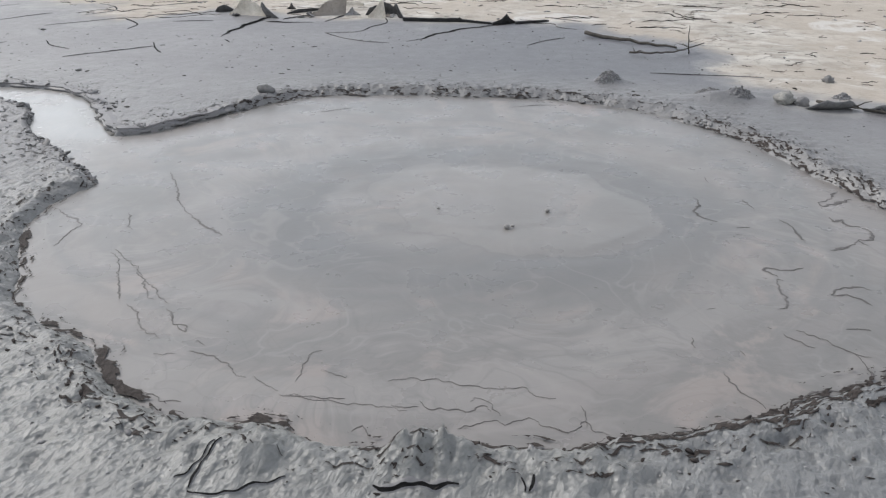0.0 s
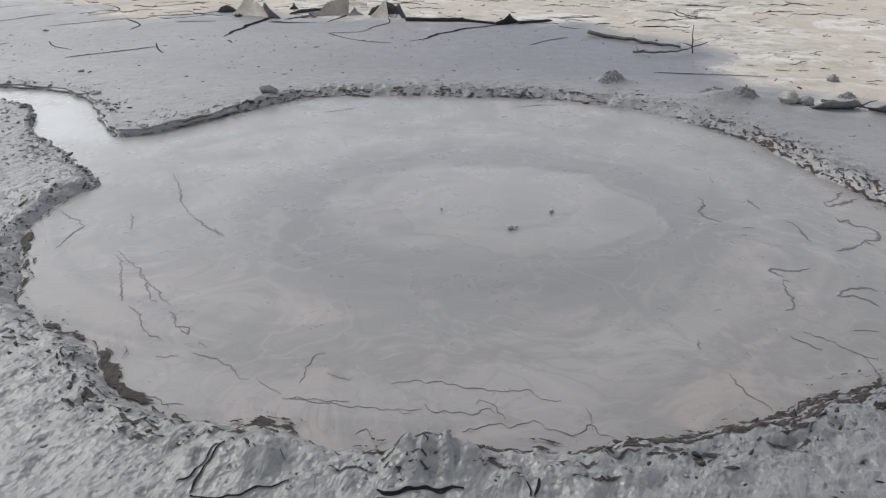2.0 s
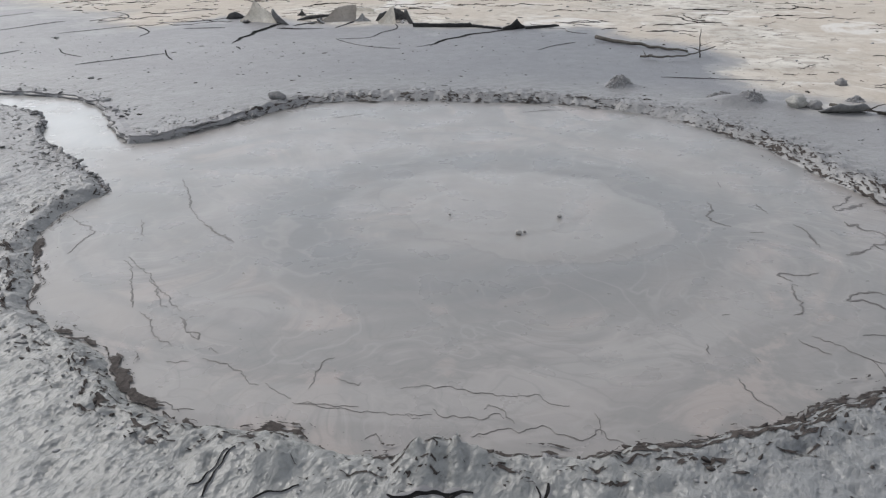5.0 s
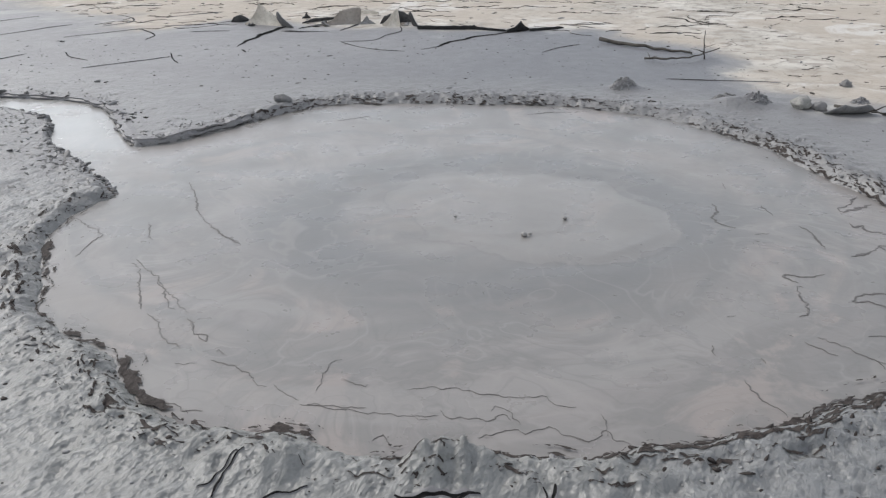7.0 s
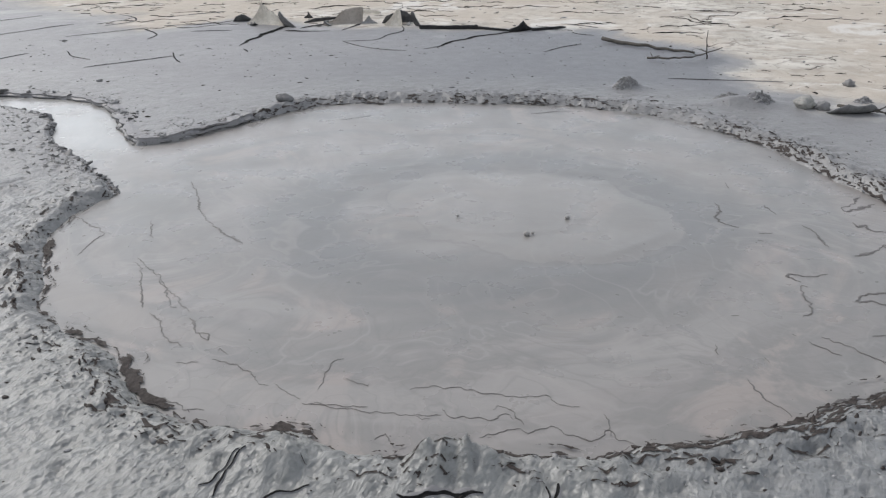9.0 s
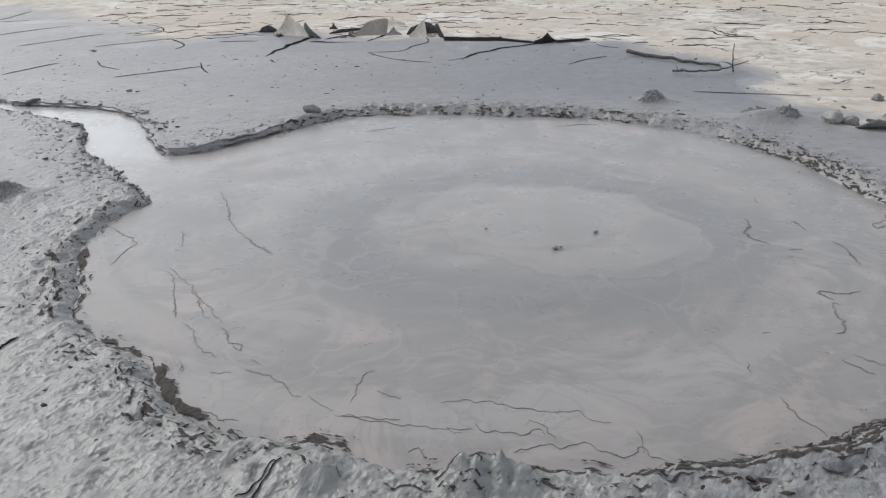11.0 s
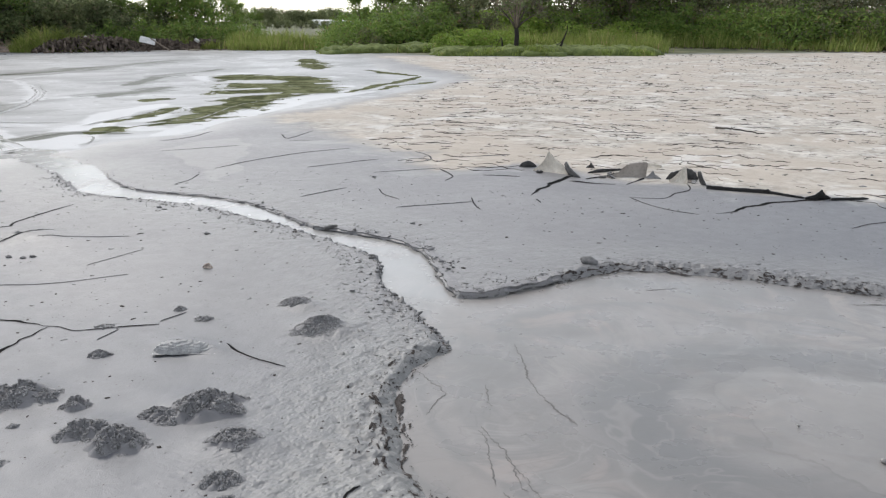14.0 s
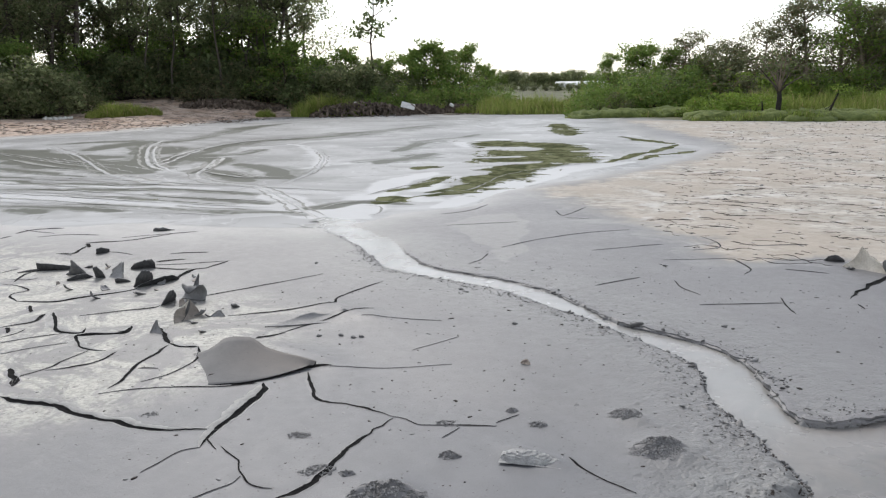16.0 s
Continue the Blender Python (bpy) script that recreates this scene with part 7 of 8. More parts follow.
slim = [tree_kind("tree", 21, 9.0, 1.5, LEAF_WOOD, BARK, 0.7, 0.15, 0.45, 0.06, "slim dark trunk with a thin ragged crown", 0.42), tree_kind("tree", 22, 10.0, 1.3, LEAF_DARK, BARK, 0.55, 0.15, 0.5, -0.05, "slim dark trunk with a thin ragged crown", 0.38)]
plant(slim, [(-72.5 + i * 1.15 + rw.uniform(-0.4, 0.4), rw.uniform(66, 71), rw.uniform(1.0, 1.3)) for i in range(19)], 39)
plant(bush_dark, [(-73 + i * 2.6 + rw.uniform(-0.4, 0.4), rw.uniform(78, 84), rw.uniform(1.2, 1.7)) for i in range(9)], 33)
plant(wood_dark, [(-51.4, 70, 1.2), (-50.4, 74, 1.15), (-52.4, 72, 1.2), (-49.6, 78, 0.95)], 391)
plant(bush_mid, [(-28 + i * 1.5 + rw.uniform(-0.4, 0.4), rw.uniform(60, 66), rw.uniform(1.1, 1.6)) for i in range(25)], 34)
plant(bush_olive, [(-24 + i * 1.5 + rw.uniform(-0.4, 0.4), rw.uniform(62, 70), rw.uniform(1.3, 2.1)) for i in range(23)], 35)
plant(bush_wood, [(-69.5, 57.5, 0.8), (-66.8, 58, 0.7), (-61, 67, 1.3), (-57.8, 68, 1.2), (-54.3, 68, 1.4), (-51.8, 68, 1.5)], 4)
plant(bush_olive, [(-56.6, 66, 0.8), (-55.5, 66, 0.9), (-63.6, 61, 0.6)], 5)
leafy = tree_kind("tree", 10, 5.5, 2.4, LEAF_MID, BARK, 1.6, 0.2, 0.1, 0.0, "leafy bright green tree in front of the wood")
plant([leafy], [(-52.6, 68, 1.25), (-54.4, 70, 1.1), (-58.8, 69, 0.9), (-63.8, 67, 0.9), (-67.5, 64, 0.8), (-61.2, 70, 0.9), (-42.2, 69, 0.9), (-39.6, 70, 0.85), (-26.2, 66, 0.85), (-12.6, 66, 1.0), (-9.5, 67, 1.0)], 6)
plant(bush_dark, [(-50.2, 70, 1.1), (-47.8, 66, 1.1), (-45.8, 66, 1.0), (-43.5, 66, 0.9), (-41.6, 66, 0.85), (-49, 71, 1.3), (-46.5, 69, 1.3), (-53.5, 71, 1.2)], 7)
plant(bush_mid, [(-45, 61, 0.9), (-42.5, 62, 1.0), (-40, 63, 1.0), (-38, 64, 1.0), (-36.6, 64, 0.85), (-39, 67, 1.3), (-41, 68, 1.3)], 8)
plant([sparse], [(-45.0, 66, 1.5)], 9)
plant(bush_dark, [(-46.8, 63.5, 1.35), (-45.6, 64, 1.2)], 91)
plant(wood_mid, [(-51, 66, 1.0), (-49.2, 68, 0.52), (-43, 67, 0.52), (-41.4, 67, 1.0), (-40, 68, 0.9), (-38.3, 68, 0.85), (-36.9, 70, 0.7), (-44, 68, 0.8), (-50.1, 67, 0.85), (-48.6, 66, 0.95), (-47.5, 67, 0.8), (-46.6, 67, 0.85), (-45.1, 67, 0.7), (-44.2, 66, 0.75), (-42.4, 67, 0.8)], 10)
plant(bush_wood, [(-49.4, 65, 1.2), (-48.2, 66, 1.3), (-46.0, 66, 1.1), (-44.4, 65, 0.9)], 101)
plant(bush_mid, [(-28.6, 56, 1.0), (-27, 57, 1.2), (-25.4, 56, 1.1), (-24, 58, 1.2), (-29.4, 60, 0.9), (-22.5, 60, 1.2)], 11)
plant(bush_dark, [(-26.2, 60, 1.1), (-24.4, 59, 1.0), (-20.8, 63, 1.1), (-16.4, 65, 1.2), (-11.6, 67, 1.2)], 12)
plant(bush_light, [(-23.4, 57, 1.3), (-18.5, 60, 1.8), (-15.8, 61, 1.7), (-14, 62, 1.9), (-9, 63, 2.0), (-7, 62, 1.8), (-4, 64, 1.9), (-1, 65, 1.9)], 121)
plant(bush_olive, [(-27.8, 54.5, 0.7), (-19.5, 58, 0.9), (-15.2, 60, 1.0), (-12.5, 61, 1.0), (-10, 63, 1.1), (-6.5, 65, 1.1), (-3, 67, 1.1)], 13)
plant(bush_light, [(-21.3, 50.5, 1.15), (-20.2, 50.8, 1.2), (-19.2, 51.3, 1.1), (-22.4, 51, 0.9), (-17.6, 52, 0.8), (-13.0, 57, 1.3), (-10.6, 58, 1.4)], 14)
plant(wood_right, [(-23.6, 63, 0.95), (-22, 66, 0.85), (-20.4, 64, 0.8), (-18.8, 62, 0.9), (-17.3, 63, 1.0), (-15.8, 62, 1.05), (-14.4, 64, 1.1), (-13, 63, 1.05),
                   (-11.5, 66, 1.15), (-10, 64, 1.1), (-8.4, 67, 1.2), (-6.8, 66, 1.1), (-5.2, 69, 1.2), (-3.4, 68, 1.2), (-1.6, 71, 1.2), (0.4, 70, 1.2), (2.4, 73, 1.2), (4.5, 72, 1.2)], 15)
plant(wood_right, [(-13.0, 62, 1.1), (-10.4, 63, 1.2)], 151)
plant(wood_mid, [(-28.4, 62, 0.75), (-26.6, 63, 0.85), (-25.2, 64, 0.52), (-24.2, 62, 0.9)], 16)
plant(bush_mid, [(-8, 62, 1.1), (-5.4, 64, 1.2), (-2.6, 65, 1.1), (0, 67, 1.2), (2.5, 68, 1.2), (5, 69, 1.2), (8, 70, 1.2), (11, 72, 1.2), (14, 74, 1.2)], 17)
plant(wood_right, [(-9.5 + i * 1.5, rw.uniform(74, 80), rw.uniform(1.2, 1.5)) for i in range(9)], 181)
plant(bush_olive, [(-9 + i * 1.6, rw.uniform(72, 76), rw.uniform(1.8, 2.6)) for i in range(8)], 182)
plant(wood_right, [(7, 76, 1.2), (9.5, 75, 1.2), (12, 78, 1.2), (15, 79, 1.2), (18, 82, 1.2)], 18)
# the far tree line beyond the gap
plant(bush_dark, [(-37.2 + i * 0.62, rw.uniform(205, 235), rw.uniform(0.9, 1.5)) for i in range(17)], 19)
plant(bush_mid, [(-37 + i * 0.75, rw.uniform(215, 245), rw.uniform(1.3, 2.3)) for i in range(14)], 20)
plant(bush_dark, [(-36 + i * 0.8, 120, rw.uniform(0.35, 0.5)) for i in range(9)], 21)


def dead_tree():
    """A burnt-looking stump with a sparse living top."""
    rng = random.Random(4)
    x, y = at(-17.6, 49.5)
    ob = empty("old_tree", pose(x, y, ground_z(x, y)), "old tree with a dark broken trunk and twisted pale limbs", "tree")
    part("trunk", mesh_from("trunk", *tube([(0, 0, -0.2), (0.02, 0, 0.5), (0.05, 0.02, 1.0), (0, 0, 1.55)], [0.20, 0.15, 0.14, 0.12], 9), [STUMP]), ob)
    part("broken_limb", mesh_from("broken_limb", *tube([(0, 0, 0.25), (-0.5, 0, 0.3), (-0.85, 0, 0.42), (-0.9, 0, 0.9)], [0.11, 0.09, 0.07, 0.03], 6), [STUMP]), ob)
    crown = Pile()
    for k in range(9):
        a = rng.uniform(-1.25, 1.25)
        p = [Vector((0, 0, 1.4))]
        d = Vector((math.sin(a) * 0.75, rng.uniform(-0.4, 0.4), 0.8)).normalized()
        for _ in range(4):
            d = (d + Vector((rng.gauss(0, 0.3), rng.gauss(0, 0.3), 0.12))).normalized()
            p.append(p[-1] + d * rng.uniform(0.5, 0.52))
        part("limb", mesh_from("limb", *tube(p, [0.09, 0.06, 0.042, 0.028, 0.012], 6), [BARK if k % 2 else PALE_BARK]), ob)
        for q in p[2:]:
            for _ in range(3):
                e = q + Vector((rng.gauss(0, 0.5), rng.gauss(0, 0.5), rng.uniform(0, 0.5)))
                crown.add(*tube([q, e], [0.02, 0.006], 4), 1)
                leaves(crown, e, (0.25, 0.25, 0.16), rng.randint(2, 9), 0.15, rng)
    part("crown", crown.mesh("crown", [LEAF_DARK, PALE_BARK], True), ob)
    x, y = at(-14.6, 49.0)
    bm = Pile()
    bm.add(*tube([(0, 0, -0.1), (0.05, 0, 0.4), (0.22, 0, 0.85), (0.42, 0, 1.35), (0.45, 0, 1.8)], [0.10, 0.08, 0.065, 0.04, 0.015], 6))
    bm.add(*tube([(0.2, 0, 0.8), (-0.15, 0, 0.52), (-0.4, 0, 0.9)], [0.035, 0.025, 0.01], 5))
    sapling = empty("sapling", pose(x, y, ground_z(x, y)), "thin crooked dark sapling with few leaves", "tree")
    part("trunk", bm.mesh("trunk", [STUMP]), sapling)
    lv = Pile()
    leaves(lv, (0.35, 0, 1.6), (0.35, 0.3, 0.2), 60, 0.14, rng)
    part("crown", lv.mesh("crown", [LEAF_LIGHT], True), sapling)


dead_tree()


def blades(name, spots, count, height, width, mat, label, seed, clump=0.35):
    """Grass: single bent blades in tufts over stretches of land, given as bearing and distance ranges."""
    rng = random.Random(seed)
    v, f = [], []
    for b0, b1, d0, d1, share in spots:
        n = int(count * share)
        while n > 0:
            b, d = rng.uniform(b0, b1), rng.uniform(d0, d1)
            cx, cy = at(b, d)
            tall = height * (0.55 + 0.75 * rng.random()) * (0.75 + 0.9 * noise.noise((cx * 0.45, cy * 0.45, 3)))
            for _ in range(7):
                x, y = cx + rng.gauss(0, clump), cy + rng.gauss(0, clump)
                z, a = ground_z(x, y) - 0.03, rng.uniform(0, 6.28)
                h = tall * rng.uniform(0.5, 1.15)
                bx, by = math.cos(a) * h * rng.uniform(0.1, 0.55), math.sin(a) * h * rng.uniform(0.1, 0.55)
                wx, wy = -math.sin(a) * width, math.cos(a) * width
                k = len(v)
                v += [(x - wx, y - wy, z), (x + wx, y + wy, z), (x + bx * 0.4 + wx * 0.7, y + by * 0.4 + wy * 0.7, z + h * 0.62), (x + bx * 0.4 - wx * 0.7, y + by * 0.4 - wy * 0.7, z + h * 0.62), (x + bx, y + by, z + h)]
                f += [(k, k + 1, k + 2, k + 3), (k + 3, k + 2, k + 4)]
                n -= 1
    tagged(new(name, mesh_from(name, v, f, [mat], flat=True)), label, "grass", kind="stuff")


def turf_mat(spots):
    """Low rounded cushions of turf under the grass along the shore."""
    rng = random.Random(12)
    shapes, p = [blob(1.0, 1.0, 0.5, 2, k + 40) for k in range(5)], Pile()
    for b0, b1, d0, d1, count in spots:
        for _ in range(count):
            x, y = at(rng.uniform(b0, b1), rng.uniform(d0, d1))
            v, f = shapes[rng.randrange(5)]
            s = rng.uniform(0.45, 0.95)
            p.add(v, f, 0, pose(x, y, ground_z(x, y), 0, 0, rng.uniform(0, 360)) @ Matrix.Diagonal((s * 1.3, s, rng.uniform(0.26, 0.48), 1)))
    tagged(new("turf_cushions", p.mesh("turf_cushions", [TURF])), "low rounded cushions of green turf along the shore", "turf", kind="stuff")


def grass_mound(pile_v, pile_f, bearing, distance, radius, height, count, rng):
    """A rounded tussock of fine arching blades."""
    cx, cy = at(bearing, distance)
    for _ in range(count):
        a, q = rng.uniform(0, 6.28), math.sqrt(rng.random())
        x, y = cx + math.cos(a) * q * radius, cy + math.sin(a) * q * radius
        z, h = ground_z(x, y) - 0.03, height * (1 - 0.65 * q * q) * rng.uniform(0.5, 1.15)
        t = a + rng.gauss(0, 0.7)
        bx, by = math.cos(t) * h * rng.uniform(0.15, 0.7), math.sin(t) * h * rng.uniform(0.15, 0.7)
        wx, wy = -math.sin(t + 0.6) * 0.02, math.cos(t + 0.6) * 0.02
        k = len(pile_v)
        pile_v += [(x - wx, y - wy, z), (x + wx, y + wy, z), (x + bx * 0.35 + wx, y + by * 0.35 + wy, z + h * 0.66), (x + bx * 0.35 - wx, y + by * 0.35 - wy, z + h * 0.66), (x + bx, y + by, z + h * 0.96)]
        pile_f += [(k, k + 1, k + 2, k + 3), (k + 3, k + 2, k + 4)]


def tussocks(spots):
    rng = random.Random(15)
    for bearing, distance, radius, height in spots:
        v, f = [], []
        grass_mound(v, f, bearing, distance, radius, height, int(900 * radius), rng)
        tagged(new("grass_tussock", mesh_from("grass_tussock", v, f, [REED], flat=True)), "rounded tussock of yellowish grass on the sandy bank", "grass", "tussocks on the bank")


TURF = plain("turf", (0.085, 0.115, 0.028), (0.18, 0.215, 0.065), 2.5, 0.95, 0.8, 0.08)
turf_mat([(-30.5, -22, 51.5, 53.5, 130), (-22.5, -15, 47.5, 49.5, 150), (-15, -8.8, 48.5, 51, 110)])
blades("grass_strip", [(-31, -22, 51.3, 54, 0.3), (-22.5, -15, 47.2, 50, 0.4), (-15, -8.6, 48.2, 51.5, 0.3)], 70000, 0.34, 0.026, GRASS, "thick strip of short green grass along the shore", 1, 0.22)
blades("tall_grass", [(-37, -28.5, 58, 64, 0.3), (-20, -8, 52, 60, 0.35), (-8, 5, 58, 66, 0.3), (5, 20, 62, 72, 0.15)], 42000, 1.05, 0.028, REED, "tall yellow-green grass behind the flats", 2)
tussocks([(-62.2, 57.5, 1.1, 1.0), (-61.0, 58, 0.8, 0.9), (-59.8, 59, 0.7, 0.6), (-63.2, 57, 0.7, 0.6), (-49.6, 60, 1.1, 1.2), (-48.5, 60.5, 1.4, 1.9), (-47.3, 60.5, 1.3, 1.6), (-46.4, 60, 1.1, 1.2),
          (-45.6, 61, 0.9, 0.8), (-44.2, 62, 1.0, 1.2), (-42.6, 62, 0.9, 1.0), (-40.6, 62.5, 1.0, 0.8), (-38.4, 61, 0.9, 0.7), (-60.2, 60.5, 0.5, 0.4), (-52.4, 60, 0.7, 0.6)])


# ---- the far bank: rubble, board, greenhouse ----
def rubble_heap(spots, count, label, name, size, flat=1.0):
    rng = random.Random(len(name))
    p = Pile()
    shapes = [blob(1.0, 0.6, 0.6, 1, k) for k in range(6)]
    for b0, b1, d0, d1, h in spots:
        for _ in range(count):
            u, w = rng.random(), rng.gauss(0, 0.35)
            b, d = b0 + (b1 - b0) * u, (d0 + d1) / 2 + (d1 - d0) * 0.5 * w
            x, y = at(b, d)
            s = rng.uniform(0.5, 1.6) * size
            z = ground_z(x, y) + h * math.sin(math.pi * u) ** 0.6 * math.exp(-w * w * 3) * rng.random() ** 0.4
            v, f = shapes[rng.randrange(6)]
            p.add(v, f, 0, pose(x, y, z, rng.uniform(0, 90) * flat ** 3, rng.uniform(0, 90) * flat ** 3, rng.uniform(0, 360)) @ Matrix.Diagonal((s * rng.uniform(0.6, 2.6) / flat, s, s * rng.uniform(0.4, 1) * flat, 1)))
    tagged(new(name, p.mesh(name, [RUBBLE], True)), label, "rubble", kind="stuff")


rubble_heap([(-49.4, -42.4, 57.5, 61, 1.05), (-43.2, -40.0, 59.5, 61, 0.7), (-40.2, -37.6, 60.5, 61.8, 0.6), (-58, -51.5, 63, 65, 0.6)], 900, "dark heap of rubble and wood scraps on the bank", "rubble_heap", 0.085)
rubble_heap([(-72, -62, 46, 56, 0.03), (-64, -52, 46, 60, 0.03), (-56, -50, 47, 62, 0.03), (-52, -44, 54, 59, 0.05), (-40, -32, 57, 60, 0.1), (-8, 6, 56, 60, 0.12), (6, 18, 60, 64, 0.12)], 320, "scattered dark scraps and stones along the shoreline", "shore_scraps", 0.05, 0.5)


def slab(name, size, m, mat, label, category):
    bm = bmesh.new()
    bmesh.ops.create_cube(bm, size=1.0)
    bmesh.ops.scale(bm, vec=size, verts=bm.verts)
    bmesh.ops.bevel(bm, geom=bm.edges[:], offset=min(size) * 0.2, segments=1, affect="EDGES")
    me = bpy.data.meshes.new(name)
    bm.to_mesh(me)
    bm.free()
    me.materials.append(mat)
    ob = new(name, me)
    ob.matrix_world = m
    return tagged(ob, label, category)


bx, by = at(-42.5, 58.4)
slab("board", (1.0, 0.6, 0.05), pose(bx, by, ground_z(bx, by) + 0.7, 38, 14, 40), WHITE, "weathered white board leaning on the rubble heap", "board")
bx, by = at(-41.7, 58.0)
slab("plank", (1.5, 0.16, 0.06), pose(bx, by, ground_z(bx, by) + 0.42, 20, 34, 60), PALE_BARK, "brown plank leaning against the rubble", "plank")
bx, by = at(-46.2, 59.2)
slab("bag", (0.22, 0.15, 0.15), pose(bx, by, ground_z(bx, by) + 0.95, 20, 30, 10), WHITE, "crumpled white bag on top of the rubble", "bag")
bx, by = at(-39.4, 60.3)
slab("bag", (0.35, 0.2, 0.2), pose(bx, by, ground_z(bx, by) + 0.6, 20, 30, 10), WHITE, "crumpled white bag on the bank", "bag")
for i in range(6):
    bx, by = at(-66.2 + 0.28 * i, 56.5)
    stone("white_rag", bx, by, 0.16, 0.7, WHITE, i + 2, "whitish rag lying under the bushes", "rag", i * 30, group="rags by the bushes")


def greenhouse():
    bx, by = at(-30.3, 185)
    ob = empty("greenhouse", pose(bx, by, ground_z(bx, by), 0, 0, 30), "long low greenhouse with a pale film roof", "greenhouse")
    p = Pile()
    n = 12
    prof = [(math.cos(math.pi * k / n) * 4.0, 0.5 + math.sin(math.pi * k / n) * 0.7) for k in range(n + 1)]
    for bay in range(2):
        v = [(s * 6.0, y + bay * 8.0, z) for s in (-1, 1) for y, z in prof]
        p.add(v, [(k, k + 1, n + 2 + k, n + 1 + k) for k in range(n)])
    part("roof", p.mesh("roof", [ROOF_FILM]), ob, "pale translucent film roof")
    for s in (-1, 1):
        w = Pile()
        w.add([(-6, 4 + s * 8 - 0.05, 0), (6, 4 + s * 8 - 0.05, 0), (6, 4 + s * 8 - 0.05, 0.52), (-6, 4 + s * 8 - 0.05, 0.52), (-6, 4 + s * 8 + 0.05, 0), (6, 4 + s * 8 + 0.05, 0), (6, 4 + s * 8 + 0.05, 0.52), (-6, 4 + s * 8 + 0.05, 0.52)],
              [(0, 1, 2, 3), (7, 6, 5, 4), (0, 4, 5, 1), (3, 2, 6, 7), (0, 3, 7, 4), (1, 5, 6, 2)])
        part("wall", w.mesh("wall", [ROOF_FILM], True), ob)


greenhouse()


# ---- low ridges of silt in the pond ----
def ridge(points, width, height):
    q, t = wander(points, 0.25, 0.03, RNG, 0.6)
    verts, faces, n = [], [], len(q)
    for i in range(n):
        fade = min(1, (i + 0.5) / 3, (n - i - 0.5) / 3)
        for off, up in ((-1, -0.02), (-0.5, 0.6 * height), (0, height * RNG.uniform(0.7, 1.2)), (0.5, 0.5 * height), (1, -0.02)):
            x, y = q[i][0] - t[i][1] * off * width, q[i][1] + t[i][0] * off * width
            verts.append((x, y, float(base_height(np.array(x), np.array(y))) - 0.035 + up * fade + 0.002))
    for i in range(n - 1):
        for k in range(4):
            a = i * 5 + k
            faces.append((a, a + 1, a + 6, a + 5))
    part("silt_ridge", mesh_from("silt_ridge", verts, faces, [SILT_RIDGE]), pond)


SEAMS = [0]


def silt_line(points, width, mat):
    """A thin seam of darker or paler silt lying on the pond."""
    q, t = wander(points, 0.12, 0.06, RNG, 1.1)
    verts, faces, n = [], [], len(q)
    for i in range(n):
        w = width * (0.25 + 1.3 * abs(noise.noise((i * 0.06, width * 70, points[0][0])))) * min(1, (i + 0.2) / 8, (n - i - 0.8) / 8)
        for off in (-w, w):
            x, y = q[i][0] - t[i][1] * off, q[i][1] + t[i][0] * off
            verts.append((x, y, float(base_height(np.array(x), np.array(y))) - 0.035 + 0.004 + SEAMS[0] * 0.0004 + i * 0.00002))
    SEAMS[0] += 1
    for i in range(n - 1):
        faces.append((2 * i, 2 * i + 1, 2 * i + 3, 2 * i + 2))
    part("silt_seam", mesh_from("silt_seam", verts, faces, [mat]), pond)


SILT_RIDGE = plain("silt_ridge_mud", (0.32, 0.32, 0.315), (0.46, 0.46, 0.455), 1.5, 0.5)
SEAM_DARK = plain("dark_silt_seam", (0.135, 0.138, 0.12), (0.24, 0.242, 0.22), 1.5, 0.5)
def furrow(points, width):
    """A pale ridge of silt between two dark seams."""
    ridge(points, width * 0.6, 0.02)
    q = np.array(points)
    t = np.gradient(q, axis=0)
    t /= np.linalg.norm(t, axis=1)[:, None]
    for side in (-1, 1):
        silt_line([(a - c * side * width * 1.7, b + d * side * width * 1.7) for (a, b), (d, c) in zip(points, t)], width * 0.5, SEAM_DARK)


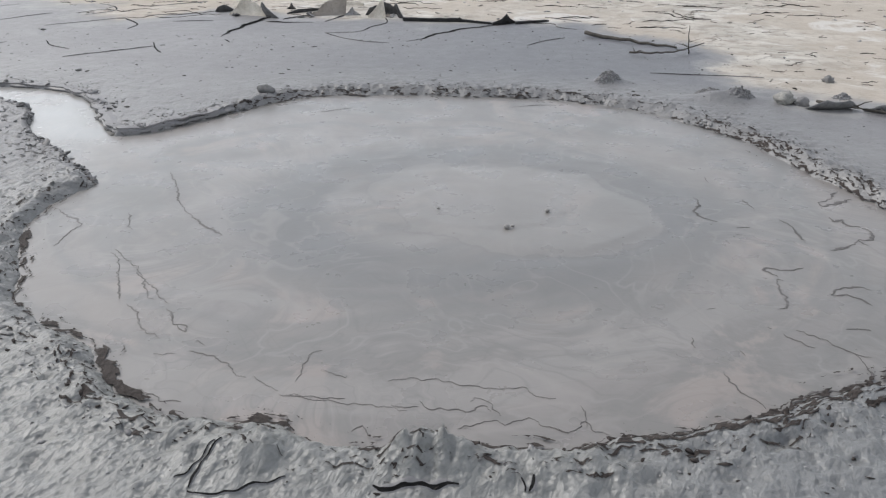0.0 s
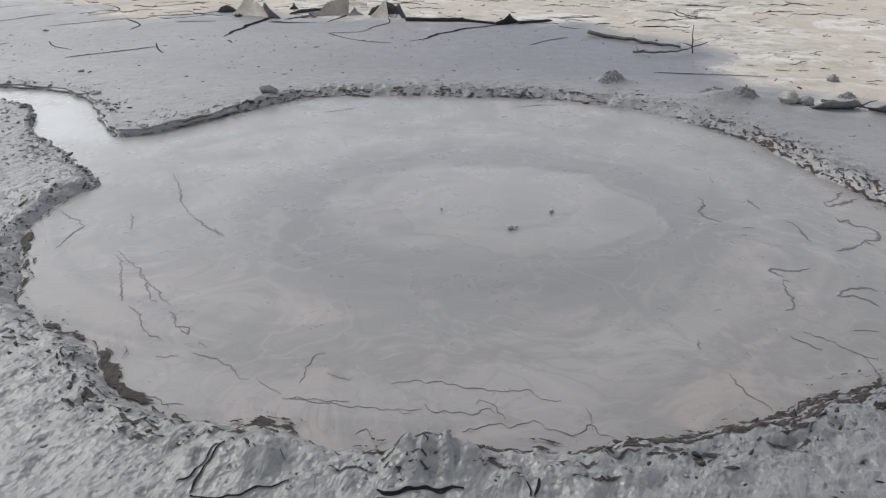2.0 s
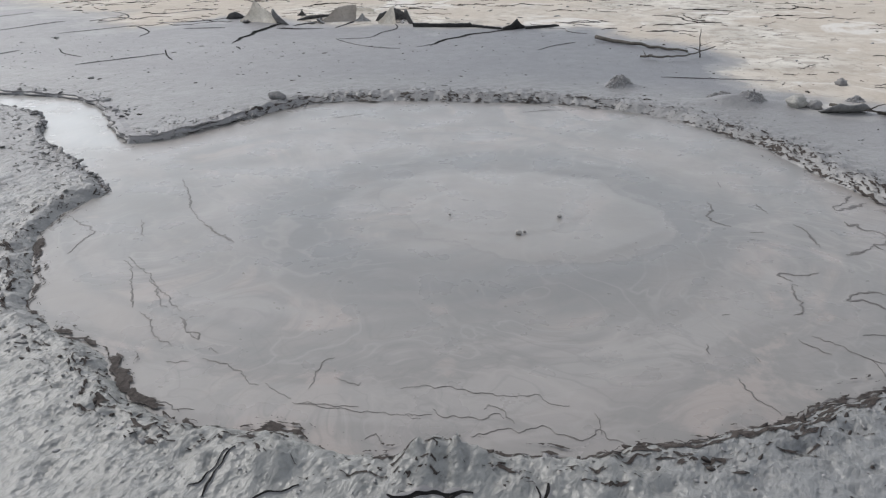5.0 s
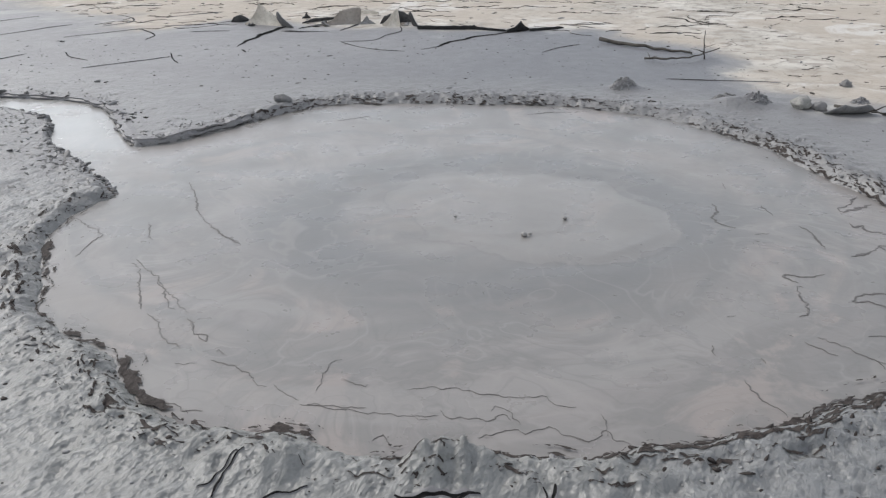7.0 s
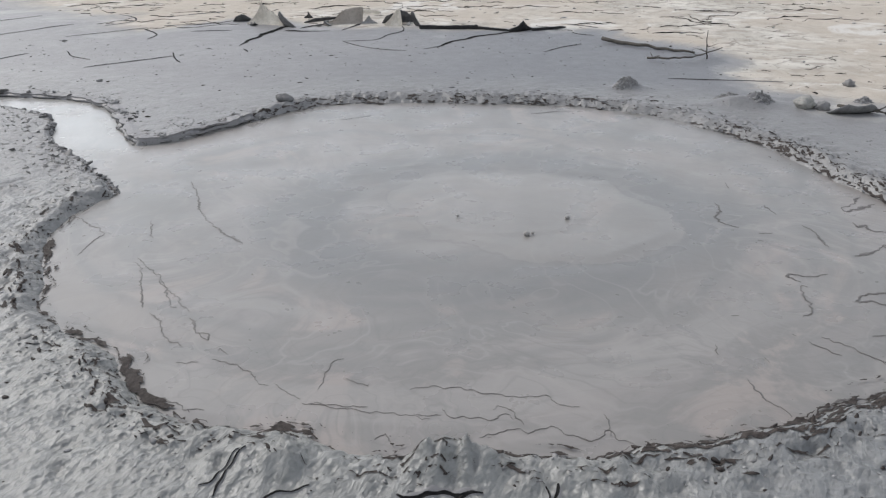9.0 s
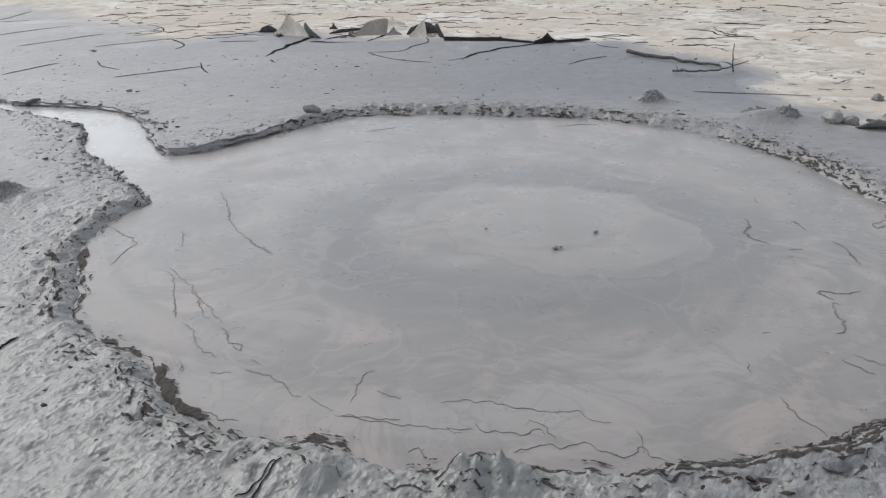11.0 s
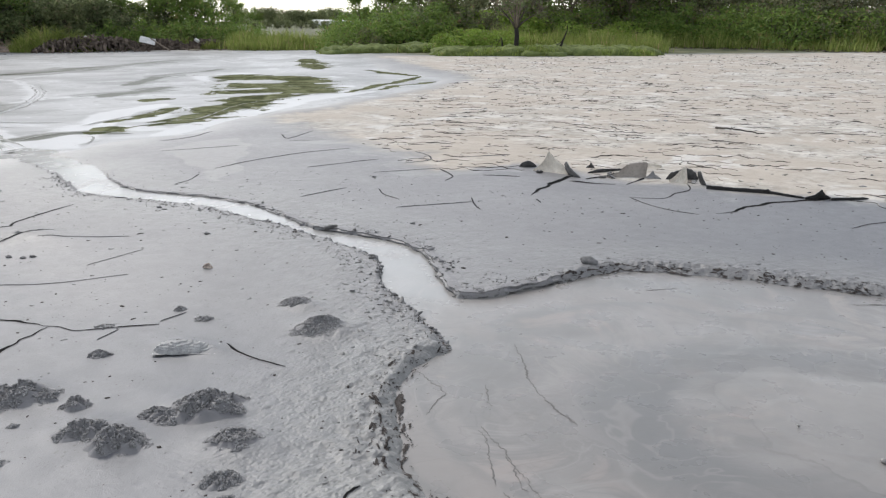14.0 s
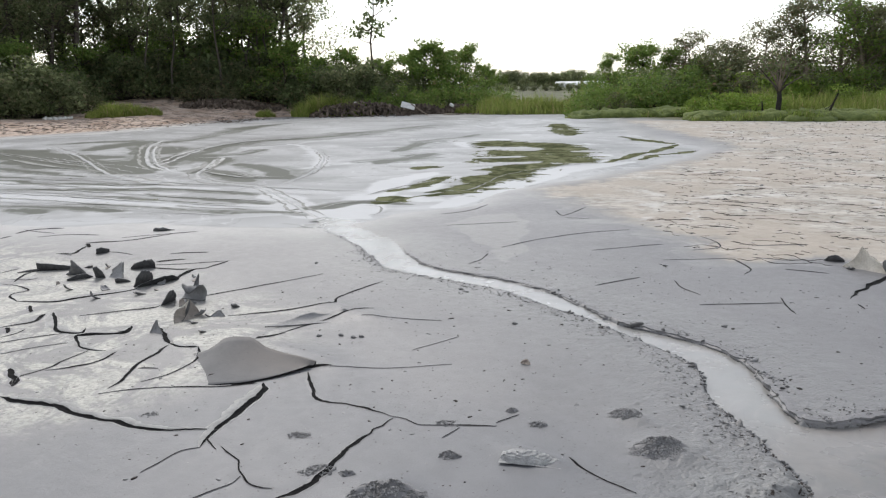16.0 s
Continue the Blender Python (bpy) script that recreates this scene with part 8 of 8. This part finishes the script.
furrow([(-10.93, 8.4), (-12.05, 8.98), (-13.66, 9.84), (-15.38, 10.69), (-16.59, 10.85), (-17.46, 10.82), (-18.87, 11.22)], 0.10)
furrow([(-18.4, 11.07), (-19.8, 11.9), (-21.27, 13.21), (-23.53, 15.02)], 0.12)
furrow([(-17.62, 10.11), (-18.87, 10.06), (-20.31, 10.26), (-21.81, 10.53), (-23.88, 11.27), (-26.88, 12.41), (-30.38, 13.58), (-34.47, 14.58)], 0.13)
furrow([(-21.74, 12.09), (-23.42, 12.69), (-27.09, 14.64), (-31.09, 17.12), (-33.67, 19.27)], 0.16)
furrow([(-21.2, 12.0), (-23.78, 13.08), (-27.61, 15.19), (-30.84, 17.26)], 0.12)
furrow([(-15.61, 11.4), (-16.7, 13.01), (-18.16, 14.8), (-20.68, 17.21), (-23.47, 19.38)], 0.07)
silt_line([(-12.39, 10.93), (-12.57, 11.54), (-12.86, 12.55), (-13.12, 14.2)], 0.09, SEAM_DARK)
silt_line([(-11.45, 9.91), (-11.03, 9.88), (-10.5, 9.4), (-10.35, 8.9)], 0.05, SEAM_DARK)
silt_line([(-11.7, 8.95), (-11.9, 9.6), (-11.8, 10.3), (-10.9, 10.6), (-10.3, 10.9)], 0.04, SEAM_DARK)
silt_line([(-11.3, 12.2), (-11.3, 13.2), (-12.2, 15.2), (-12.5, 17.5), (-12.2, 19.2), (-11.6, 20.4)], 0.05, SEAM_DARK)
for k in range(9):
    y0 = 6.4 + 0.42 * k + RNG.uniform(-0.12, 0.12)
    silt_line([(-12.0 - 0.12 * k, y0 + 1.6), (-15.0 - 0.2 * k, y0 + 0.75), (-18.5 - 0.3 * k, y0)][k % 2:] + [(-21.0 - 0.4 * k, y0 - 0.9)], 0.035 + 0.02 * (k % 3), SEAM_DARK if k % 2 else SILT_RIDGE)
for line, w in (([(-36.0, 12.6), (-30.0, 12.0), (-26.6, 11.8), (-24.3, 11.9), (-21.6, 11.4)], 0.9),
                ([(-24.0, 13.2), (-24.6, 14.9), (-23.9, 15.6), (-22.0, 14.0), (-20.1, 11.9)], 0.4), ([(-20.6, 12.7), (-19.1, 12.3), (-17.7, 12.0), (-16.8, 12.5)], 0.4),
                ([(-23.0, 13.0), (-27.4, 17.6), (-29.5, 21.1), (-28.9, 24.0), (-29.4, 28.0)], 0.9)):
    for k in range(5):
        o = RNG.uniform(-w, w)
        cut = RNG.randint(0, len(line) - 3)
        silt_line([(x + 0.35 * o + RNG.gauss(0, 0.12), y + o + RNG.gauss(0, 0.12)) for x, y in line[cut:cut + 4]], RNG.uniform(0.05, 0.11), SEAM_DARK if k % 3 else SILT_RIDGE)
